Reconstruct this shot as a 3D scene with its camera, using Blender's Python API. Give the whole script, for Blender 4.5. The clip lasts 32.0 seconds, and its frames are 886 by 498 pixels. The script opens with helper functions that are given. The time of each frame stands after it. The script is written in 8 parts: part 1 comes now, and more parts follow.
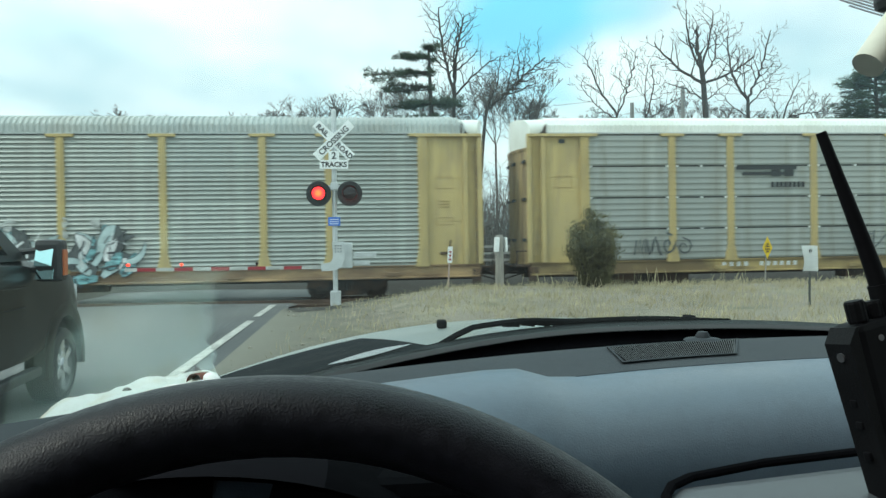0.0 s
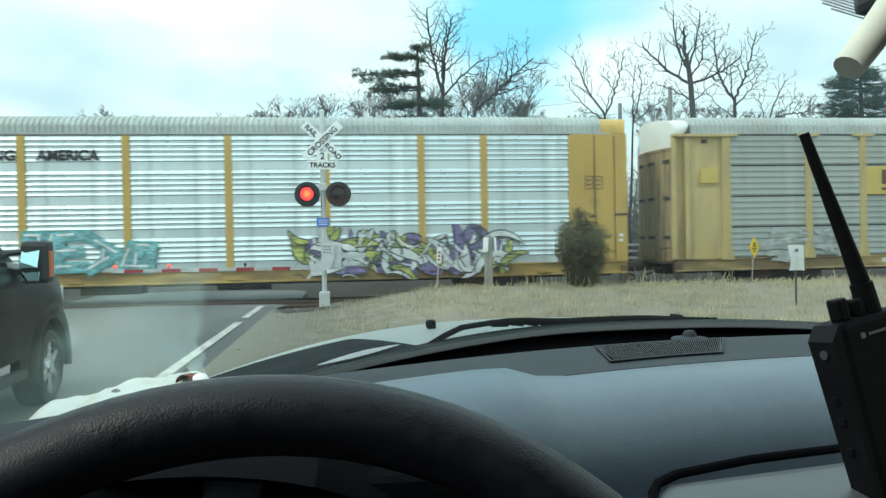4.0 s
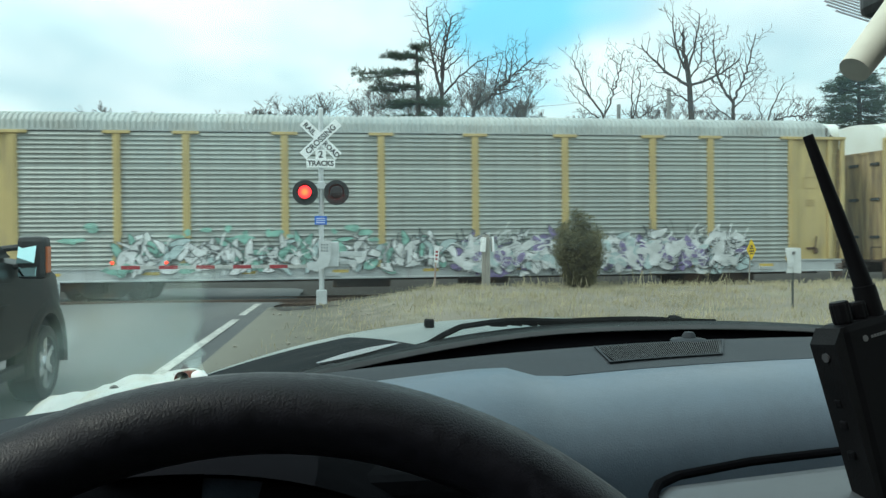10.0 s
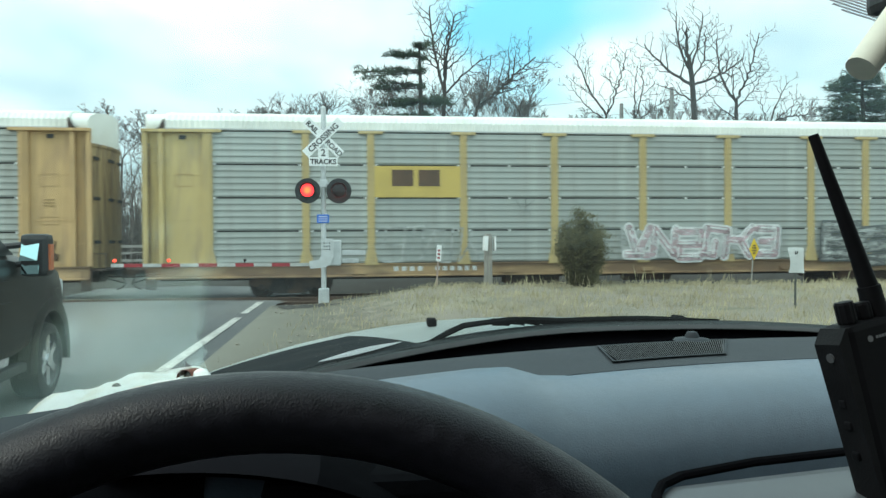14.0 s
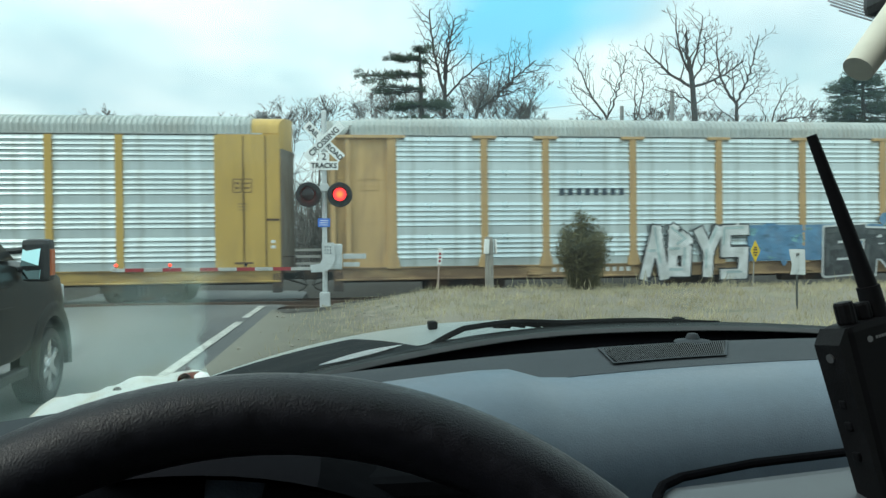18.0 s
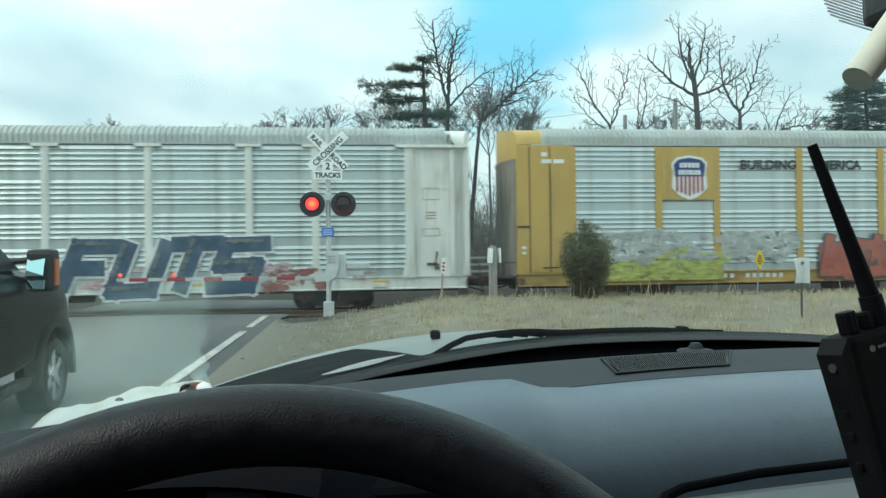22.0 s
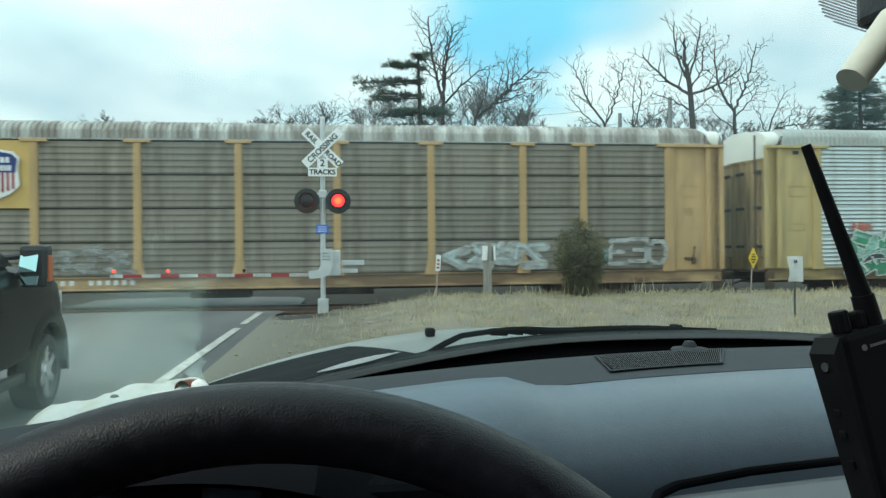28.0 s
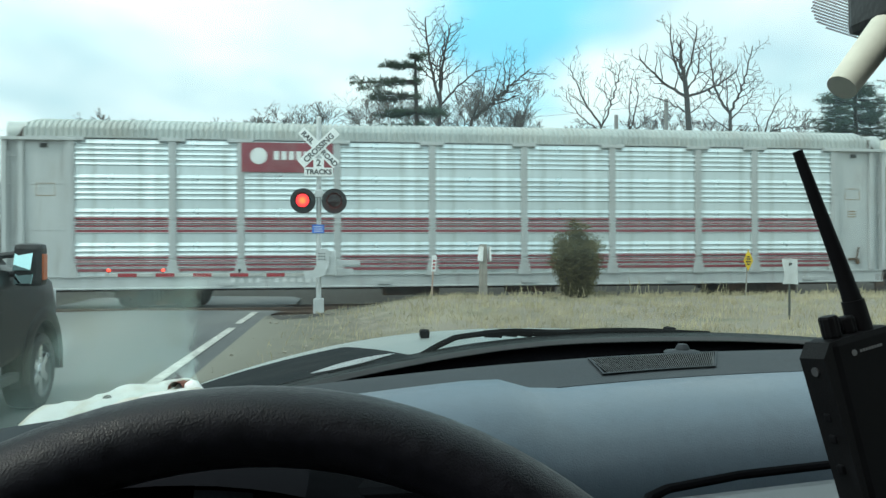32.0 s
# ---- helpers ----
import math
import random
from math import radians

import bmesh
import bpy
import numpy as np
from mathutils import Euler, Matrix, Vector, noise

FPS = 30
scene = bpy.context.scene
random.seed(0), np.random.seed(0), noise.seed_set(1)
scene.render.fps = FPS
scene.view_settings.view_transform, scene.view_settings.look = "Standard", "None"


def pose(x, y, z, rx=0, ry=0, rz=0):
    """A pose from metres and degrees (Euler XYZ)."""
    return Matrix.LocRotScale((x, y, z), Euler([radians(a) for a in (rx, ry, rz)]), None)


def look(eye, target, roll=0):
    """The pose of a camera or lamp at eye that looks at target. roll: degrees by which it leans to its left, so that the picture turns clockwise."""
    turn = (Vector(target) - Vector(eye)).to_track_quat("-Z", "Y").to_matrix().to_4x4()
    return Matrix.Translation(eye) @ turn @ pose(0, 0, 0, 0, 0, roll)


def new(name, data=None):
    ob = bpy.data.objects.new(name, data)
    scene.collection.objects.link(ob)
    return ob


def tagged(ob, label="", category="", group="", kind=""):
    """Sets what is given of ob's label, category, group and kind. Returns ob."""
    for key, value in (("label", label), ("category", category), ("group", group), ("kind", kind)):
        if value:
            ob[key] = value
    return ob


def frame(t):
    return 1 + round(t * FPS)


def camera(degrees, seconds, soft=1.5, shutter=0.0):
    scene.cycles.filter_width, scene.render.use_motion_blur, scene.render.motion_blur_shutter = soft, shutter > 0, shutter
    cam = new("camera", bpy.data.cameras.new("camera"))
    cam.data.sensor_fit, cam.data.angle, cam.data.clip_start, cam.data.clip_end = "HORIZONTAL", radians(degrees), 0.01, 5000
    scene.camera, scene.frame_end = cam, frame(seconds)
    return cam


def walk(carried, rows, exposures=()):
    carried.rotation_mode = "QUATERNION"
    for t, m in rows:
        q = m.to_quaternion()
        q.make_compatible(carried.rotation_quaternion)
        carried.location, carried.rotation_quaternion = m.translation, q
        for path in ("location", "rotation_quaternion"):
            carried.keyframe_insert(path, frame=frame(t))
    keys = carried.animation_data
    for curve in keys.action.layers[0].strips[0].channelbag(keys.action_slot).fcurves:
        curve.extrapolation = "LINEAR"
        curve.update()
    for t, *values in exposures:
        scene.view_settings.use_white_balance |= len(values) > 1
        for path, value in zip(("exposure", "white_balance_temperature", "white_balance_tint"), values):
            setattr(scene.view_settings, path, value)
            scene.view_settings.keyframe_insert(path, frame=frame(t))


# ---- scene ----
from collections import defaultdict

# The camera: held by hand inside a parked car, looking over the wheel.
WALK = [
    (0, pose(0.0007, 0.0047, 1.4504, 89.413, 0.646, -6.337)),
    (0.5, pose(-0, 0.0037, 1.4497, 89.13, 0.792, -6.568)),
    (1, pose(0.0003, 0.0038, 1.4503, 88.943, 0.903, -6.731)),
    (1.5, pose(-0, 0.0036, 1.4506, 88.861, 0.903, -6.851)),
    (2, pose(-0.0003, 0.0034, 1.4502, 88.825, 0.834, -6.937)),
    (2.5, pose(-0.0002, 0.0025, 1.4499, 88.844, 0.826, -7.025)),
    (3, pose(0.0002, 0.002, 1.4503, 88.978, 0.865, -7.091)),
    (3.5, pose(0.0003, 0.0013, 1.4505, 89.175, 0.843, -7.142)),
    (5.5, pose(0.0008, 0.0001, 1.4502, 90.013, 0.651, -7.312)),
    (6, pose(0, 0, 1.4502, 89.995, 0.698, -7.39)),
    (6.5, pose(-0.0005, 0.0001, 1.4507, 89.98, 0.728, -7.414)),
    (7, pose(-0.0003, 0.0004, 1.4507, 89.992, 0.72, -7.413)),
    (7.5, pose(-0.0004, 0.0002, 1.4502, 89.972, 0.655, -7.394)),
    (8, pose(-0.0005, 0.0009, 1.4507, 89.933, 0.565, -7.452)),
    (8.5, pose(-0.0012, 0.0031, 1.4504, 89.846, 0.56, -7.513)),
    (9, pose(-0.0017, 0.0029, 1.4496, 89.719, 0.51, -7.478)),
    (9.5, pose(-0.0019, 0.0029, 1.4493, 89.546, 0.355, -7.434)),
    (10, pose(-0.0027, 0.0031, 1.4499, 89.389, 0.246, -7.387)),
    (10.5, pose(-0.0032, 0.0038, 1.45, 89.271, 0.145, -7.344)),
    (11, pose(-0.0021, 0.0039, 1.4492, 89.139, 0.144, -7.306)),
    (11.5, pose(-0.0022, 0.0035, 1.4491, 89.071, 0.151, -7.28)),
    (12, pose(-0.0033, 0.0034, 1.4504, 89.09, 0.091, -7.278)),
    (12.5, pose(-0.0037, 0.0031, 1.4502, 89.144, 0.031, -7.272)),
    (13, pose(-0.003, 0.0037, 1.4495, 89.211, 0.026, -7.264)),
    (13.5, pose(-0.0032, 0.004, 1.45, 89.268, 0.038, -7.26)),
    (14, pose(-0.0032, 0.0047, 1.45, 89.289, 0.086, -7.213)),
    (14.5, pose(-0.0027, 0.0049, 1.4488, 89.289, 0.201, -7.17)),
    (16.5, pose(-0.0019, 0.0044, 1.449, 89.342, 0.378, -7.107)),
    (17, pose(-0.0014, 0.0042, 1.4504, 89.439, 0.441, -7.134)),
    (17.5, pose(-0.0019, 0.0039, 1.4497, 89.521, 0.42, -7.14)),
    (18, pose(-0.0021, 0.0038, 1.4491, 89.552, 0.346, -7.131)),
    (18.5, pose(-0.0012, 0.0038, 1.45, 89.59, 0.398, -7.141)),
    (19, pose(-0.0011, 0.0035, 1.4501, 89.706, 0.492, -7.136)),
    (19.5, pose(-0.0019, 0.0028, 1.4491, 89.849, 0.491, -7.07)),
    (20, pose(-0.0021, 0.0022, 1.4495, 89.942, 0.471, -6.99)),
    (20.5, pose(-0.0014, 0.0024, 1.4498, 90.037, 0.417, -6.947)),
    (21, pose(-0.001, 0.0024, 1.4494, 90.129, 0.337, -6.941)),
    (21.5, pose(-0.0001, 0.0031, 1.4501, 90.192, 0.388, -6.9)),
    (22, pose(-0.0002, 0.0029, 1.4499, 90.263, 0.466, -6.841)),
    (22.5, pose(-0.0008, 0.0029, 1.4492, 90.296, 0.434, -6.777)),
    (23, pose(-0.0003, 0.0036, 1.4493, 90.3, 0.498, -6.718)),
    (23.5, pose(-0.0004, 0.0031, 1.4495, 90.28, 0.607, -6.706)),
    (24, pose(-0.001, 0.0026, 1.4491, 90.228, 0.558, -6.717)),
    (24.5, pose(-0.0014, 0.0025, 1.4496, 90.214, 0.444, -6.78)),
    (25, pose(-0.0009, 0.002, 1.4503, 90.247, 0.428, -6.88)),
    (25.5, pose(-0, 0.0021, 1.4495, 90.292, 0.401, -6.972)),
    (27.5, pose(-0.0015, 0.0011, 1.4487, 90.123, 0.201, -7.22)),
    (28, pose(-0.0014, 0.0012, 1.4506, 90.052, 0.256, -7.262)),
    (28.5, pose(-0.0022, 0.0014, 1.4507, 89.997, 0.195, -7.274)),
    (29, pose(-0.0034, 0.0013, 1.4496, 89.964, 0.027, -7.272)),
    (29.5, pose(-0.0033, 0.0011, 1.4491, 89.929, -0.07, -7.277)),
    (30, pose(-0.0025, 0.0009, 1.4496, 89.873, -0.078, -7.271)),
    (30.5, pose(-0.0019, 0.0012, 1.4498, 89.83, -0.037, -7.3)),
    (31, pose(-0.0019, 0.0003, 1.4494, 89.836, -0.118, -7.343)),
    (31.5, pose(-0.0019, -0.0006, 1.4498, 89.915, -0.235, -7.424)),
    (32, pose(0.0005, -0.0006, 1.4525, 90.091, -0.059, -7.579)),
]
cam = camera(62, 32.0, soft=1.45, shutter=0.16)
walk(cam, WALK, exposures=[(t, e + 0.1, 6400, 3) for t, e in (
    (0, 0.0), (1, 0.06), (2, 0.1), (3, 0.13), (3.5, 0.12), (5.5, -0.1), (6, -0.12), (7, 0.0), (9, 0.0), (10, -0.03), (11, 0.0), (12, 0.12),
    (13, 0.12), (14, 0.1), (17, -0.02), (18, -0.08), (23, -0.11), (28, -0.12), (29, -0.1), (30, -0.05), (31, 0.05), (32, 0.0))])

# ---- daylight: broken cloud, a veiled sun to the left and a little behind ----
SUN_EL, SUN_AZ = radians(46), radians(-112)
world = bpy.data.worlds.new("sky")
scene.world = world
world.use_nodes = True
wt = world.node_tree
wt.nodes.clear()


def wn(kind, **kw):
    n = wt.nodes.new(kind)
    for k, v in kw.items():
        n.inputs[k].default_value = v
    return n


sky = wt.nodes.new("ShaderNodeTexSky")
sky.sky_type = "NISHITA"
sky.sun_disc = False
sky.sun_elevation, sky.sun_rotation = SUN_EL, SUN_AZ
sky.air_density, sky.dust_density, sky.ozone_density = 1.0, 1.5, 1.0
coord = wt.nodes.new("ShaderNodeTexCoord")
sep = wt.nodes.new("ShaderNodeSeparateXYZ")
wt.links.new(coord.outputs["Generated"], sep.inputs[0])
lift = wn("ShaderNodeMath")
lift.operation = "ADD"
lift.inputs[1].default_value = 0.22
wt.links.new(sep.outputs["Z"], lift.inputs[0])
over = wn("ShaderNodeMath")
over.operation = "MAXIMUM"
over.inputs[1].default_value = 0.08
wt.links.new(lift.outputs[0], over.inputs[0])
flat = []
for axis in "XY":
    d = wn("ShaderNodeMath")
    d.operation = "DIVIDE"
    wt.links.new(sep.outputs[axis], d.inputs[0])
    wt.links.new(over.outputs[0], d.inputs[1])
    flat.append(d)
comb = wt.nodes.new("ShaderNodeCombineXYZ")
wt.links.new(flat[0].outputs[0], comb.inputs[0])
wt.links.new(flat[1].outputs[0], comb.inputs[1])
shift = wt.nodes.new("ShaderNodeMapping")
shift.inputs["Location"].default_value = (0.42, 3.09, 0.0)
shift.inputs["Scale"].default_value = (0.8, 0.62, 1.0)
wt.links.new(comb.outputs[0], shift.inputs["Vector"])
cn = wn("ShaderNodeTexNoise", Scale=1.15, Detail=5.0, Roughness=0.5, Distortion=0.3)
wt.links.new(shift.outputs[0], cn.inputs["Vector"])
cr = wt.nodes.new("ShaderNodeMapRange")
cr.interpolation_type = "SMOOTHSTEP"
cr.inputs["From Min"].default_value, cr.inputs["From Max"].default_value = 0.36, 0.56
cr.inputs["To Min"].default_value, cr.inputs["To Max"].default_value = 0.74, 1.0
wt.links.new(cn.outputs["Fac"], cr.inputs["Value"])
shade = wn("ShaderNodeTexNoise", Scale=2.3, Detail=3.0, Roughness=0.5)
wt.links.new(shift.outputs[0], shade.inputs["Vector"])
cc = wt.nodes.new("ShaderNodeMix")
cc.data_type = "RGBA"
cc.inputs["A"].default_value = (0.84, 1.08, 1.12, 1)
cc.inputs["B"].default_value = (1.25, 1.38, 1.36, 1)
cs = wt.nodes.new("ShaderNodeMapRange")
cs.inputs["From Min"].default_value, cs.inputs["From Max"].default_value = 0.36, 0.60
wt.links.new(shade.outputs["Fac"], cs.inputs["Value"])
wt.links.new(cs.outputs[0], cc.inputs["Factor"])
b_sky = wn("ShaderNodeBackground", Strength=0.15)
wt.links.new(sky.outputs[0], b_sky.inputs["Color"])
b_cloud = wn("ShaderNodeBackground", Strength=1.0)
wm = wt.nodes.new("ShaderNodeMixShader")
# a gap in the cloud, high over the wood, where the blue shows
gap = wt.nodes.new("ShaderNodeVectorMath")
gap.operation = "DISTANCE"
gap.inputs[1].default_value = (0.225, 0.922, 0.314)
wt.links.new(coord.outputs["Generated"], gap.inputs[0])
ragged = wn("ShaderNodeMath")
ragged.operation = "MULTIPLY_ADD"
ragged.inputs[1].default_value, ragged.inputs[2].default_value = 0.35, -0.17
wt.links.new(shade.outputs["Fac"], ragged.inputs[0])
near = wt.nodes.new("ShaderNodeMath")
wt.links.new(gap.outputs["Value"], near.inputs[0])
wt.links.new(ragged.outputs[0], near.inputs[1])
thin = wt.nodes.new("ShaderNodeMapRange")
thin.interpolation_type = "SMOOTHSTEP"
for k, v in (("From Min", 0.03), ("From Max", 0.17), ("To Min", 0.0), ("To Max", 1.0)):
    thin.inputs[k].default_value = v
wt.links.new(near.outputs[0], thin.inputs["Value"])
veil = wt.nodes.new("ShaderNodeMix")   # thin cloud lets the blue through
veil.data_type = "RGBA"
veil.inputs["A"].default_value = (0.33, 0.98, 1.30, 1)
wt.links.new(thin.outputs[0], veil.inputs["Factor"])
wt.links.new(cc.outputs["Result"], veil.inputs["B"])
high = wn("ShaderNodeMath")   # cloud is brighter overhead than at the horizon
high.operation = "MULTIPLY_ADD"
high.inputs[1].default_value, high.inputs[2].default_value = 0.80, 0.62
wt.links.new(over.outputs[0], high.inputs[0])
dome = wt.nodes.new("ShaderNodeVectorMath")
dome.operation = "SCALE"
wt.links.new(veil.outputs["Result"], dome.inputs[0])
wt.links.new(high.outputs[0], dome.inputs["Scale"])
wt.links.new(dome.outputs[0], b_cloud.inputs["Color"])
wt.links.new(cr.outputs[0], wm.inputs[0])
wt.links.new(b_sky.outputs[0], wm.inputs[1])
wt.links.new(b_cloud.outputs[0], wm.inputs[2])
wo = wt.nodes.new("ShaderNodeOutputWorld")
wt.links.new(wm.outputs[0], wo.inputs["Surface"])

sun = new("sun", bpy.data.lights.new("sun", "SUN"))
sun.data.energy, sun.data.angle, sun.data.color = 1.55, radians(14), (1.0, 0.96, 0.89)
sun.matrix_world = look((0, 0, 50), (0 - 50 * math.cos(SUN_EL) * math.sin(SUN_AZ), 0 - 50 * math.cos(SUN_EL) * math.cos(SUN_AZ), 50 - 50 * math.sin(SUN_EL)))


# ---- materials ----
def mat(name, color, rough=0.6, metal=0.0, var=0.18, scale=3.0, stretch=(1, 1, 1), bump=0.15, bscale=60.0,
        dirt=None, dirt_amount=0.4, dirt_scale=1.5, dirt_stretch=(1, 1, 1), emit=0.0, piece=0.0, spec=0.5):
    """A surface with colour change at two scales, patches of dirt or rust, and fine relief."""
    m = bpy.data.materials.new(name)
    m.use_nodes = True
    nt = m.node_tree
    p = nt.nodes["Principled BSDF"]
    p.inputs["Roughness"].default_value, p.inputs["Metallic"].default_value = rough, metal
    p.inputs["Specular IOR Level"].default_value = spec
    tc = nt.nodes.new("ShaderNodeTexCoord")

    def noise_at(sc, st, detail=4.0):
        mp = nt.nodes.new("ShaderNodeMapping")
        mp.inputs["Scale"].default_value = st
        nt.links.new(tc.outputs["Object"], mp.inputs["Vector"])
        n = nt.nodes.new("ShaderNodeTexNoise")
        n.inputs["Scale"].default_value, n.inputs["Detail"].default_value = sc, detail
        nt.links.new(mp.outputs[0], n.inputs["Vector"])
        return n

    def blend(kind, a, b, fac):
        x = nt.nodes.new("ShaderNodeMix")
        x.data_type, x.blend_type = "RGBA", kind
        for sock, v in (("A", a), ("B", b), ("Factor", fac)):
            if isinstance(v, (tuple, float)):
                x.inputs[sock].default_value = (*v, 1) if isinstance(v, tuple) else v
            else:
                nt.links.new(v, x.inputs[sock])
        return x.outputs["Result"]

    def span(v, lo, hi, a=0.0, b=1.0):
        r = nt.nodes.new("ShaderNodeMapRange")
        for k, q in (("From Min", lo), ("From Max", hi), ("To Min", a), ("To Max", b)):
            r.inputs[k].default_value = q
        nt.links.new(v, r.inputs["Value"])
        return r.outputs[0]

    lo = tuple(c * (1 - var) for c in color)
    hi = tuple(min(1, c * (1 + var)) for c in color)
    big = noise_at(scale, stretch)
    col = blend("MIX", lo, hi, span(big.outputs["Fac"], 0.3, 0.7))
    fine = noise_at(scale * 9, stretch, 3.0)
    col = blend("MULTIPLY", col, (1.0 - var * 0.6,) * 3, span(fine.outputs["Fac"], 0.45, 0.7))
    if dirt:
        dn = noise_at(dirt_scale, dirt_stretch, 6.0)
        edge = 0.62 - 0.25 * dirt_amount
        col = blend("MIX", col, dirt, span(dn.outputs["Fac"], edge - 0.08, edge + 0.14, 0.0, min(1.0, 0.45 + dirt_amount * 0.5)))
    if piece:
        oi = nt.nodes.new("ShaderNodeObjectInfo")
        hv = nt.nodes.new("ShaderNodeHueSaturation")
        nt.links.new(span(oi.outputs["Random"], 0, 1, 1 - piece, 1 + piece), hv.inputs["Value"])
        nt.links.new(col, hv.inputs["Color"])
        col = hv.outputs[0]
    nt.links.new(col, p.inputs["Base Color"])
    if bump:
        bn = noise_at(bscale, (1, 1, 1), 3.0)
        bp = nt.nodes.new("ShaderNodeBump")
        bp.inputs["Strength"].default_value, bp.inputs["Distance"].default_value = bump, 0.01
        nt.links.new(bn.outputs["Fac"], bp.inputs["Height"])
        nt.links.new(bp.outputs[0], p.inputs["Normal"])
        nt.links.new(span(big.outputs["Fac"], 0.3, 0.7, max(0.02, rough - 0.08), min(1, rough + 0.08)), p.inputs["Roughness"])
    if emit:
        p.inputs["Emission Color"].default_value = (*color, 1)
        p.inputs["Emission Strength"].default_value = emit
    return m


def glass_mat(name, tint, veil=0.0):
    """A thin pane: clear with a real mirror gloss, and a little dust."""
    m = bpy.data.materials.new(name)
    m.use_nodes = True
    nt = m.node_tree
    nt.nodes.clear()
    out = nt.nodes.new("ShaderNodeOutputMaterial")
    clear = nt.nodes.new("ShaderNodeBsdfTransparent")
    clear.inputs[0].default_value = (*tint, 1)
    gloss = nt.nodes.new("ShaderNodeBsdfGlossy")
    gloss.inputs["Color"].default_value = (0.72, 0.93, 0.90, 1)
    gloss.inputs["Roughness"].default_value = 0.15
    lw = nt.nodes.new("ShaderNodeLayerWeight")
    lw.inputs["Blend"].default_value = 0.5
    pw = nt.nodes.new("ShaderNodeMath")
    pw.operation = "POWER"
    pw.inputs[1].default_value = 3.0
    nt.links.new(lw.outputs["Facing"], pw.inputs[0])
    fr = nt.nodes.new("ShaderNodeMapRange")
    fr.inputs["To Min"].default_value, fr.inputs["To Max"].default_value = 0.07, 0.95
    nt.links.new(pw.outputs[0], fr.inputs["Value"])
    mx = nt.nodes.new("ShaderNodeMixShader")
    nt.links.new(fr.outputs[0], mx.inputs[0])
    nt.links.new(clear.outputs[0], mx.inputs[1])
    nt.links.new(gloss.outputs[0], mx.inputs[2])
    last = mx
    if veil:
        dust = nt.nodes.new("ShaderNodeBsdfTranslucent")
        dust.inputs[0].default_value = (0.8, 0.85, 0.85, 1)
        tc = nt.nodes.new("ShaderNodeTexCoord")
        n = nt.nodes.new("ShaderNodeTexNoise")
        n.inputs["Scale"].default_value, n.inputs["Detail"].default_value = 5.0, 6.0
        nt.links.new(tc.outputs["Object"], n.inputs["Vector"])
        r = nt.nodes.new("ShaderNodeMapRange")
        r.inputs["From Min"].default_value, r.inputs["From Max"].default_value = 0.3, 0.8
        r.inputs["To Min"].default_value, r.inputs["To Max"].default_value = veil * 0.5, veil * 1.5
        nt.links.new(n.outputs["Fac"], r.inputs["Value"])
        m2 = nt.nodes.new("ShaderNodeMixShader")
        nt.links.new(r.outputs[0], m2.inputs[0])
        nt.links.new(mx.outputs[0], m2.inputs[1])
        nt.links.new(dust.outputs[0], m2.inputs[2])
        last = m2
    nt.links.new(last.outputs[0], out.inputs["Surface"])
    return m


def glowing_lens():
    """A lit signal lens: a hot orange middle inside a red rim."""
    m = bpy.data.materials.new("lit_red_lens")
    m.use_nodes = True
    nt = m.node_tree
    p = nt.nodes["Principled BSDF"]
    p.inputs["Base Color"].default_value = (0.35, 0.02, 0.015, 1)
    tc = nt.nodes.new("ShaderNodeTexCoord")
    flat_ = nt.nodes.new("ShaderNodeVectorMath")
    flat_.operation = "MULTIPLY"
    flat_.inputs[1].default_value = (1, 0, 1)
    nt.links.new(tc.outputs["Object"], flat_.inputs[0])
    ln = nt.nodes.new("ShaderNodeVectorMath")
    ln.operation = "LENGTH"
    nt.links.new(flat_.outputs[0], ln.inputs[0])
    ramp = nt.nodes.new("ShaderNodeValToRGB")
    ramp.color_ramp.elements[0].position, ramp.color_ramp.elements[0].color = 0.22, (1.0, 0.13, 0.025, 1)
    ramp.color_ramp.elements[1].position, ramp.color_ramp.elements[1].color = 0.7, (1.0, 0.02, 0.025, 1)
    r = nt.nodes.new("ShaderNodeMath")
    r.operation = "DIVIDE"
    r.inputs[1].default_value = 0.15
    nt.links.new(ln.outputs["Value"], r.inputs[0])
    nt.links.new(r.outputs[0], ramp.inputs["Fac"])
    nt.links.new(ramp.outputs["Color"], p.inputs["Emission Color"])
    p.inputs["Emission Strength"].default_value = 3.2
    return m


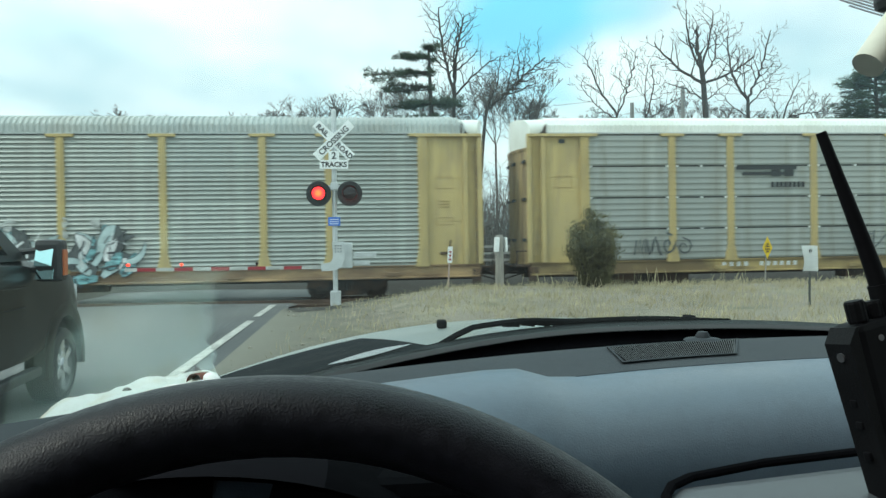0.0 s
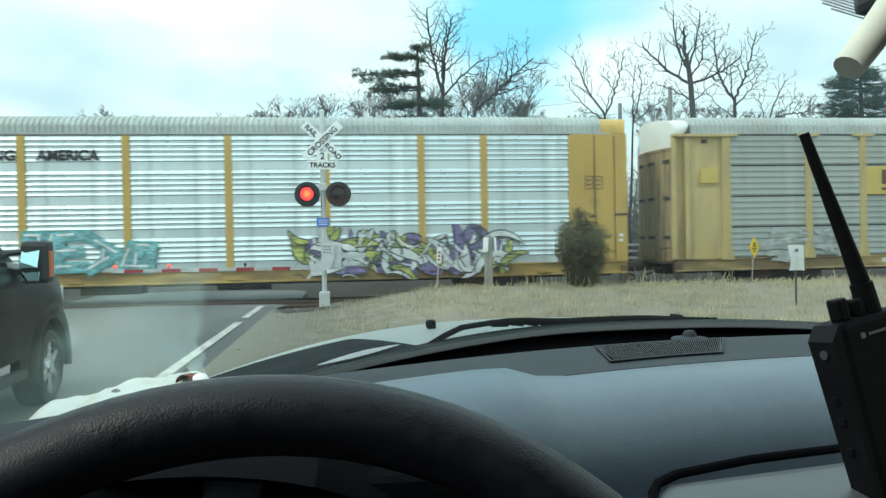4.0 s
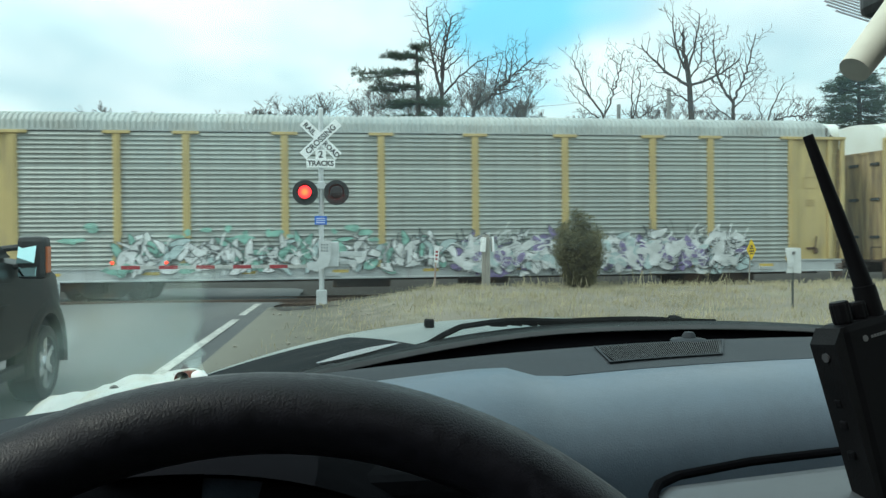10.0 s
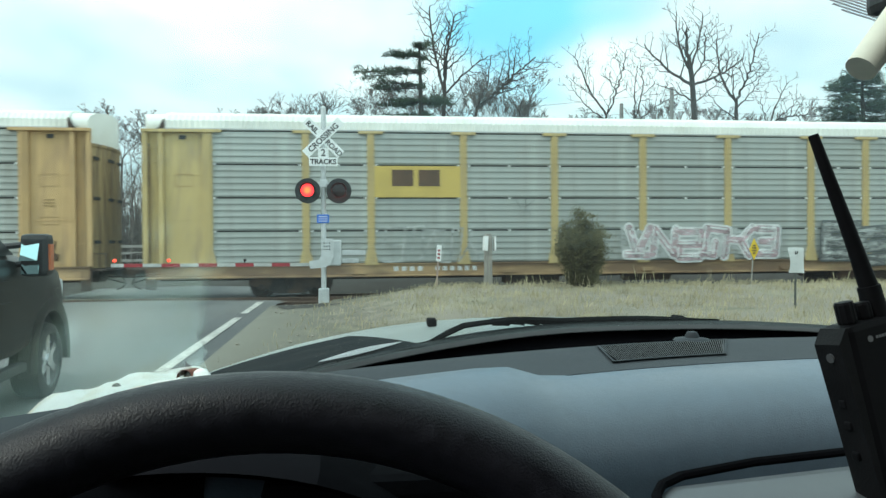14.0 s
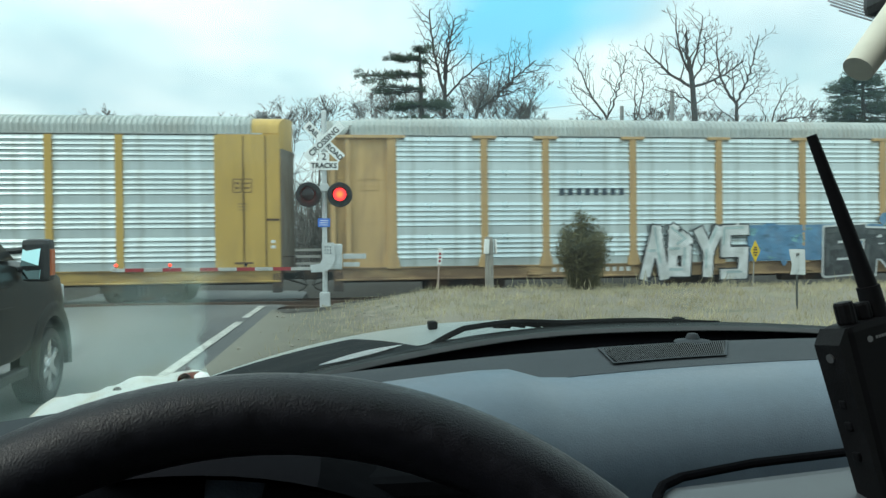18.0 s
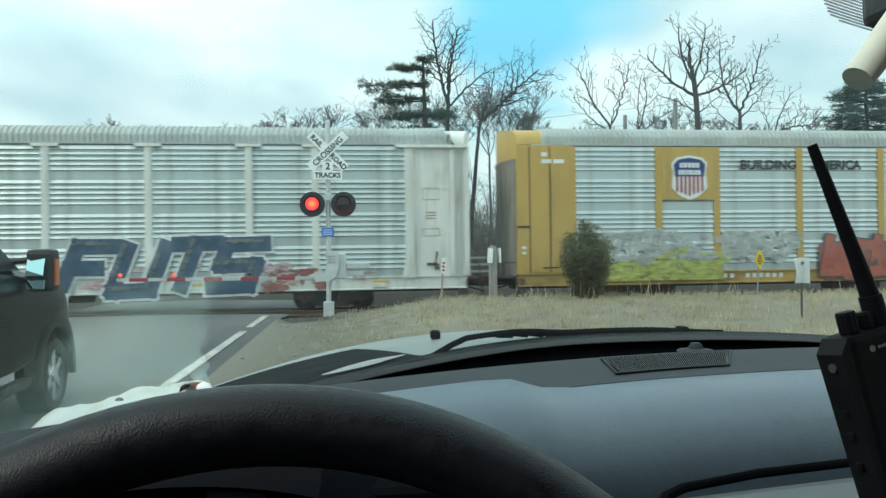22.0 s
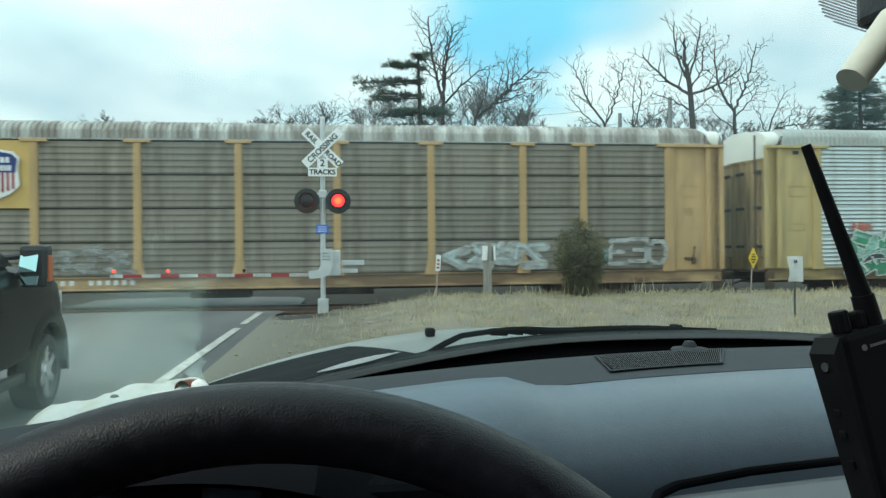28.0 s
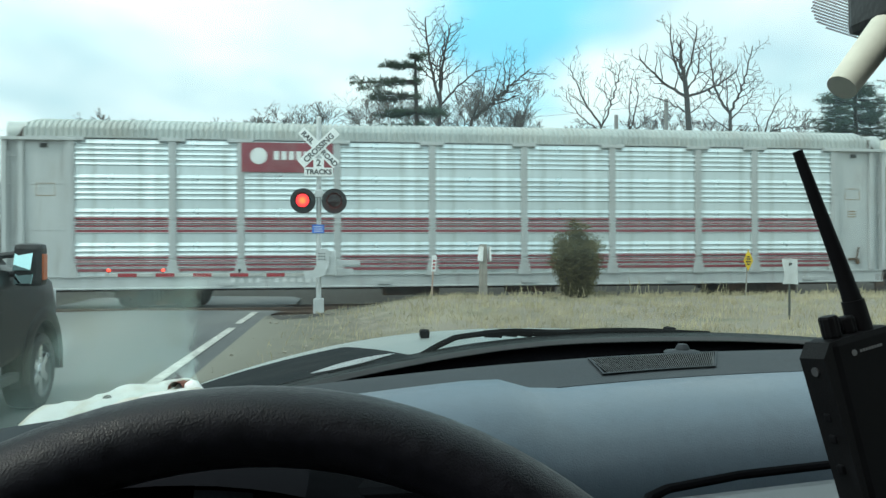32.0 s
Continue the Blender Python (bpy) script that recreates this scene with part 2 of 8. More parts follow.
STREAK = (2.2, 2.2, 0.35)
M = {
    "asphalt": mat("asphalt", (0.085, 0.088, 0.09), 0.85, var=0.25, scale=0.6, bump=0.5, bscale=90, dirt=(0.16, 0.155, 0.145), dirt_amount=0.5, dirt_scale=0.5, dirt_stretch=(1, 0.25, 1)),
    "line": mat("line_paint", (0.50, 0.49, 0.45), 0.75, var=0.22, scale=3, dirt=(0.20, 0.195, 0.18), dirt_amount=0.5, dirt_scale=9),
    "dry_grass": mat("dry_grass", (0.43, 0.375, 0.235), 0.9, var=0.42, scale=2.0, bump=0, piece=0.0),
    "ballast": mat("ballast", (0.075, 0.068, 0.06), 0.95, var=0.4, scale=6, bump=1.0, bscale=14),
    "rail": mat("rail_steel", (0.16, 0.11, 0.085), 0.55, metal=0.6, var=0.2),
    "tie": mat("creosoted_tie", (0.07, 0.055, 0.045), 0.9, var=0.3, scale=5, stretch=(8, 1, 1)),
    "galv": mat("galvanised_steel", (0.55, 0.57, 0.58), 0.5, metal=0.3, var=0.12, scale=6),
    "white": mat("white_reflective_sheet", (0.82, 0.83, 0.83), 0.5, var=0.05, scale=4, bump=0.03),
    "black": mat("black_paint", (0.012, 0.012, 0.013), 0.5, var=0.3, scale=8),
    "letter": mat("black_lettering", (0.02, 0.02, 0.022), 0.6, var=0.1, bump=0),
    "red_stripe": mat("red_reflective_tape", (0.30, 0.022, 0.03), 0.5, var=0.12, scale=5),
    "red_lens": mat("unlit_red_lens", (0.018, 0.005, 0.006), 0.15, var=0.1, bump=0.2, bscale=40),
    "red_lit": mat("lit_red_lens", (1.0, 0.045, 0.02), 0.3, var=0.0, bump=0, emit=3.2),
    "blue_sign": mat("blue_sign", (0.04, 0.16, 0.62), 0.5, var=0.1),
    "wood_post": mat("weathered_post", (0.30, 0.28, 0.25), 0.9, var=0.3, scale=4, stretch=(6, 6, 0.6), bump=0.5, bscale=30),
    "yellow_sign": mat("yellow_sign", (0.75, 0.50, 0.02), 0.5, var=0.08),
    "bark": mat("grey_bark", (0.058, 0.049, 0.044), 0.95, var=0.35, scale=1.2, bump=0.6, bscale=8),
    # bark of the far wood, with the haze of distance put into its colour
    "bark_far": mat("hazed_bark", (0.135, 0.122, 0.110), 0.95, var=0.35, scale=0.8, bump=0.4, bscale=6),
    "needle": mat("pine_needle", (0.035, 0.06, 0.03), 0.8, var=0.4, scale=0.8, bump=0),
    "juniper": mat("juniper_leaf", (0.118, 0.107, 0.054), 1.0, spec=0.08, var=0.4, scale=5, bump=0),
    "pole_wood": mat("utility_pole_wood", (0.31, 0.31, 0.30), 0.9, var=0.25, scale=1.5, stretch=(5, 5, 0.3)),
    "cable": mat("black_cable", (0.03, 0.03, 0.03), 0.7, bump=0),
}


# ---- mesh helpers ----
def link(name, me, material, parent=None, label=""):
    ob = new(name, me)
    if not me.materials:
        me.materials.append(None)
    ob.material_slots[0].link = "OBJECT"
    ob.material_slots[0].material = material
    ob.parent = parent
    return tagged(ob, label)


def finish(bm, name, smooth=False):
    me = bpy.data.meshes.new(name)
    bmesh.ops.recalc_face_normals(bm, faces=bm.faces)
    bm.to_mesh(me)
    bm.free()
    if smooth:
        me.shade_smooth()
        me.set_sharp_from_angle(angle=radians(40))
    return me


def part(name, bm, material, parent=None, label="", smooth=False):
    """Links a bmesh as one mesh object."""
    return link(name, finish(bm, name, smooth), material, parent, label)


def box(bm, x0, x1, y0, y1, z0, z1, bevel=0.0, m=None):
    r = bmesh.ops.create_cube(bm, size=1.0)
    vs = r["verts"]
    for v in vs:
        v.co = Vector(((x0 + x1) / 2 + v.co.x * (x1 - x0), (y0 + y1) / 2 + v.co.y * (y1 - y0), (z0 + z1) / 2 + v.co.z * (z1 - z0)))
    if bevel:
        es = list({e for v in vs for e in v.link_edges})
        r = bmesh.ops.bevel(bm, geom=es, offset=bevel, segments=2, affect="EDGES", profile=0.6)
        vs = list({v for f in r["faces"] for v in f.verts} | {v for v in vs if v.is_valid})
    if m is not None:
        bmesh.ops.transform(bm, matrix=m, verts=[v for v in vs if v.is_valid])
    return bm


def rod(bm, p0, p1, r0, r1=None, n=8, caps=True):
    """A tapered round bar from p0 to p1."""
    p0, p1 = Vector(p0), Vector(p1)
    r1 = r0 if r1 is None else r1
    q = (p1 - p0).to_track_quat("Z", "Y")
    rings = []
    for p, r in ((p0, r0), (p1, r1)):
        rings.append([bm.verts.new(p + q @ Vector((r * math.cos(2 * math.pi * i / n), r * math.sin(2 * math.pi * i / n), 0))) for i in range(n)])
    for i in range(n):
        j = (i + 1) % n
        bm.faces.new((rings[0][i], rings[0][j], rings[1][j], rings[1][i]))
    if caps:
        bm.faces.new(rings[0][::-1])
        bm.faces.new(rings[1])
    return bm


def loft(bm, rings, closed=False, caps=False):
    """Joins rows of points into a skin."""
    vs = [[bm.verts.new(p) for p in ring] for ring in rings]
    for a, b in zip(vs, vs[1:]):
        n = len(a)
        for i in range(n if closed else n - 1):
            j = (i + 1) % n
            bm.faces.new((a[i], a[j], b[j], b[i]))
    if caps:
        bm.faces.new(vs[0][::-1])
        bm.faces.new(vs[-1])
    return bm


def prism(bm, outline, y0, y1):
    """A plate: an outline in x and z, from y0 to y1."""
    a = [bm.verts.new((x, y0, z)) for x, z in outline]
    b = [bm.verts.new((x, y1, z)) for x, z in outline]
    n = len(outline)
    for i in range(n):
        j = (i + 1) % n
        bm.faces.new((a[i], a[j], b[j], b[i]))
    bm.faces.new(a[::-1])
    bm.faces.new(b)
    return bm


def revolve(bm, profile, n=24, axis="Z"):
    """Turns a profile of (radius, height) about an axis."""
    rings = []
    for i in range(n):
        a = 2 * math.pi * i / n
        c, s = math.cos(a), math.sin(a)
        if axis == "Z":
            rings.append([(r * c, r * s, h) for r, h in profile])
        elif axis == "Y":
            rings.append([(r * c, h, r * s) for r, h in profile])
        else:
            rings.append([(h, r * c, r * s) for r, h in profile])
    rings.append(rings[0])
    loft(bm, rings)
    bmesh.ops.remove_doubles(bm, verts=bm.verts, dist=1e-5)
    return bm


def words(text, size, material, parent, m, name="lettering", depth=0.002, bold=0.0):
    """Built-in lettering as a mesh part. Its plane is x and z, seen from -y."""
    cu = bpy.data.curves.new(name, "FONT")
    cu.body, cu.size, cu.align_x, cu.align_y, cu.extrude, cu.offset = text, size, "CENTER", "CENTER", depth, bold
    tmp = bpy.data.objects.new(name, cu)
    me = bpy.data.meshes.new_from_object(tmp)
    bpy.data.objects.remove(tmp)
    ob = link(name, me, material, parent)
    ob.matrix_local = m @ pose(0, 0, 0, 90)
    return ob


def thing(name, m, label, category, group="", kind=""):
    ob = new(name)
    ob.matrix_world = m
    return tagged(ob, label, category, group, kind)


# ---- the ground: road, shoulder, bank, track bed ----
RAIL_Z = -0.32
FAR_Y, NEAR_Y = 24.4, 20.3
NEAR_Z = -0.15


def smooth(a, b, v):
    t = min(1.0, max(0.0, (v - a) / (b - a)))
    return t * t * (3 - 2 * t)


def grade(x):
    """Rise of the far track where it passes the crossing."""
    return 0.0052 * min(48.0, max(-40.0, x - 8.0))


def ground_z(x, y):
    z = 0.0
    side = smooth(-1.6, 3.0, x)
    z += 0.34 * side * smooth(9, 17, y)
    if x > -1.5:
        z += 0.03 * noise.noise((x * 0.8, y * 0.8, 0)) * smooth(2, 6, y) + 0.05 * noise.noise((x * 0.25, y * 0.25, 4)) * side
    drop = smooth(17.9, 18.9, y) if x > -0.4 else smooth(17.0, 18.9, y)
    z = z * (1 - drop) + (RAIL_Z - 0.34 + grade(x)) * drop
    rise = smooth(27.0, 31.0, y)
    z = z * (1 - rise) + 0.0 * rise
    z -= 0.012 * max(0.0, -x - 9)if -x - 9 < 20 else 0.24
    return z


def axis(stops):
    out = []
    for a, b, n in stops:
        out += [a + (b - a) * i / n for i in range(n)]
    return out + [stops[-1][1]]


gx = axis([(-1500, -200, 6), (-200, -30, 14), (-30, -4, 26), (-4, 16, 50), (16, 40, 24), (40, 200, 14), (200, 1500, 6)])
gy = axis([(-1500, -60, 6), (-60, 0, 12), (0, 8, 10), (8, 22, 48), (22, 34, 16), (34, 80, 14), (80, 2500, 10)])
verts = [(x, y, ground_z(x, y) - 0.03) for y in gy for x in gx]
nx = len(gx)
faces = [(j * nx + i, j * nx + i + 1, (j + 1) * nx + i + 1, (j + 1) * nx + i) for j in range(len(gy) - 1) for i in range(nx - 1)]
gm = bpy.data.meshes.new("ground")
gm.from_pydata(verts, [], faces)
gm.shade_smooth()


def ground_mat():
    """Dry turf with bare gravel and dirt showing through."""
    m = mat("turf_and_gravel", (0.29, 0.265, 0.18), 0.95, var=0.48, scale=1.4, bump=0.9, bscale=18, dirt=(0.24, 0.21, 0.17), dirt_amount=0.9, dirt_scale=0.7)
    nt = m.node_tree
    p = nt.nodes["Principled BSDF"]
    col = p.inputs["Base Color"].links[0].from_socket
    tc = nt.nodes.new("ShaderNodeTexCoord")
    sp = nt.nodes.new("ShaderNodeSeparateXYZ")
    nt.links.new(tc.outputs["Object"], sp.inputs[0])
    pn = nt.nodes.new("ShaderNodeTexNoise")
    pn.inputs["Scale"].default_value, pn.inputs["Detail"].default_value = 2.2, 7.0
    nt.links.new(tc.outputs["Object"], pn.inputs["Vector"])

    def cover(sock, lo, hi, color, rag):
        """Lays another ground cover past a line, with a ragged edge."""
        nonlocal col
        add = nt.nodes.new("ShaderNodeMath")
        add.operation = "MULTIPLY_ADD"
        add.inputs[1].default_value = rag
        nt.links.new(pn.outputs["Fac"], add.inputs[0])
        nt.links.new(sock, add.inputs[2])
        r = nt.nodes.new("ShaderNodeMapRange")
        r.inputs["From Min"].default_value, r.inputs["From Max"].default_value = lo, hi
        nt.links.new(add.outputs[0], r.inputs["Value"])
        mx = nt.nodes.new("ShaderNodeMix")
        mx.data_type = "RGBA"
        nt.links.new(r.outputs[0], mx.inputs["Factor"])
        nt.links.new(col, mx.inputs["A"])
        mx.inputs["B"].default_value = (*color, 1)
        col = mx.outputs["Result"]

    cover(sp.outputs["X"], 3.6, 1.2, (0.080, 0.072, 0.048), 5.0)
    cover(sp.outputs["X"], 1.0, -0.9, (0.175, 0.165, 0.135), 1.6)
    # leaf litter past the tracks, colour darkened further for shade under the train
    cover(sp.outputs["Y"], 26.6, 27.8, (0.034, 0.029, 0.023), 1.0)
    nt.links.new(col, p.inputs["Base Color"])
    return m


ground = link("ground", gm, ground_mat())
tagged(ground, "dry winter turf with bare gravelly dirt beside the road", "ground", kind="structure")

ROAD_X0, ROAD_X1 = -9.4, -1.97


def road_z(y):
    if y < 17.6:
        return 0.0
    foot = RAIL_Z - 0.07
    return max(foot, foot * (y - 17.6) / (FAR_Y - 1.0 - 17.6)) * (1 - smooth(28, 34, y))


ys = axis([(-120, 0, 12), (0, 14, 7), (14, 34, 40), (34, 200, 16)])
bm = bmesh.new()
loft(bm, [[(ROAD_X0 - 0.3, y, road_z(y) - 0.2), (ROAD_X0, y, road_z(y) - 0.02), ((ROAD_X0 + ROAD_X1) / 2, y, road_z(y) + 0.03), (ROAD_X1, y, road_z(y) - 0.004), (ROAD_X1 + 0.28, y, road_z(y) - 0.040)] for y in ys])
tagged(part("road", bm, M["asphalt"]), "worn grey asphalt road crossing the tracks", "road", kind="structure")
for ya, yb in ((-120, 14.1), (14.9, 17.7)):
    yl = [ya] + [y for y in ys if ya < y < yb] + [yb]
    bm = bmesh.new()
    loft(bm, [[(-2.145 + 0.03 * noise.noise((y, 1, 0)), y, road_z(y) + 0.008), (-2.0 + 0.02 * noise.noise((y, 7, 0)), y, road_z(y) + 0.008)] for y in yl])
    tagged(part("edge_line", bm, M["line"]), "worn painted line along the asphalt road", "road marking", kind="structure")

# dark tar and soil where the asphalt breaks up before the rails
def blot(name, cx, cy, rx, ry, seed, material, label, category):
    rng = random.Random(seed)
    bm = bmesh.new()
    ring = [(cx + rx * math.cos(a * math.pi / 14) * rng.uniform(0.35, 1.2), cy + ry * math.sin(a * math.pi / 14) * rng.uniform(0.35, 1.2)) for a in range(28)]
    rows_ = []
    for k in (0.0, 0.35, 0.7, 1.0):
        rows_.append([(cx + (x - cx) * k + 0.001 * a, cy + (y - cy) * k, max(road_z(y) + 0.012 if x < ROAD_X1 else -1, ground_z(cx + (x - cx) * k, cy + (y - cy) * k) - 0.022)) for a, (x, y) in enumerate(ring)])
    loft(bm, rows_, closed=True)
    tagged(part(name, bm, material), label, category, kind="structure")


tar = mat("dark_tar_and_soil", (0.05, 0.046, 0.04), 0.9, var=0.4, scale=3, bump=0.8, bscale=30)
blot("dark_soil", -0.95, 16.6, 0.8, 0.7, 4, tar, "dark bare soil beside the crossing signal", "soil")
blot("dark_soil", 0.3, 17.5, 0.7, 0.35, 5, tar, "dark bare soil beside the crossing signal", "soil")

# ---- two railway tracks ----
for tz, ty, steep in ((NEAR_Z, NEAR_Y, 0), (RAIL_Z, FAR_Y, 1)):
    stops = [(x, tz + steep * grade(x)) for x in (-700, -200, -60, -32, 0, 20, 56, 200, 700)]
    bm = bmesh.new()
    loft(bm, [[(x, ty - 2.1, z - 0.62), (x, ty - 1.35, z - 0.2), (x, ty + 1.35, z - 0.2), (x, ty + 2.1, z - 0.62)] for x, z in stops])
    bed = tagged(part("track_bed", bm, M["ballast"]), "grey crushed stone ballast under the railway track", "ballast", kind="structure")
    for sgn in (-1, 1):
        bm = bmesh.new()
        yr = ty + sgn * 0.755
        prof = [(-0.07, -0.17), (0.07, -0.17), (0.07, -0.15), (0.012, -0.13), (0.012, -0.04), (0.036, -0.03), (0.036, 0.0), (-0.036, 0.0), (-0.036, -0.03), (-0.012, -0.04), (-0.012, -0.13), (-0.07, -0.15)]
        loft(bm, [[(x, yr + py, z + pz) for py, pz in prof] for x, z in stops], closed=True, caps=True)
        tagged(part("rail", bm, M["rail"]), "rusty brown steel rail with a worn head", "rail", group="rails", kind="structure")
    bm = bmesh.new()
    box(bm, -0.11, 0.11, -1.3, 1.3, -0.17, -0.02, 0.012)
    tie_me = finish(bm, "tie")
    for i in range(64):
        tx = -19 + i * 0.56
        if ROAD_X0 < tx < ROAD_X1:
            continue
        t = link("tie", tie_me, M["tie"], bed)
        t.location = (tx, ty, tz + steep * grade(tx) - 0.155)

# ---- the train: covered car carriers ----
PITCH = 29.535
# seconds, and the place along the track of the first car's middle: a steady 58 km/h, rising a little
TRAIN = [(0, 19.3), (1.6, 45.0), (3.5, 75.5), (5.5, 107.7), (7.6, 141.6), (8.2, 151.22), (9.0, 163.6), (9.6, 173.3), (11.9, 210.4), (14.5, 252.3),
         (17.0, 292.6), (19.2, 328.28), (22.0, 373.5), (25.5, 430.3), (28.3, 475.6), (30.1, 504.9), (32.0, 535.82)]
HALF, FACE = 14.05, 1.5
POSTS = [-12.14, -9.27, -7.29, -4.40, -1.47, 1.47, 4.38, 7.31, 9.29, 12.14]
P0, P1 = 1.08, 5.12                    # foot and head of the side panels

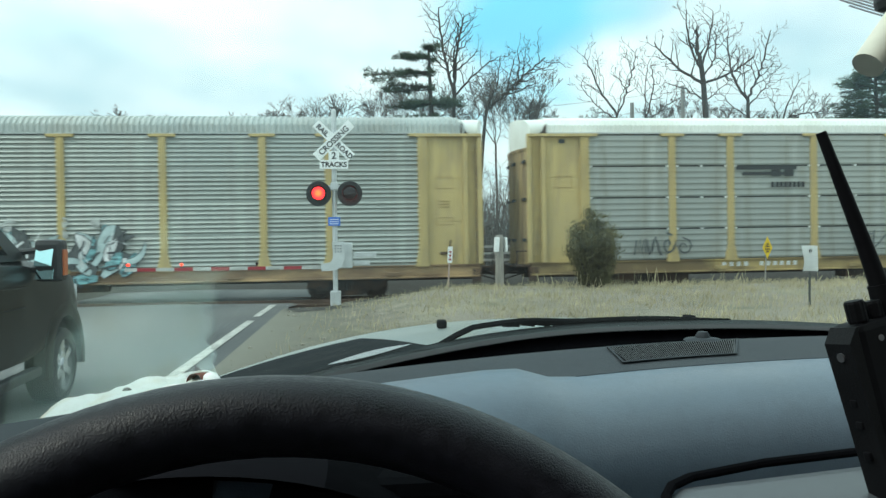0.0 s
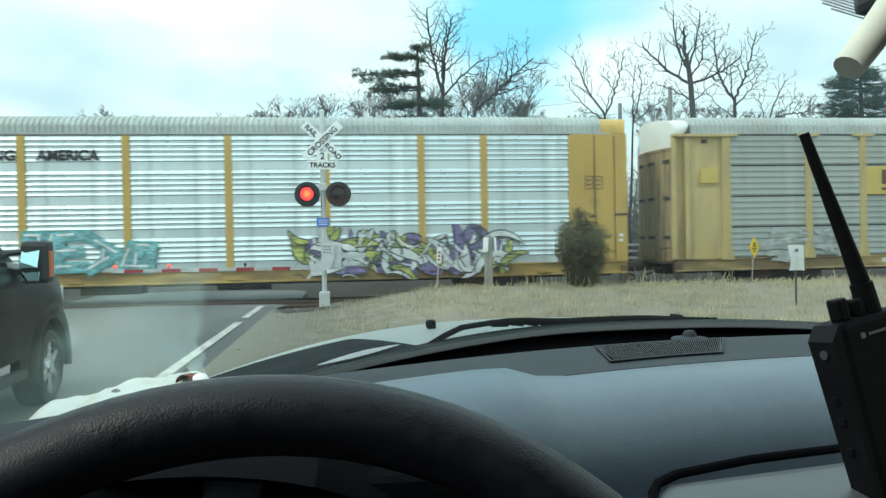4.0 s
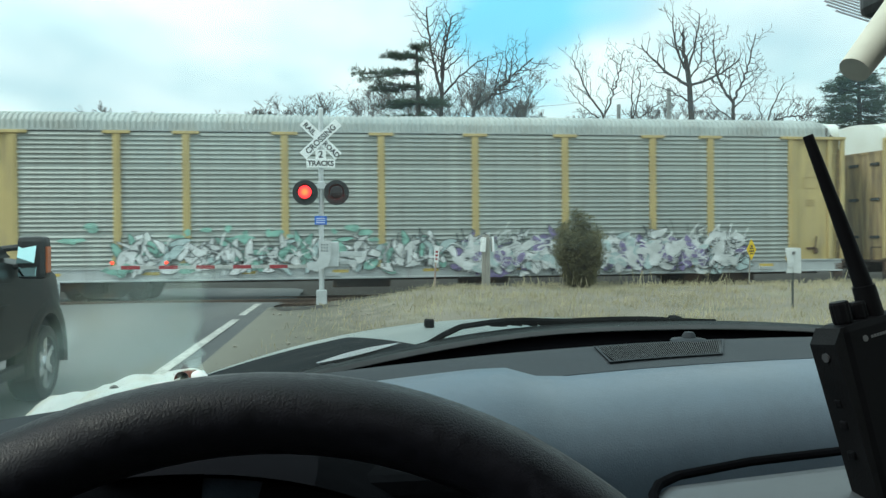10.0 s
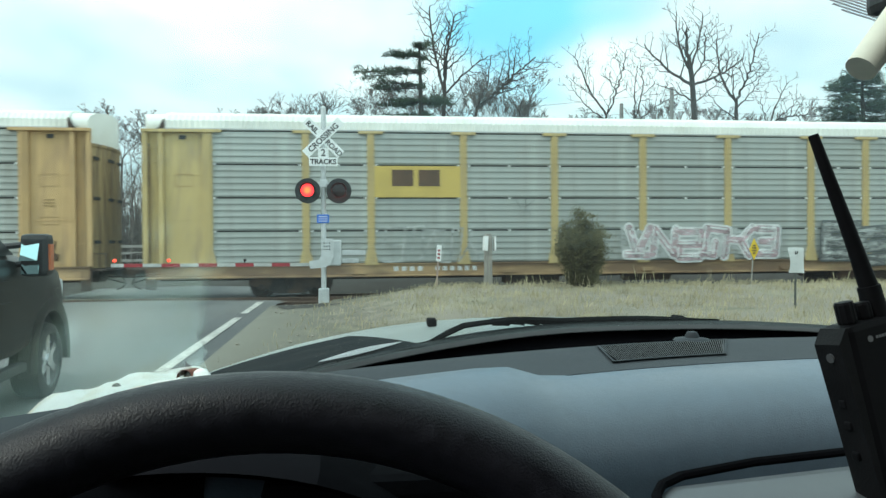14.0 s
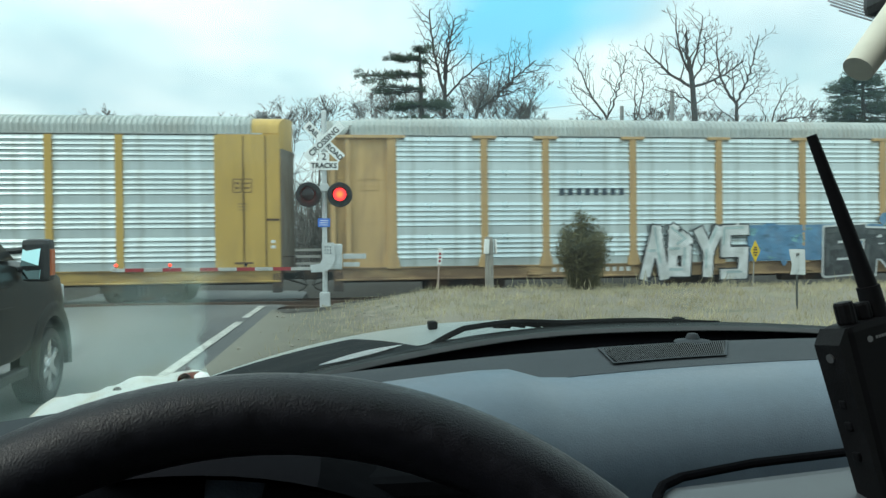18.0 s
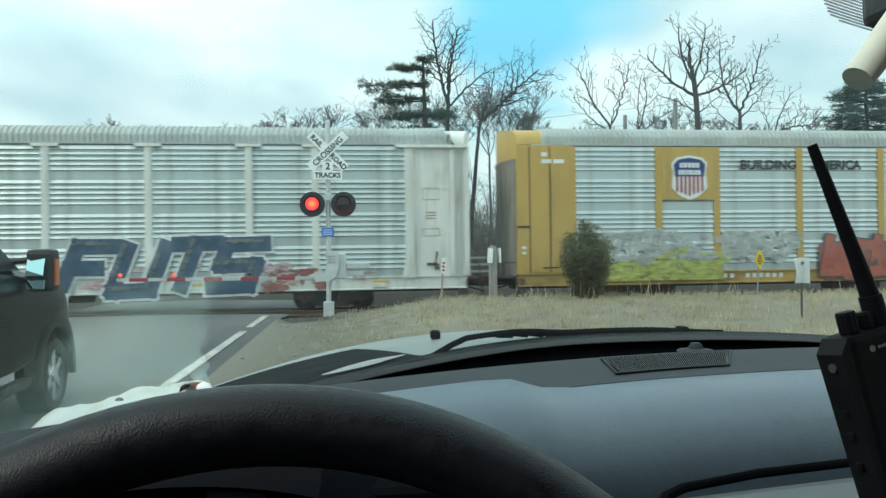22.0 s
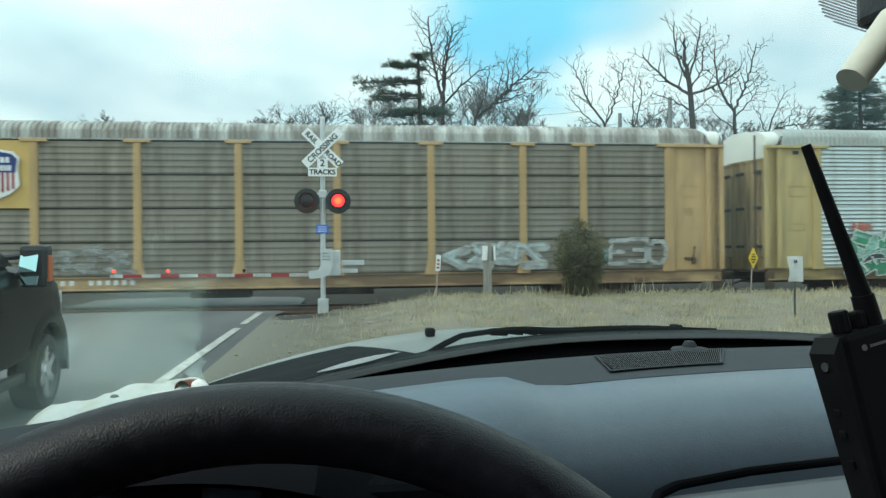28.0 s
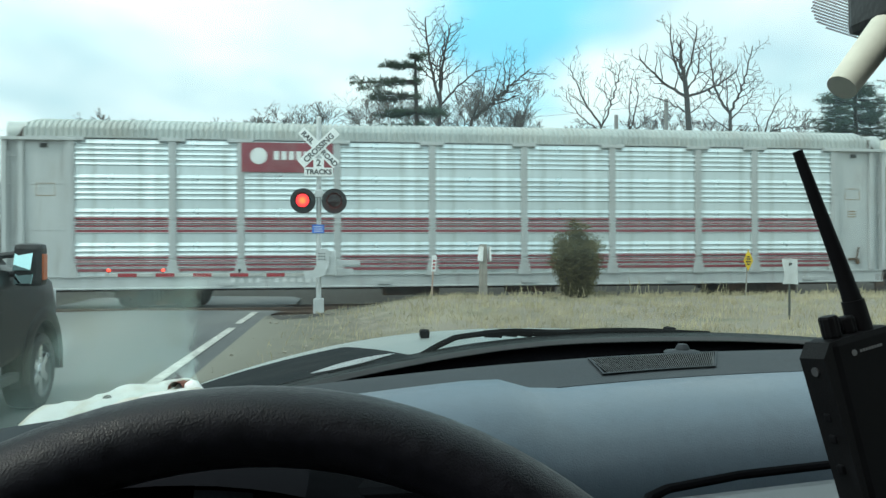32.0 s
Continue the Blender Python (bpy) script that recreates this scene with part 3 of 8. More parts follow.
RUST = (0.17, 0.085, 0.045)
T = {
    "yellow": mat("faded_yellow_paint", (0.545, 0.415, 0.18), 0.6, var=0.14, scale=1.2, stretch=STREAK, dirt=(0.30, 0.235, 0.14), dirt_amount=0.3, dirt_scale=2.2, dirt_stretch=STREAK),
    "gold": mat("bright_yellow_paint", (0.52, 0.335, 0.085), 0.5, var=0.1, scale=1.2, stretch=STREAK, dirt=(0.36, 0.24, 0.08), dirt_amount=0.15, dirt_scale=2.2, dirt_stretch=STREAK),
    "tan": mat("dusty_tan_paint", (0.56, 0.37, 0.17), 0.65, var=0.14, scale=1.2, stretch=STREAK, dirt=(0.30, 0.20, 0.12), dirt_amount=0.3, dirt_scale=2.2, dirt_stretch=STREAK),
    "cream": mat("cream_white_paint", (0.74, 0.74, 0.70), 0.6, var=0.1, scale=1.2, stretch=STREAK, dirt=(0.40, 0.36, 0.29), dirt_amount=0.3, dirt_scale=2.4, dirt_stretch=STREAK),
    "grey_paint": mat("light_grey_paint", (0.48, 0.50, 0.50), 0.5, var=0.1, scale=1.2, stretch=STREAK, dirt=(0.30, 0.29, 0.27), dirt_amount=0.2, dirt_scale=2.4, dirt_stretch=STREAK),
    "galv": mat("weathered_galvanised_panel", (0.355, 0.375, 0.35), 0.5, metal=0.35, var=0.12, scale=0.9, stretch=STREAK, dirt=(0.31, 0.31, 0.285), dirt_amount=0.25, dirt_scale=1.4, dirt_stretch=STREAK, piece=0.06, bump=0.1),
    "dull": mat("dusty_galvanised_panel", (0.34, 0.355, 0.33), 0.6, metal=0.25, var=0.13, scale=0.9, stretch=STREAK, dirt=(0.26, 0.25, 0.215), dirt_amount=0.35, dirt_scale=1.4, dirt_stretch=STREAK, piece=0.06, bump=0.1),
    "brown": mat("brown_grimed_panel", (0.25, 0.225, 0.185), 0.8, metal=0.1, var=0.2, scale=0.9, stretch=STREAK, dirt=(0.14, 0.12, 0.095), dirt_amount=0.5, dirt_scale=1.4, dirt_stretch=STREAK, piece=0.10, bump=0.1),
    "silver": mat("bright_galvanised_panel", (0.66, 0.725, 0.735), 0.32, metal=0.75, var=0.10, scale=0.9, stretch=STREAK, dirt=(0.42, 0.44, 0.43), dirt_amount=0.25, dirt_scale=1.4, dirt_stretch=STREAK, piece=0.03, bump=0.05),
    "worn": mat("worn_galvanised_panel", (0.545, 0.60, 0.605), 0.35, metal=0.75, var=0.12, scale=0.9, stretch=STREAK, dirt=(0.38, 0.385, 0.36), dirt_amount=0.25, dirt_scale=1.4, dirt_stretch=STREAK),
    "dim": mat("dim_galvanised_panel", (0.49, 0.54, 0.53), 0.38, metal=0.6, var=0.12, scale=0.9, stretch=STREAK, dirt=(0.30, 0.315, 0.295), dirt_amount=0.3, dirt_scale=1.4, dirt_stretch=STREAK),
    "maroon": mat("maroon_painted_panel", (0.23, 0.035, 0.05), 0.5, var=0.12, scale=1.0, stretch=STREAK, dirt=(0.25, 0.12, 0.12), dirt_amount=0.2),
    "roof_grey": mat("galvanised_roof", (0.45, 0.48, 0.465), 0.55, metal=0.2, var=0.14, scale=0.7, stretch=(1, 1, 1), dirt=(0.42, 0.41, 0.37), dirt_amount=0.25, dirt_scale=0.8),
    "roof_white": mat("white_painted_roof", (0.78, 0.79, 0.74), 0.6, var=0.07, scale=0.7, dirt=(0.58, 0.57, 0.50), dirt_amount=0.2, dirt_scale=0.9),
    "roof_stained": mat("stained_galvanised_roof", (0.60, 0.60, 0.57), 0.65, var=0.2, scale=1.2, stretch=(3, 1, 0.3), dirt=(0.22, 0.19, 0.16), dirt_amount=0.75, dirt_scale=1.6, dirt_stretch=(1.6, 1, 0.2)),
    "roof_rust": mat("rusted_brown_roof", (0.17, 0.10, 0.075), 0.8, var=0.3, scale=1.2, stretch=(3, 1, 0.3), dirt=(0.40, 0.35, 0.31), dirt_amount=0.3, dirt_scale=0.8, dirt_stretch=(1.2, 1, 0.3)),
    "under": mat("grimy_underframe_steel", (0.055, 0.045, 0.04), 0.85, var=0.35, scale=3, dirt=RUST, dirt_amount=0.3),
    "wheel": mat("rusty_wheel_steel", (0.085, 0.06, 0.05), 0.7, metal=0.4, var=0.3, scale=6),
    "sill_yellow": mat("rust_stained_yellow_sill", (0.45, 0.335, 0.14), 0.7, var=0.2, scale=1.5, stretch=(1, 1, 2), dirt=(0.13, 0.085, 0.052), dirt_amount=0.7, dirt_scale=0.9, dirt_stretch=(0.5, 1, 2.2)),
    "sill_gold": mat("dirt_stained_gold_sill", (0.48, 0.315, 0.09), 0.65, var=0.18, scale=1.5, stretch=(1, 1, 2), dirt=(0.15, 0.095, 0.045), dirt_amount=0.65, dirt_scale=1.1, dirt_stretch=(0.5, 1, 2.2)),
    "sill_tan": mat("rust_stained_tan_sill", (0.46, 0.31, 0.16), 0.7, var=0.2, scale=1.5, stretch=(1, 1, 2), dirt=(0.14, 0.085, 0.055), dirt_amount=0.7, dirt_scale=0.9, dirt_stretch=(0.5, 1, 2.2)),
    "grime": mat("grimy_grey_door", (0.27, 0.25, 0.225), 0.8, var=0.22, scale=1.6, stretch=(6, 6, 0.4), dirt=(0.16, 0.115, 0.075), dirt_amount=0.6, dirt_scale=2.0, dirt_stretch=(5, 5, 0.35)),
    "door_tan": mat("sooty_tan_door", (0.40, 0.295, 0.15), 0.7, var=0.18, scale=1.4, stretch=(5, 5, 0.4), dirt=(0.15, 0.11, 0.075), dirt_amount=0.6, dirt_scale=1.8, dirt_stretch=(4, 4, 0.4)),
    "lever": mat("rusty_lever", (0.10, 0.06, 0.035), 0.8, var=0.3, scale=9),
    "stencil": mat("faded_brown_stencil", (0.30, 0.20, 0.085), 0.65, var=0.15, bump=0),
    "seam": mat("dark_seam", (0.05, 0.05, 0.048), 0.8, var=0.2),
    "brown_logo": mat("dark_brown_marking", (0.10, 0.055, 0.03), 0.6, var=0.15, bump=0),
    "blue_logo": mat("navy_marking", (0.018, 0.035, 0.17), 0.5, var=0.12, bump=0),
    "red_logo": mat("red_marking", (0.30, 0.015, 0.03), 0.5, var=0.12, bump=0),
    "white_logo": mat("white_marking", (0.74, 0.75, 0.74), 0.55, var=0.1, bump=0),
    "cyan_logo": mat("pale_blue_marking", (0.24, 0.42, 0.52), 0.55, var=0.15, bump=0),
    "sheet_yellow": mat("yellow_name_panel", (0.58, 0.42, 0.11), 0.55, var=0.1, scale=1.5),
    "sheet_amber": mat("amber_name_panel", (0.58, 0.385, 0.125), 0.55, var=0.1, scale=1.5),
    "navy_faded": mat("faded_navy_marking", (0.085, 0.14, 0.22), 0.6, var=0.2, bump=0),
    "slate": mat("dark_slate_marking", (0.05, 0.075, 0.10), 0.6, var=0.15, bump=0),
    "pink_logo": mat("faded_pink_panel", (0.62, 0.42, 0.40), 0.6, var=0.1),
    "orange_logo": mat("orange_marking", (0.62, 0.15, 0.06), 0.55, var=0.12, bump=0),
}


def spray(name, c, wear=0.30):
    """Sprayed paint, worn through in specks and weathered patches."""
    m = mat(name, c, 0.55, var=0.28, scale=2.5, bump=0, dirt=tuple(q * 0.6 + 0.08 for q in c), dirt_amount=0.4, dirt_scale=3)
    nt = m.node_tree
    tc = nt.nodes.new("ShaderNodeTexCoord")
    mp = nt.nodes.new("ShaderNodeMapping")
    mp.inputs["Scale"].default_value = (1.0, 1.0, 3.2)
    nt.links.new(tc.outputs["Object"], mp.inputs["Vector"])
    n = nt.nodes.new("ShaderNodeTexNoise")
    n.inputs["Scale"].default_value, n.inputs["Detail"].default_value = 2.6, 8.0
    n.inputs["Roughness"].default_value = 0.65
    nt.links.new(mp.outputs[0], n.inputs["Vector"])
    r = nt.nodes.new("ShaderNodeMapRange")
    lo = 0.20 + 0.42 * wear
    for k, v in (("From Min", lo - 0.05), ("From Max", lo + 0.14), ("To Min", max(0.0, 0.75 - wear)), ("To Max", 1.0 - 0.25 * wear)):
        r.inputs[k].default_value = v
    nt.links.new(n.outputs["Fac"], r.inputs["Value"])
    nt.links.new(r.outputs[0], nt.nodes["Principled BSDF"].inputs["Alpha"])
    return m


S = {
    "rust_red": spray("dull_red_spray_paint", (0.30, 0.105, 0.085), 0.45),
    "slate_paint": spray("dark_slate_spray", (0.022, 0.026, 0.040), 0.22),
    "white": spray("white_spray_paint", (0.78, 0.80, 0.79), 0.15), "frost": spray("frost_spray_paint", (0.52, 0.64, 0.64), 0.25), "faint": spray("worn_grey_spray_paint", (0.36, 0.37, 0.355), 0.6), "smoke": spray("smoky_spray_paint", (0.16, 0.175, 0.18), 0.5), "black": spray("black_spray_paint", (0.035, 0.04, 0.045), 0.15),
    "mint": spray("mint_spray_paint", (0.30, 0.58, 0.48), 0.4), "teal": spray("teal_spray_paint", (0.12, 0.42, 0.42), 0.45),
    "green": spray("green_spray_paint", (0.05, 0.30, 0.16), 0.2), "dark_green": spray("dark_green_spray_paint", (0.035, 0.10, 0.075)),
    "red": spray("red_spray_paint", (0.45, 0.11, 0.07), 0.25), "purple": spray("violet_spray_paint", (0.26, 0.20, 0.42), 0.5),
    "blue": spray("blue_spray_paint", (0.13, 0.30, 0.50)), "navy": spray("navy_spray_paint", (0.035, 0.075, 0.13), 0.15),
    "grey": spray("grey_spray_paint", (0.38, 0.40, 0.39), 0.5), "pink": spray("pink_spray_paint", (0.60, 0.42, 0.45), 0.6),
    "lime": spray("yellow_green_spray_paint", (0.55, 0.58, 0.15), 0.5), "aqua": spray("aqua_spray_paint", (0.28, 0.58, 0.62), 0.55),
    "ochre": spray("ochre_spray_paint", (0.50, 0.40, 0.10), 0.5), "char": spray("charcoal_spray_paint", (0.09, 0.10, 0.10), 0.2),
    "ghost": spray("faded_white_spray_paint", (0.50, 0.52, 0.50), 0.45),
}


def panel_mesh(width, style):
    """A pressed steel side panel, its ridges running along the car."""
    h = (P1 - P0) / 4
    prof = [(0.0, 0.030 if style == "seam" else 0.0)]
    if style == "seam":
        n, z = 5, 0.045
        step = (h - 0.06) / n
        for i in range(n):
            prof += [(0.0, z), (-0.016, z + step * 0.10), (-0.017, z + step * 0.26), (-0.004, z + step * 0.60), (0.0, z + step * 0.98)]
            z += step
        prof.append((0.0, h - 0.022))
    else:
        base = h * (0.22 if style == "silver" else 0.05)
        prof += [(0.0, base)]
        n, z = (5 if style == "silver" else 7), base
        dep = 0.050 if style == "silver" else 0.036
        step = (h - base - 0.01) / n
        for i in range(n):
            if style == "silver":
                prof += [(0.0, z + step * 0.06), (-dep, z + step * 0.20), (-dep, z + step * 0.26), (-dep * 0.06, z + step * 0.82), (0.0, z + step * 0.86)]
            else:
                prof += [(0.0, z + step * 0.08), (-dep, z + step * 0.36), (-dep, z + step * 0.44), (-dep * 0.06, z + step * 0.84), (0.0, z + step * 0.88)]
            z += step
        prof.append((0.0, h))
    bm = bmesh.new()
    a, b = -width / 2 + 0.10, width / 2 - 0.10
    loft(bm, [[(a, y, z) for y, z in prof], [(b, y, z) for y, z in prof]])
    return finish(bm, "panel")


WIDTHS = [round(b - a, 3) for a, b in zip(POSTS, POSTS[1:])]
PANELS = {(w, s): panel_mesh(w, s) for w in set(WIDTHS) for s in ("seam", "fine", "silver")}

bm = bmesh.new()
prism(bm, [(-0.11, 0.0), (0.11, 0.0), (0.11, P1 - P0 - 0.42), (0.11, P1 - P0), (-0.11, P1 - P0)], -0.075, 0.0)
POST_PLAIN = finish(bm, "post")
bm = bmesh.new()
prism(bm, [(-0.21, -0.05), (0.21, -0.05), (0.19, 0.12), (0.11, 0.45), (0.11, P1 - P0), (-0.11, P1 - P0), (-0.11, 0.45), (-0.19, 0.12)], -0.08, 0.0)
box(bm, -0.035, 0.035, -0.10, -0.079, 0.5, P1 - P0 - 0.06)
POST_FLARED = finish(bm, "post")
bm = bmesh.new()
box(bm, -0.38, 0.38, -0.11, 0.0, -0.05, 0.035, 0.008)
CAP = finish(bm, "post_cap")
bm = bmesh.new()
box(bm, -0.03, 0.03, -0.045, 0.0, -0.03, 0.03, 0.006)
CLIP = finish(bm, "clip")


ROOF_Z = [(-1.47, 0.02), (-1.50, 0.06), (-1.49, 0.30), (-1.38, 0.47), (-1.10, 0.59), (-0.6, 0.66), (0, 0.68), (0.6, 0.66), (1.10, 0.59), (1.38, 0.47), (1.49, 0.30), (1.50, 0.06), (1.47, 0.02)]


def roof_mesh(depth, rounded, half):
    """An arched roof skin in narrow cross ribs, drawn in at both ends."""
    stations = []
    n = int(2 * half / 0.165)
    w = 2 * half / n
    for i in range(n):
        x0 = -half + w * i
        stations += [(x0, 0.0), (x0 + w * 0.38, 0.0), (x0 + w * 0.5, depth), (x0 + w * 0.88, depth)]
    stations.append((half, 0.0))
    rings = []
    for x, d in stations:
        e = half - abs(x)
        k = 1.0
        if rounded:
            k = 0.62 + 0.38 * math.sqrt(max(0.0, 1 - (1 - min(1.0, e / 0.5)) ** 2))
        rings.append([(x, y + (d if y > 0 else -d) * (z > 0.05), z * k + (d if z > 0.1 else 0)) for y, z in ROOF_Z])
    bm = bmesh.new()
    loft(bm, rings)
    bm.faces.new([bm.verts.new(p) for p in rings[0]][::-1])
    bm.faces.new([bm.verts.new(p) for p in rings[-1]])
    return finish(bm, "roof")


ROOFS = {"ribbed": roof_mesh(0.045, True, 13.52), "plain": roof_mesh(0.014, False, 13.42), "square": roof_mesh(0.045, False, 13.40), "capped": roof_mesh(0.045, False, 13.12)}


def hood_mesh(start, proud):
    """The smooth arched head of the end door, from the roof's end to the bulged door face."""
    rings = []
    for x in (start, None):
        ring = []
        for y, z in ROOF_Z:
            xx = x if x else bulge(y)
            ring.append((xx, y * (0.985 + proud), z * 0.96 + proud))
        rings.append(ring)
    face = [[(bulge(y), y * (0.985 + proud), z * 0.96 + proud) for y, z in ROOF_Z], [(bulge(y), y * (0.985 + proud), min(z, -0.42 + 0.0 * z)) for y, z in ROOF_Z]]
    bm = bmesh.new()
    loft(bm, rings)
    loft(bm, face)
    return finish(bm, "end_hood", True)


def bulge(y):
    """How far the end door stands out at y."""
    return 13.93 + 0.30 * (1 - (y / 1.5) ** 2)


HOODS = {"wide": hood_mesh(13.30, -0.02), "gold": hood_mesh(13.11, 0.012)}
bm = bmesh.new()   # dark gusset between roof and hood
prism(bm, [(13.40, 0.03), (13.66, 0.03), (13.56, 0.10), (13.44, 0.34), (13.40, 0.34)], -1.535, -1.505)
GUSSET = finish(bm, "gusset")

bm = bmesh.new()   # sill with its lower flange and jacking pads
loft(bm, [[(x, y, z) for y, z in ((-1.47, 0.0), (-1.53, 0.01), (-1.53, 0.05), (-1.50, 0.06), (-1.50, 0.37), (-1.54, 0.38), (-1.54, 0.42), (-1.40, 0.42))] for x in (-HALF + 0.1, HALF - 0.1)])
for x in (-7.9, -3.2, 1.4, 6.2, 11.0):
    box(bm, x, x + 0.42, -1.56, -1.49, 0.09, 0.2, 0.01)
SILL = finish(bm, "side_sill")
bm = bmesh.new()   # floor and centre sill
box(bm, -HALF + 0.1, HALF - 0.1, -1.46, 1.46, 0.98, 1.07)
box(bm, -HALF + 0.2, HALF - 0.2, -0.35, 0.35, 0.55, 0.985)
UNDER = finish(bm, "underframe")
bm = bmesh.new()
box(bm, -0.06, 0.06, -1.42, 1.42, 0.72, 0.982)
BEARER = finish(bm, "cross_bearer")
bm = bmesh.new()
box(bm, -3.0, -1.2, -1.1, -0.5, 0.38, 0.9, 0.04)
GEAR_BOX = finish(bm, "equipment_box")
bm = bmesh.new()
rod(bm, (1.0, -0.9, 0.62), (2.6, -0.9, 0.62), 0.2, n=12)
TANK = finish(bm, "air_reservoir")
bm = bmesh.new()   # drawbar with its knuckle
box(bm, 13.8, 14.55, -0.16, 0.16, 0.68, 0.98, 0.03)
box(bm, 14.5, 14.80, -0.12, 0.14, 0.66, 1.0, 0.04)
COUPLER = finish(bm, "coupler")
bm = bmesh.new()
rod(bm, (13.9, -0.5, 0.75), (14.7, -0.42, 0.5), 0.03, n=6)
HOSE = finish(bm, "air_hose")
bm = bmesh.new()   # far wall
loft(bm, [[(x, y, z) for y, z in [(1.44, 1.0), (1.5, 1.02)] + [(1.5 + (0.03 if i % 2 else 0.0), 1.1 + i * 0.2) for i in range(21)] + [(1.45, 5.16)]] for x in (-HALF + 0.1, HALF - 0.1)])
FARWALL = finish(bm, "far_wall")

bm = bmesh.new()   # end bay: flat skin, corner posts
box(bm, -0.66, 0.66, 0.0, 0.05, 0.0, P1 - P0 - 0.02)
for z in (0.05, 1.35, 2.7):
    box(bm, -0.62, 0.62, -0.008, 0.0, z, z + 0.02)
END_SKIN = finish(bm, "end_skin")
bm = bmesh.new()
box(bm, -0.075, 0.075, -0.07, 0.0, 0.0, P1 - P0, 0.012)
END_POST = finish(bm, "end_post")
bm = bmesh.new()
for sx in (-0.2, 0.2):
    rod(bm, (sx, -0.055, 0.05), (sx, -0.055, 3.7), 0.018, n=6)
for i in range(9):
    rod(bm, (-0.2, -0.06, 0.25 + i * 0.41), (0.2, -0.06, 0.25 + i * 0.41), 0.014, n=6)
LADDER = finish(bm, "ladder")
bm = bmesh.new()
box(bm, -1.1, 1.0, -0.13, 0.0, -0.05, 0.04, 0.01)
END_CAP = finish(bm, "end_cap")
bm = bmesh.new()   # bulged door on the end of the car, in tall folded leaves
leaf = []
for j in range(25):
    y = -1.46 + 2.92 * j / 24
    leaf.append((bulge(y) + (0.025 if j % 4 in (1, 2) else 0.0), y))
loft(bm, [[(x, y, z) for x, y in leaf] for z in (1.06, 4.72)])
for z in (1.06, 4.70):
    loft(bm, [[(x + 0.03, y, z - 0.04) for x, y in leaf], [(x + 0.03, y, z + 0.04) for x, y in leaf]])
for sy in (-1, 1):
    box(bm, 13.86, 13.99, sy * 1.40 - 0.06, sy * 1.40 + 0.06, 1.06, 4.74, 0.01)
END_DOOR = finish(bm, "end_door")
bm = bmesh.new()   # long slots in the door
box(bm, -0.02, 0.05, -0.22, 0.22, 0.0, 0.10, 0.01)
SLOT = finish(bm, "door_slot")
bm = bmesh.new()   # end platform, grab irons, air hose and coupler lift rod
box(bm, 13.9, 14.42, -1.40, 1.40, 0.94, 1.0, 0.01)
rod(bm, (14.38, -1.36, 1.0), (14.38, -1.36, 1.45), 0.018, n=6)
rod(bm, (14.38, -1.36, 1.45), (14.0, -1.36, 1.45), 0.018, n=6)
rod(bm, (14.35, -1.3, 0.80), (14.35, 0.1, 0.76), 0.02, n=6)
for k in range(6):
    a, b = radians(30 * k), radians(30 * (k + 1))
    rod(bm, (14.40 + 0.25 * math.sin(a), -0.45, 0.55 + 0.22 * math.cos(a)), (14.40 + 0.25 * math.sin(b), -0.45, 0.55 + 0.22 * math.cos(b)), 0.025, n=6)
box(bm, 13.7, 14.0, -1.5, -1.42, 0.35, 0.95, 0.01)
PLATFORM = finish(bm, "end_platform")
bm = bmesh.new()   # hand lever with its rusty bracket
box(bm, -0.20, 0.12, -0.06, 0.0, 0.42, 0.50, 0.015)
rod(bm, (0.06, -0.07, 0.46), (0.13, -0.09, 0.86), 0.028, n=8)
rod(bm, (0.12, -0.06, 0.30), (0.12, -0.01, 0.46), 0.07, n=10)
LEVER = finish(bm, "hand_lever")
bm = bmesh.new()
box(bm, -0.10, 0.10, -0.03, 0.0, 3.88, 4.0, 0.006)
VENT = finish(bm, "vent_hole")
bm = bmesh.new()   # flush folded end of the later cars: two leaves, a middle joint, a stepped corner
box(bm, 12.12, 13.96, -0.02, 0.05, 0.0, P1 - P0 + 0.04)
for x0, x1, z0, z1 in ((12.22, 12.86, 0.05, P1 - P0), (12.90, 13.52, 0.05, P1 - P0), (13.56, 13.96, 1.52, P1 - P0)):
    box(bm, x0, x1, -0.055, -0.019, z0, z1, 0.012)
box(bm, 13.56, 13.96, -0.035, -0.019, 0.0, 1.46, 0.008)
FLUSH_END = finish(bm, "flush_end")
bm = bmesh.new()
for x in (12.88, 13.54):
    box(bm, x - 0.012, x + 0.012, -0.05, -0.015, 0.06, P1 - P0 - 0.02)
box(bm, 13.56, 13.94, -0.052, -0.03, 1.46, 1.52)
rod(bm, (12.88, -0.07, 0.5), (12.88, -0.07, 3.2), 0.014, n=6)
box(bm, 12.60, 13.15, -0.075, -0.05, 0.16, 0.21, 0.01)
FLUSH_JOINT = finish(bm, "leaf_joint")

bm = bmesh.new()   # bogie: side frames, bolster, springs
for sy in (-1.0, 1.0):
    prism(bm, [(-1.25, 0.38), (-1.25, 0.62), (-0.75, 0.70), (-0.4, 0.78), (0.4, 0.78), (0.75, 0.70), (1.25, 0.62), (1.25, 0.38), (0.8, 0.40), (0.45, 0.16), (-0.45, 0.16), (-0.8, 0.40)], sy - 0.09, sy + 0.09)
    for q in (-0.12, 0.0, 0.12):
        rod(bm, (q, sy * 1.1, 0.3), (q, sy * 1.1, 0.6), 0.05, n=8)
box(bm, -0.2, 0.2, -1.0, 1.0, 0.5, 0.75)
BOGIE = finish(bm, "bogie_frame")
bm = bmesh.new()
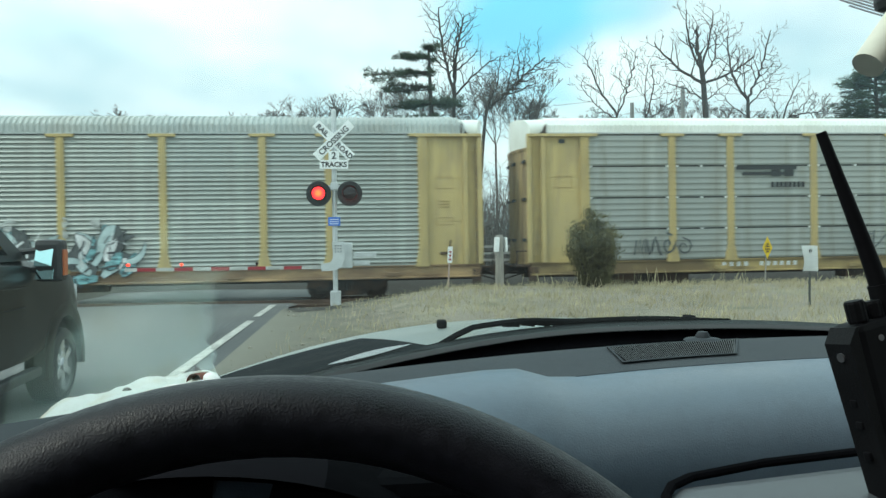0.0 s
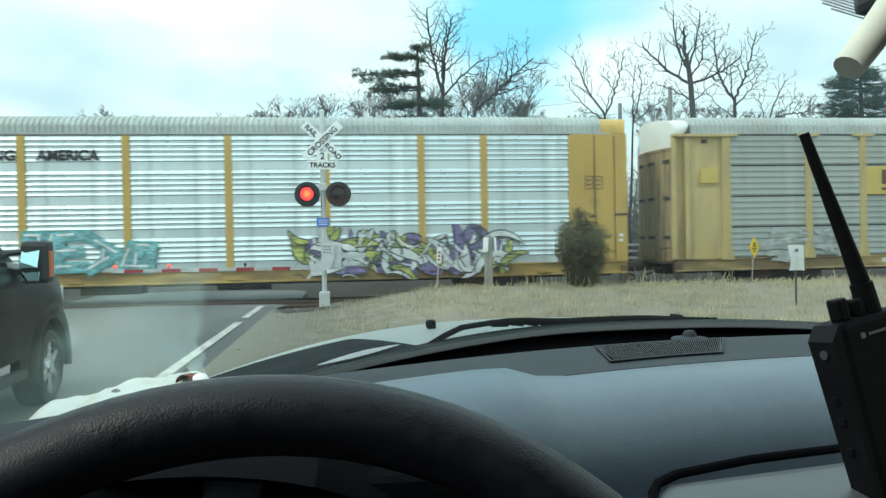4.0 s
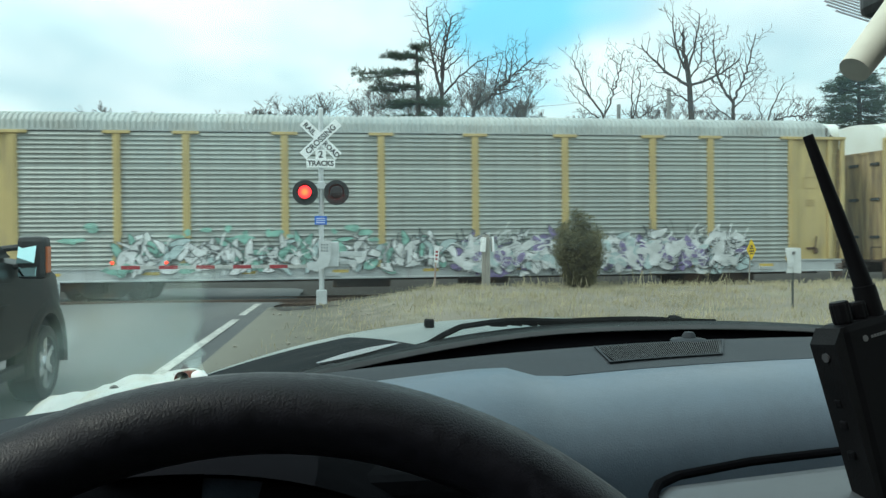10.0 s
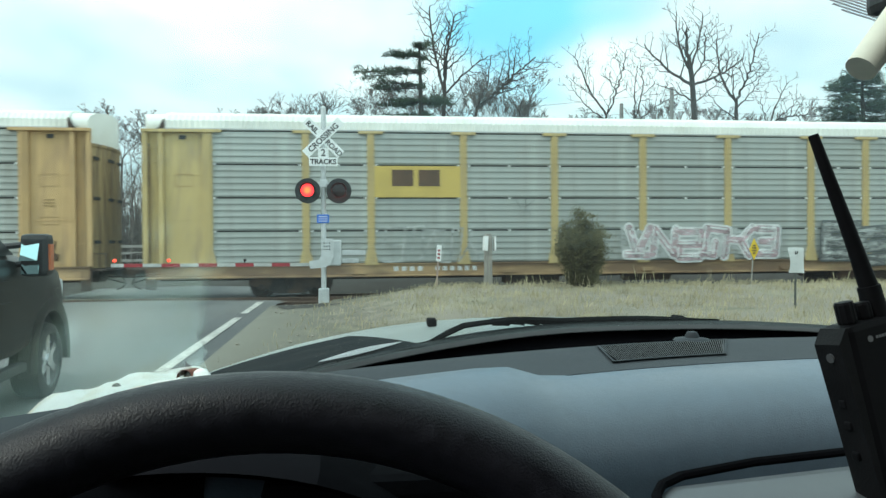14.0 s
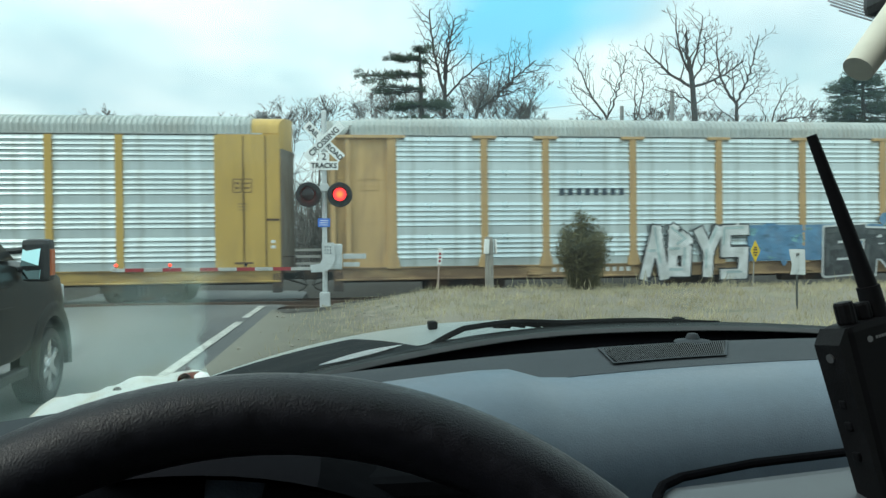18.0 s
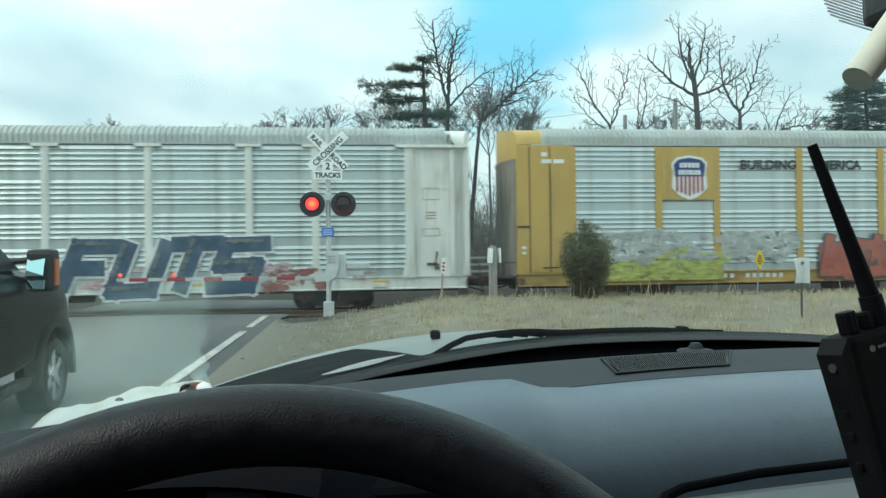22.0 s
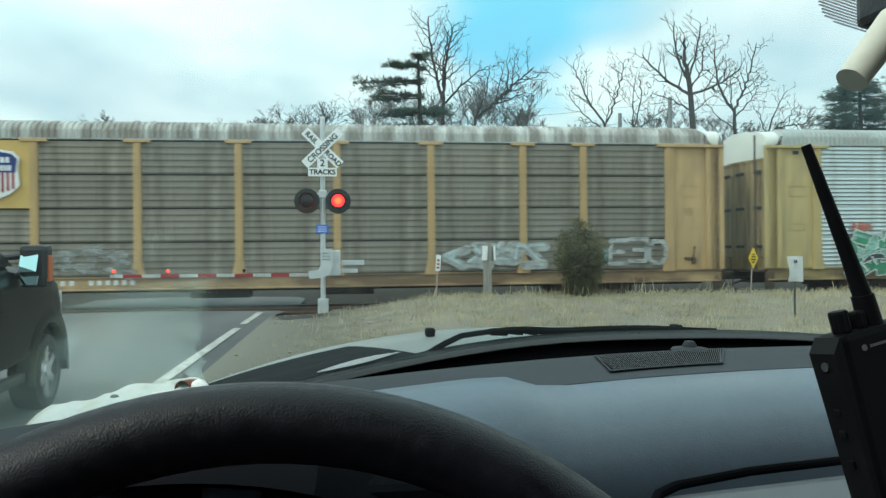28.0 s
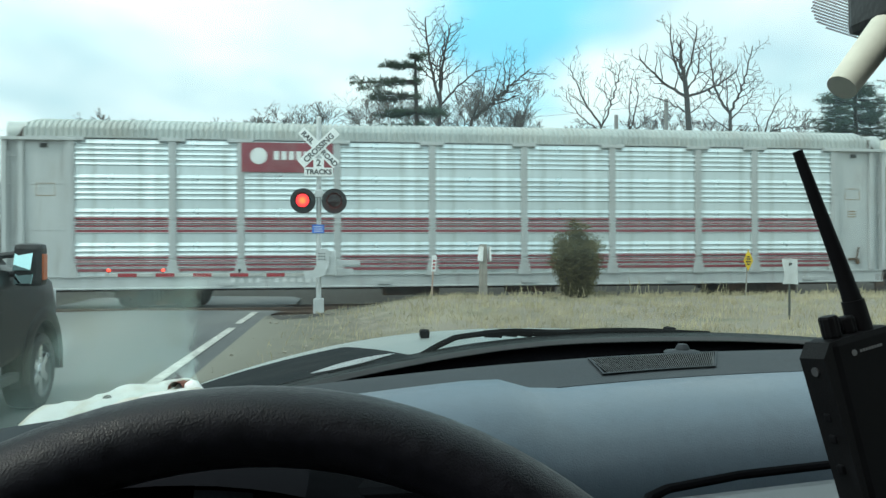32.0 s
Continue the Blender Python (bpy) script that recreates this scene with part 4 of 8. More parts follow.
for sy in (-1, 1):
    rb = [(0.0, sy * 0.80), (0.16, sy * 0.82), (0.18, sy * 0.75), (0.33, sy * 0.73), (0.36, sy * 0.80), (0.365, sy * 0.70), (0.385, sy * 0.685), (0.385, sy * 0.67), (0.1, sy * 0.69), (0.0, sy * 0.69)]
    revolve(bm, rb, 24, "Y")
rod(bm, (0, -0.7, 0), (0, 0.7, 0), 0.08, n=10)
rod(bm, (0, -1.12, 0), (0, -0.8, 0), 0.09, n=10)
WHEELSET = finish(bm, "wheelset", True)


def plate(bm, x0, x1, z0, z1, y, depth=0.012):
    return box(bm, x0, x1, y - depth, y, z0, z1)


def shield(car, cx, zt, h):
    """A striped shield: pale rim, navy head with plain bars, red stripes on white."""
    def outline(k, drop=0.0):
        w = h * 0.42 * k
        t = zt - (1 - k) * h * 0.45
        b = zt - h + (1 - k) * h * 0.45
        return [(cx - w * 0.72, t - h * 0.05), (cx, t), (cx + w * 0.72, t - h * 0.05), (cx + w, t - h * 0.18), (cx + w * 0.9, t - h * 0.38), (cx + w, b + h * 0.28), (cx + w * 0.55, b + h * 0.10), (cx, b), (cx - w * 0.55, b + h * 0.10), (cx - w, b + h * 0.28), (cx - w * 0.9, t - h * 0.38), (cx - w, t - h * 0.18)]
    y = -FACE - 0.036 - 0.075
    bm = bmesh.new()
    prism(bm, outline(1.0), y - 0.006, y)
    sh = part("shield", bm, T["white_logo"], car, "striped red, white and navy shield emblem")
    bm = bmesh.new()
    w = h * 0.42 * 0.9
    zs = zt - h * 0.47
    prism(bm, [(cx - w * 0.9, zs), (cx + w * 0.9, zs), (cx + w * 0.97, zt - h * 0.2), (cx + w * 0.7, zt - h * 0.10), (cx, zt - h * 0.05), (cx - w * 0.7, zt - h * 0.10), (cx - w * 0.97, zt - h * 0.2)], y - 0.010, y - 0.006)
    part("shield_head", bm, T["blue_logo"], sh)
    bm = bmesh.new()
    for zz, ww, cnt in ((zt - h * 0.22, 0.62, 5), (zt - h * 0.38, 0.70, 7)):
        for i in range(cnt):
            xx = cx + w * ww * (2 * (i + 0.5) / cnt - 1)
            plate(bm, xx - w * ww / cnt * 0.72, xx + w * ww / cnt * 0.72, zz - h * 0.055, zz + h * 0.055, y - 0.010, 0.004)
    part("name_bars", bm, T["white_logo"], sh)
    bm = bmesh.new()
    for i in range(7):
        xx = cx + w * 0.9 * (2 * (i + 0.5) / 7 - 1)
        low = zt - h + h * 0.10 + abs(xx - cx) / w * h * 0.13
        plate(bm, xx - w * 0.066, xx + w * 0.066, low, zs, y - 0.006, 0.004)
    part("stripes", bm, T["red_logo"], sh)


def bars(car, name, x0, x1, z0, z1, n, material, fill=0.72, y=None):
    """A row of plain bars where small marks stand, each a part."""
    w = (x1 - x0) / n
    bm = plate(bmesh.new(), 0, w * fill, z0, z1, -FACE - 0.072 if y is None else y, 0.004)
    me = finish(bm, name)
    for i in range(n):
        link(name, me, material, car).location.x = x0 + i * w


def ribbon(bm, pts, w, y, idx, caps=True):
    """A flat brush stroke of width w along pts in x and z."""
    n = len(pts)
    left, right = [], []
    for i, (x, z) in enumerate(pts):
        a, b = pts[max(0, i - 1)], pts[min(n - 1, i + 1)]
        dx, dz = b[0] - a[0], b[1] - a[1]
        l = math.hypot(dx, dz) or 1
        nx_, nz_ = -dz / l * w / 2, dx / l * w / 2
        left.append(bm.verts.new((x + nx_, y - 0.0002 * i, z + nz_)))
        right.append(bm.verts.new((x - nx_, y - 0.0002 * i, z - nz_)))
    for i in range(n - 1):
        bm.faces.new((left[i], left[i + 1], right[i + 1], right[i])).material_index = idx
    for end in (0, n - 1) if caps else ():
        x, z = pts[end]
        c = [bm.verts.new((x + math.cos(q) * w / 2, y + 0.0006 + 0.0004 * (end > 0), z + math.sin(q) * w / 2)) for q in [math.pi * k / 4 for k in range(8)]]
        bm.faces.new(c).material_index = idx


def curve_pts(rng, x, z, w, h, kind):
    """One loop, bow or zigzag of a sprayed piece, as abstract strokes."""
    if kind == 0:      # upright bow
        return [(x + w * (0.15 + 0.7 * math.sin(math.pi * q / 8) ** 2 * rng.uniform(0.9, 1.1)), z + h * q / 8) for q in range(9)]
    if kind == 1:      # ring
        return [(x + w * (0.5 + 0.36 * math.cos(a)), z + h * (0.5 + 0.4 * math.sin(a))) for a in [0.6 + q * 5.6 / 10 for q in range(11)]]
    if kind == 2:      # zigzag
        return [(x + w * (0.05 + 0.9 * q / 6), z + h * (0.5 + (0.45 if q % 2 else -0.4) * rng.uniform(0.3, 1.0))) for q in range(7)]
    if kind == 3:      # wave
        return [(x + w * q / 8, z + h * (0.5 + 0.4 * math.sin(q * 1.1 + x))) for q in range(9)]
    return [(x + w * (0.5 + (0.1 + 0.045 * q) * math.cos(q * 0.8)), z + h * (0.5 + (0.1 + 0.04 * q) * math.sin(q * 0.8))) for q in range(11)]


STROKES = {"A": "0024 2440 1232", "B": "0004 0433 3302 0232 3230 0030", "C": "4404 0400 0040", "D": "0004 0433 3341 4100", "E": "0004 0444 0232 0040",
           "F": "0004 0444 0232", "G": "4404 0400 0040 4042 4222", "K": "0004 0244 0240", "M": "0004 0422 2244 4440", "N": "0004 0440 4044", "O": "0103 0314 1434 3443 4341 4130 3010 1001",
           "R": "0004 0444 4442 4202 2240", "S": "4404 0402 0242 4240 4000", "T": "0444 2420", "U": "0400 0040 4044", "W": "0410 1023 2330 3044", "Y": "0422 4422 2220", "Z": "0444 4400 0040",
           "L": "0400 0040", "I": "2024", "3": "0444 4440 4000 1242", "1": "2024 2413", "0": "0004 0444 4440 4000"}


def dab(bm, a, b, w, y, idx, soft=False):
    """One straight stroke of paint with square or round ends."""
    a, b = Vector(a), Vector(b)
    d = (b - a).normalized()
    n = Vector((-d.y, d.x)) * w / 2
    if not soft:
        a, b = a - d * w * 0.45, b + d * w * 0.45
    f = bm.faces.new([bm.verts.new((p.x, y, p.y)) for p in (a - n, b - n, b + n, a + n)])
    f.material_index = idx
    if soft:
        for k, p in enumerate((a, b)):
            c = [bm.verts.new((p.x + math.cos(q * math.pi / 5) * w / 2, y - 0.0001 * (k + 1), p.y + math.sin(q * math.pi / 5) * w / 2)) for q in range(10)]
            bm.faces.new(c).material_index = idx


def piece(car, text, x0, x1, z0, z1, fill, edge=None, coat=None, glint=None, under=None, seed=0, thick=0.26, rim=0.05, slant=0.08, jitter=0.07, soft=False, spikes=0, lift=0.0):
    """Sprayed letters side by side: an optional ground coat, a rim, the fill, a glint. With a number in place of the
    text the shapes are turned and mirrored strokes that spell nothing."""
    rng = random.Random(seed)
    y = -FACE - 0.088 - lift
    names = [edge or fill, fill, glint or fill, coat or fill, under or fill]
    bm = bmesh.new()
    count = text if isinstance(text, int) else len(text)
    w, h = (x1 - x0) / count, z1 - z0
    if coat:
        n = max(8, int((x1 - x0) / 0.3))
        tv = [bm.verts.new((x0 - 0.15 + (x1 - x0 + 0.3) * i / n, y + 0.006, z1 - h * rng.uniform(-0.06, 0.30))) for i in range(n + 1)]
        bv = [bm.verts.new((x0 - 0.15 + (x1 - x0 + 0.3) * i / n, y + 0.006, z0 + h * rng.uniform(-0.05, 0.16))) for i in range(n + 1)]
        for i in range(n):
            bm.faces.new((bv[i], bv[i + 1], tv[i + 1], tv[i])).material_index = 3
    if under:
        n = count * 3
        for i in range(n):
            fx = x0 + (x1 - x0) * i / n
            bm.faces.new([bm.verts.new(p) for p in ((fx, y + 0.004, z0 - 0.12 * rng.random()), (fx + w * 0.36, y + 0.004, z0 - 0.12 * rng.random()), (fx + w * 0.36, y + 0.004, z0 + h * rng.uniform(0.2, 0.42)), (fx, y + 0.004, z0 + h * rng.uniform(0.2, 0.42)))]).material_index = 4
    step = 0
    for k in range(count):
        if text == count:
            key = rng.choice("ABEGKMNRSZWY3")
            flip, quarter = rng.random() < 0.6, rng.randrange(1, 4)
        else:
            key, flip, quarter = text[k], False, 0
            if key == " ":
                continue
        t = thick * w
        tilt, up, grow_ = rng.uniform(-1, 1) * jitter, rng.uniform(-1, 1) * jitter * h, 1 + rng.uniform(-1, 1) * jitter

        def put(u, v):
            if flip:
                u = 1 - u
            for _ in range(quarter):
                u, v = v, 1 - u
            u, v = u - 0.5, (v - 0.5) * grow_
            u, v = u - v * tilt, v + u * tilt
            return x0 + w * (k + 0.5) + u * (w * 1.06 - t) + slant * v * h, z0 + h / 2 + up + v * (h - t * 0.9)
        segs = [[int(ch) / 4 for ch in tok] for tok in STROKES[key].split()]
        for u0, v0, u1, v1 in segs:
            step += 1
            a, b = put(u0, v0), put(u1, v1)
            if edge:
                dab(bm, a, b, t + rim * 2, y - 0.00025 * (step % 60), 0, soft)
            dab(bm, a, b, t, y - 0.016 - 0.00025 * (step % 60), 1, soft)
            if glint and rng.random() < 0.75:
                off = Vector((-0.22 * t, 0.22 * t))
                dab(bm, Vector(a) + off, Vector(a).lerp(Vector(b), rng.uniform(0.5, 0.9)) + off, t * 0.28, y - 0.034 - 0.0002 * (step % 30), 2, soft)
        for _ in range(spikes):
            px_, pz = put(rng.random(), rng.choice((0, 1)) + rng.uniform(-0.1, 0.1))
            s_, dx, dz = rng.uniform(0.10, 0.24) * h, rng.uniform(-1, 1), rng.choice((-0.5, 1))
            tri = [(px_ - s_ * 0.5, pz), (px_ + s_ * 0.5, pz), (px_ + dx * s_, pz + dz * s_)]
            bm.faces.new([bm.verts.new((q, y - 0.033 - 0.0001 * (step % 20), r)) for q, r in tri]).material_index = rng.choice((0, 0, 1))
    me = bpy.data.meshes.new("graffiti")
    bm.to_mesh(me)
    bm.free()
    ob = new("graffiti", me)
    for nm in names:
        me.materials.append(S[nm])
    ob.parent = car
    return ob


def wild(car, x0, x1, z0, z1, fills, edge, n, seed, rim=0.03, reach=0.62, lift=0.0):
    """A dense sprayed piece of overlapping outlined leaves, hooks and arrows that spell nothing."""
    rng = random.Random(seed)
    y = -FACE - 0.086 - lift
    h = z1 - z0
    bm = bmesh.new()
    n = int(n * 1.7)
    for k in range(n):
        cx = x0 + (x1 - x0) * rng.random()
        cz = z0 + h * rng.uniform(0.0, 0.48)
        ang = radians(rng.gauss(90, 42))
        ln, wd, bend = h * reach * rng.uniform(0.55, 1.1), h * rng.uniform(0.12, 0.27), rng.uniform(-1.1, 1.1)
        if rng.random() < 0.25:
            ang, wd = radians(rng.choice((0, 180)) + rng.gauss(0, 14)), wd * 0.8
            cz = z0 + h * rng.uniform(0.1, 0.8)
        for layer, (grow_, idx) in enumerate(((rim, 0), (0.0, 1 + rng.randrange(len(fills))))):
            left, right = [], []
            for q in range(9):
                t = q / 8
                a = ang + bend * (t - 0.3)
                px_, pz = cx + math.cos(a) * ln * t, cz + math.sin(a) * ln * t
                half = wd * (math.sin(math.pi * min(1.0, 0.12 + 0.88 * t)) ** 0.7) * 0.5 + grow_
                nx_, nz_ = -math.sin(a) * half, math.cos(a) * half
                left.append((px_ + nx_, pz + nz_))
                right.append((px_ - nx_, pz - nz_))
            yy = y - 0.0006 * (k % 45) - 0.0003 * layer
            lv = [bm.verts.new((a_, yy, min(max(b_, z0 - 0.1), z1 + 0.15))) for a_, b_ in left]
            rv = [bm.verts.new((a_, yy, min(max(b_, z0 - 0.1), z1 + 0.15))) for a_, b_ in right]
            for q in range(8):
                bm.faces.new((lv[q], lv[q + 1], rv[q + 1], rv[q])).material_index = idx
    for k in range(n):
        cx, cz, a = x0 + (x1 - x0) * rng.random(), z0 + h * rng.uniform(0.0, 0.75), radians(rng.gauss(75, 50))
        bend, ln = rng.uniform(-1.2, 1.2), h * rng.uniform(0.15, 0.45)
        pts = []
        for q in range(6):
            pts.append((cx, cz))
            cx, cz, a = cx + math.cos(a) * ln / 5, cz + math.sin(a) * ln / 5, a + bend / 5
        ribbon(bm, pts, rng.choice((0.025, 0.035, 0.06)), y - 0.034 - 0.0003 * (k % 20), 0 if rng.random() < 0.65 else 1, False)
    me = bpy.data.meshes.new("graffiti")
    bm.to_mesh(me)
    bm.free()
    ob = new("graffiti", me)
    for nm in (edge, *fills):
        me.materials.append(S[nm])
    ob.parent = car
    return ob


def fade(car, x0, x1, z0, z1, col, seed, n=26, lift=0.0):
    """Ragged patches of old, half-cleaned paint."""
    rng = random.Random(seed)
    bm = bmesh.new()
    for k in range(n):
        cx, cz = rng.uniform(x0, x1), rng.uniform(z0, z1)
        rx, rz = rng.uniform(0.08, 0.45), rng.uniform(0.04, 0.22)
        ring = [(cx + rx * rng.uniform(0.5, 1.2) * math.cos(a * math.pi / 5), cz + rz * rng.uniform(0.5, 1.2) * math.sin(a * math.pi / 5)) for a in range(10)]
        bm.faces.new([bm.verts.new((a, -FACE - 0.080 - lift - 0.0003 * k, b)) for a, b in ring])
    return part("old_paint", bm, S[col], car)


def tag(car, x0, x1, z0, z1, col, seed, weight=0.07, cell=0.5):
    """Thin sprayed scrawl with no ground coat."""
    rng = random.Random(seed)
    bm = bmesh.new()
    x = x0
    while x < x1 - cell * 0.5:
        w = cell * rng.uniform(0.7, 1.2)
        ribbon(bm, curve_pts(rng, x, z0, w, (z1 - z0) * rng.uniform(0.7, 1.0), rng.randrange(5)), weight * rng.uniform(0.7, 1.3), -FACE - 0.082 - rng.random() * 0.004, 0)
        x += w
    return part("graffiti", bm, S[col], car)


def autorack(i, label, panel="galv", style="seam", paint="yellow", end=None, roof="ribbed", roof_mat="roof_grey", sill=None,
             flared=True, caps=True, clips=False, maroon=False, flush=False, hood=None):
    """One covered car carrier; its base is the rail head under its middle."""
    car = thing("autorack_car", Matrix.Identity(4), label, "railcar", "cars of the train")
    pm, em, sm = T[paint], T[end or paint], T["sill_" + (sill or paint) if (sill or paint) in ("yellow", "gold", "tan") else sill or paint]
    h = (P1 - P0) / 4
    for b, w in enumerate(WIDTHS):
        cx = (POSTS[b] + POSTS[b + 1]) / 2
        for r in range(4):
            ob = link("panel", PANELS[(w, style)], T[panel], car)
            ob.location = (cx, -FACE, P0 + r * h)
            if clips and r:
                for x in (POSTS[b] + 0.17, POSTS[b + 1] - 0.17, cx)[:3 if paint != "tan" and b % 2 else 2]:
                    c = link("clip", CLIP, T["white_logo"] if panel != "brown" else pm, car)
                    c.location = (x, -FACE - 0.01, P0 + r * h)
        if maroon:
            for z0 in (P0 + 0.12, P0 + 1.28):
                bm = bmesh.new()
                for q in range(4):
                    box(bm, POSTS[b] + 0.11, POSTS[b + 1] - 0.11, -FACE - 0.048, -FACE - 0.04, z0 + q * 0.13, z0 + q * 0.13 + 0.085)
                part("maroon_stripe", bm, T["maroon"], car)
    for x in POSTS:
        ob = link("post", POST_FLARED if flared else POST_PLAIN, pm, car)
        ob.location = (x, -FACE + 0.012, P0)
        if caps:
            c = link("post_cap", CAP, pm, car)
            c.location = (x, -FACE + 0.012, P1)
    # added dark sheet behind the panels, for the unlit inside of the car
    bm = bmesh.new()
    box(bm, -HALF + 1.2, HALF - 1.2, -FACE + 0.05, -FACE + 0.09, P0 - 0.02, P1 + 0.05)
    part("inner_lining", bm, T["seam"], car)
    bm = bmesh.new()
    box(bm, -HALF + 0.6, HALF - 0.6, -FACE - 0.03, -FACE + 0.06, P1 + 0.035, P1 + 0.075)
    part("top_rail", bm, T["grey_paint"], car)
    ob = link("roof", ROOFS["capped" if flush else roof], T[roof_mat], car)
    ob.location = (0, 0, P1)
    ob = link("side_sill", SILL, sm, car)
    ob.location = (0, 0, 0.665)
    u = link("underframe", UNDER, T["under"], car)
    for k in range(11):
        link("cross_bearer", BEARER, T["under"], u).location.x = -7.5 + k * 1.5
    link("equipment_box", GEAR_BOX, T["under"], u)
    link("air_reservoir", TANK, T["under"], u)
    for s in (-1, 1):
        for nm, me in (("coupler", COUPLER), ("air_hose", HOSE)):
            link(nm, me, T["under"], car).matrix_local = Matrix.Diagonal((s, 1, 1, 1))
    link("far_wall", FARWALL, T[panel], car)
    for s in (-1, 1):
        turn = pose(0, 0, 0, 0, 0, 0) if s > 0 else Matrix.Diagonal((-1, 1, 1, 1))
        up = Matrix.Translation((0, 0, P1))
        q = link("end_hood", HOODS["gold" if flush else "wide"], em if flush else T[hood or roof_mat], car, "smooth arched head of the end door")
        q.matrix_local = up @ turn
        q = link("end_door", END_DOOR, T["grime"] if flush else T["door_tan"] if paint in ("yellow", "tan") else em, car, "bulged end door in folded leaves")
        q.matrix_local = turn
        q = link("end_platform", PLATFORM, T["under"], car)
        q.matrix_local = turn
        if flush:
            q = link("flush_end", FLUSH_END, em, car)
            q.matrix_local = Matrix.Translation((0, -FACE - 0.005, P0)) @ turn
            j = link("leaf_joint", FLUSH_JOINT, T["brown_logo"], car)
            j.matrix_local = Matrix.Translation((0, -FACE - 0.005, P0)) @ turn
            if s < 0:
                for x0, x1, z in ((-13.15, -12.96, 3.72), (-13.15, -12.82, 3.50), (-12.76, -12.42, 3.50)):
                    bm = bmesh.new()
                    plate(bm, x0, x1, P0 + z, P0 + z + 0.13, -FACE - 0.062, 0.004)
                    part("white_stencil_plate", bm, T["white_logo"], car)
            else:
                for x0, x1 in ((12.57, 12.82), (12.87, 13.12)):
                    bm = bmesh.new()
                    for z in (3.40, 3.80):
                        plate(bm, x0, x1, z - 0.012, z + 0.012, -FACE - 0.062, 0.004)
                    for x in (x0, x1):
                        plate(bm, x - 0.012, x + 0.012, 3.40, 3.80, -FACE - 0.0625, 0.004)
                    part("stencil_frame", bm, T["brown_logo"], car)
                    bars(car, "stencil_row", x0 + 0.05, x1 - 0.05, 3.64, 3.70, 3, T["brown_logo"], 0.7, -FACE - 0.062)
                    bars(car, "stencil_row", x0 + 0.05, x1 - 0.05, 3.50, 3.56, 3, T["brown_logo"], 0.7, -FACE - 0.062)
            for dz in (0.62, 0.78):
                bars(car, "small_mark", s * 13.74 - 0.06, s * 13.74 + 0.06, P0 + dz, P0 + dz + 0.09, 1, T["white_logo"], 1.0, -FACE - 0.045)
        else:
            for z in (1.75, 3.05, 4.25):
                for y0 in (-1.12, -0.30, 0.55):
                    q = link("door_slot", SLOT, T["seam"], car)
                    q.matrix_local = turn @ pose(bulge(y0), y0, z)
            q = link("gusset", GUSSET, T["under"], car)
            q.matrix_local = up @ turn
            bm = bmesh.new()
            box(bm, min(s * 13.4, s * 13.96), max(s * 13.4, s * 13.96), -FACE + 0.13, -FACE + 0.17, P0, P1)
            part("corner_skin", bm, em, car)
            e = link("end_skin", END_SKIN, em, car)
            e.location = (s * 12.86, -FACE + 0.03, P0)
            for x in (12.24, 13.52, 13.98):
                q = link("end_post", END_POST, em, car)
                q.location = (s * x, -FACE + 0.012, P0)
            q = link("ladder", LADDER, em, car)
            q.location = (s * 13.75, -FACE + 0.06, P0)
            q = link("end_cap", END_CAP, em, car)
            q.matrix_local = Matrix.Translation((s * 13.05, -FACE + 0.012, P1 - 0.01)) @ turn
            if s > 0:
                q = link("hand_lever", LEVER, T["lever"], car)
                q.location = (12.9, -FACE + 0.03, P0 - 0.1)
            if i % 3 != 1:
                q = link("vent_hole", VENT, T["seam"], car)
                q.location = (s * 12.9, -FACE + 0.03, P0 - 0.1)
            for z, hh, ww in ((P0 + 2.55, 0.36, 0.26), (P0 + 1.35, 0.22, 0.26))[:1 + i % 2]:
                bm = bmesh.new()
                for a in (-1, 1):
                    plate(bm, s * 12.86 - ww, s * 12.86 + ww, z + a * hh / 2 - 0.008, z + a * hh / 2 + 0.008, -FACE + 0.026, 0.004)
                    plate(bm, s * 12.86 + a * ww - 0.008, s * 12.86 + a * ww + 0.008, z - hh / 2, z + hh / 2, -FACE + 0.026, 0.004)
                part("stencil_frame", bm, T["stencil"], car)
        b = link("bogie", BOGIE, T["under"], car)
        b.location = (s * 9.8, 0, 0)
        for dx in (-0.88, 0.88):
            w = link("wheelset", WHEELSET, T["wheel"], b)
            w.location = (dx, 0, 0.385)
    for j in range(3):
        bars(car, "stencil_row", 12.70, 13.02, P0 + 1.95 - j * 0.09, P0 + 1.99 - j * 0.09, 5, T["stencil"], 0.7, -FACE - 0.061 if flush else -FACE + 0.024)
    bars(car, "road_number", -7.6 + (i % 3) * 0.5, -6.6 + (i % 3) * 0.5, 0.84, 0.98, 4, T["white_logo"], 0.55, -FACE - 0.002)
    bars(car, "road_number", -6.3 + (i % 3) * 0.5, -4.9 + (i % 3) * 0.5, 0.84, 0.98, 6, T["white_logo"], 0.55, -FACE - 0.002)
    return car


def patch(car, name, x0, x1, z0, z1, material, y=0.062):
    bm = bmesh.new()
    box(bm, x0, x1, -FACE - y - 0.006, -FACE - y + 0.03, z0, z1, 0.003)
    return part(name, bm, material, car)


def disc(car, name, x, z, r, material, y=0.03):
    bm = bmesh.new()
    prism(bm, [(x + r * math.cos(q * math.pi / 12), z + r * math.sin(q * math.pi / 12)) for q in range(24)], -FACE - y - 0.006, -FACE - y)
    return part(name, bm, material, car)


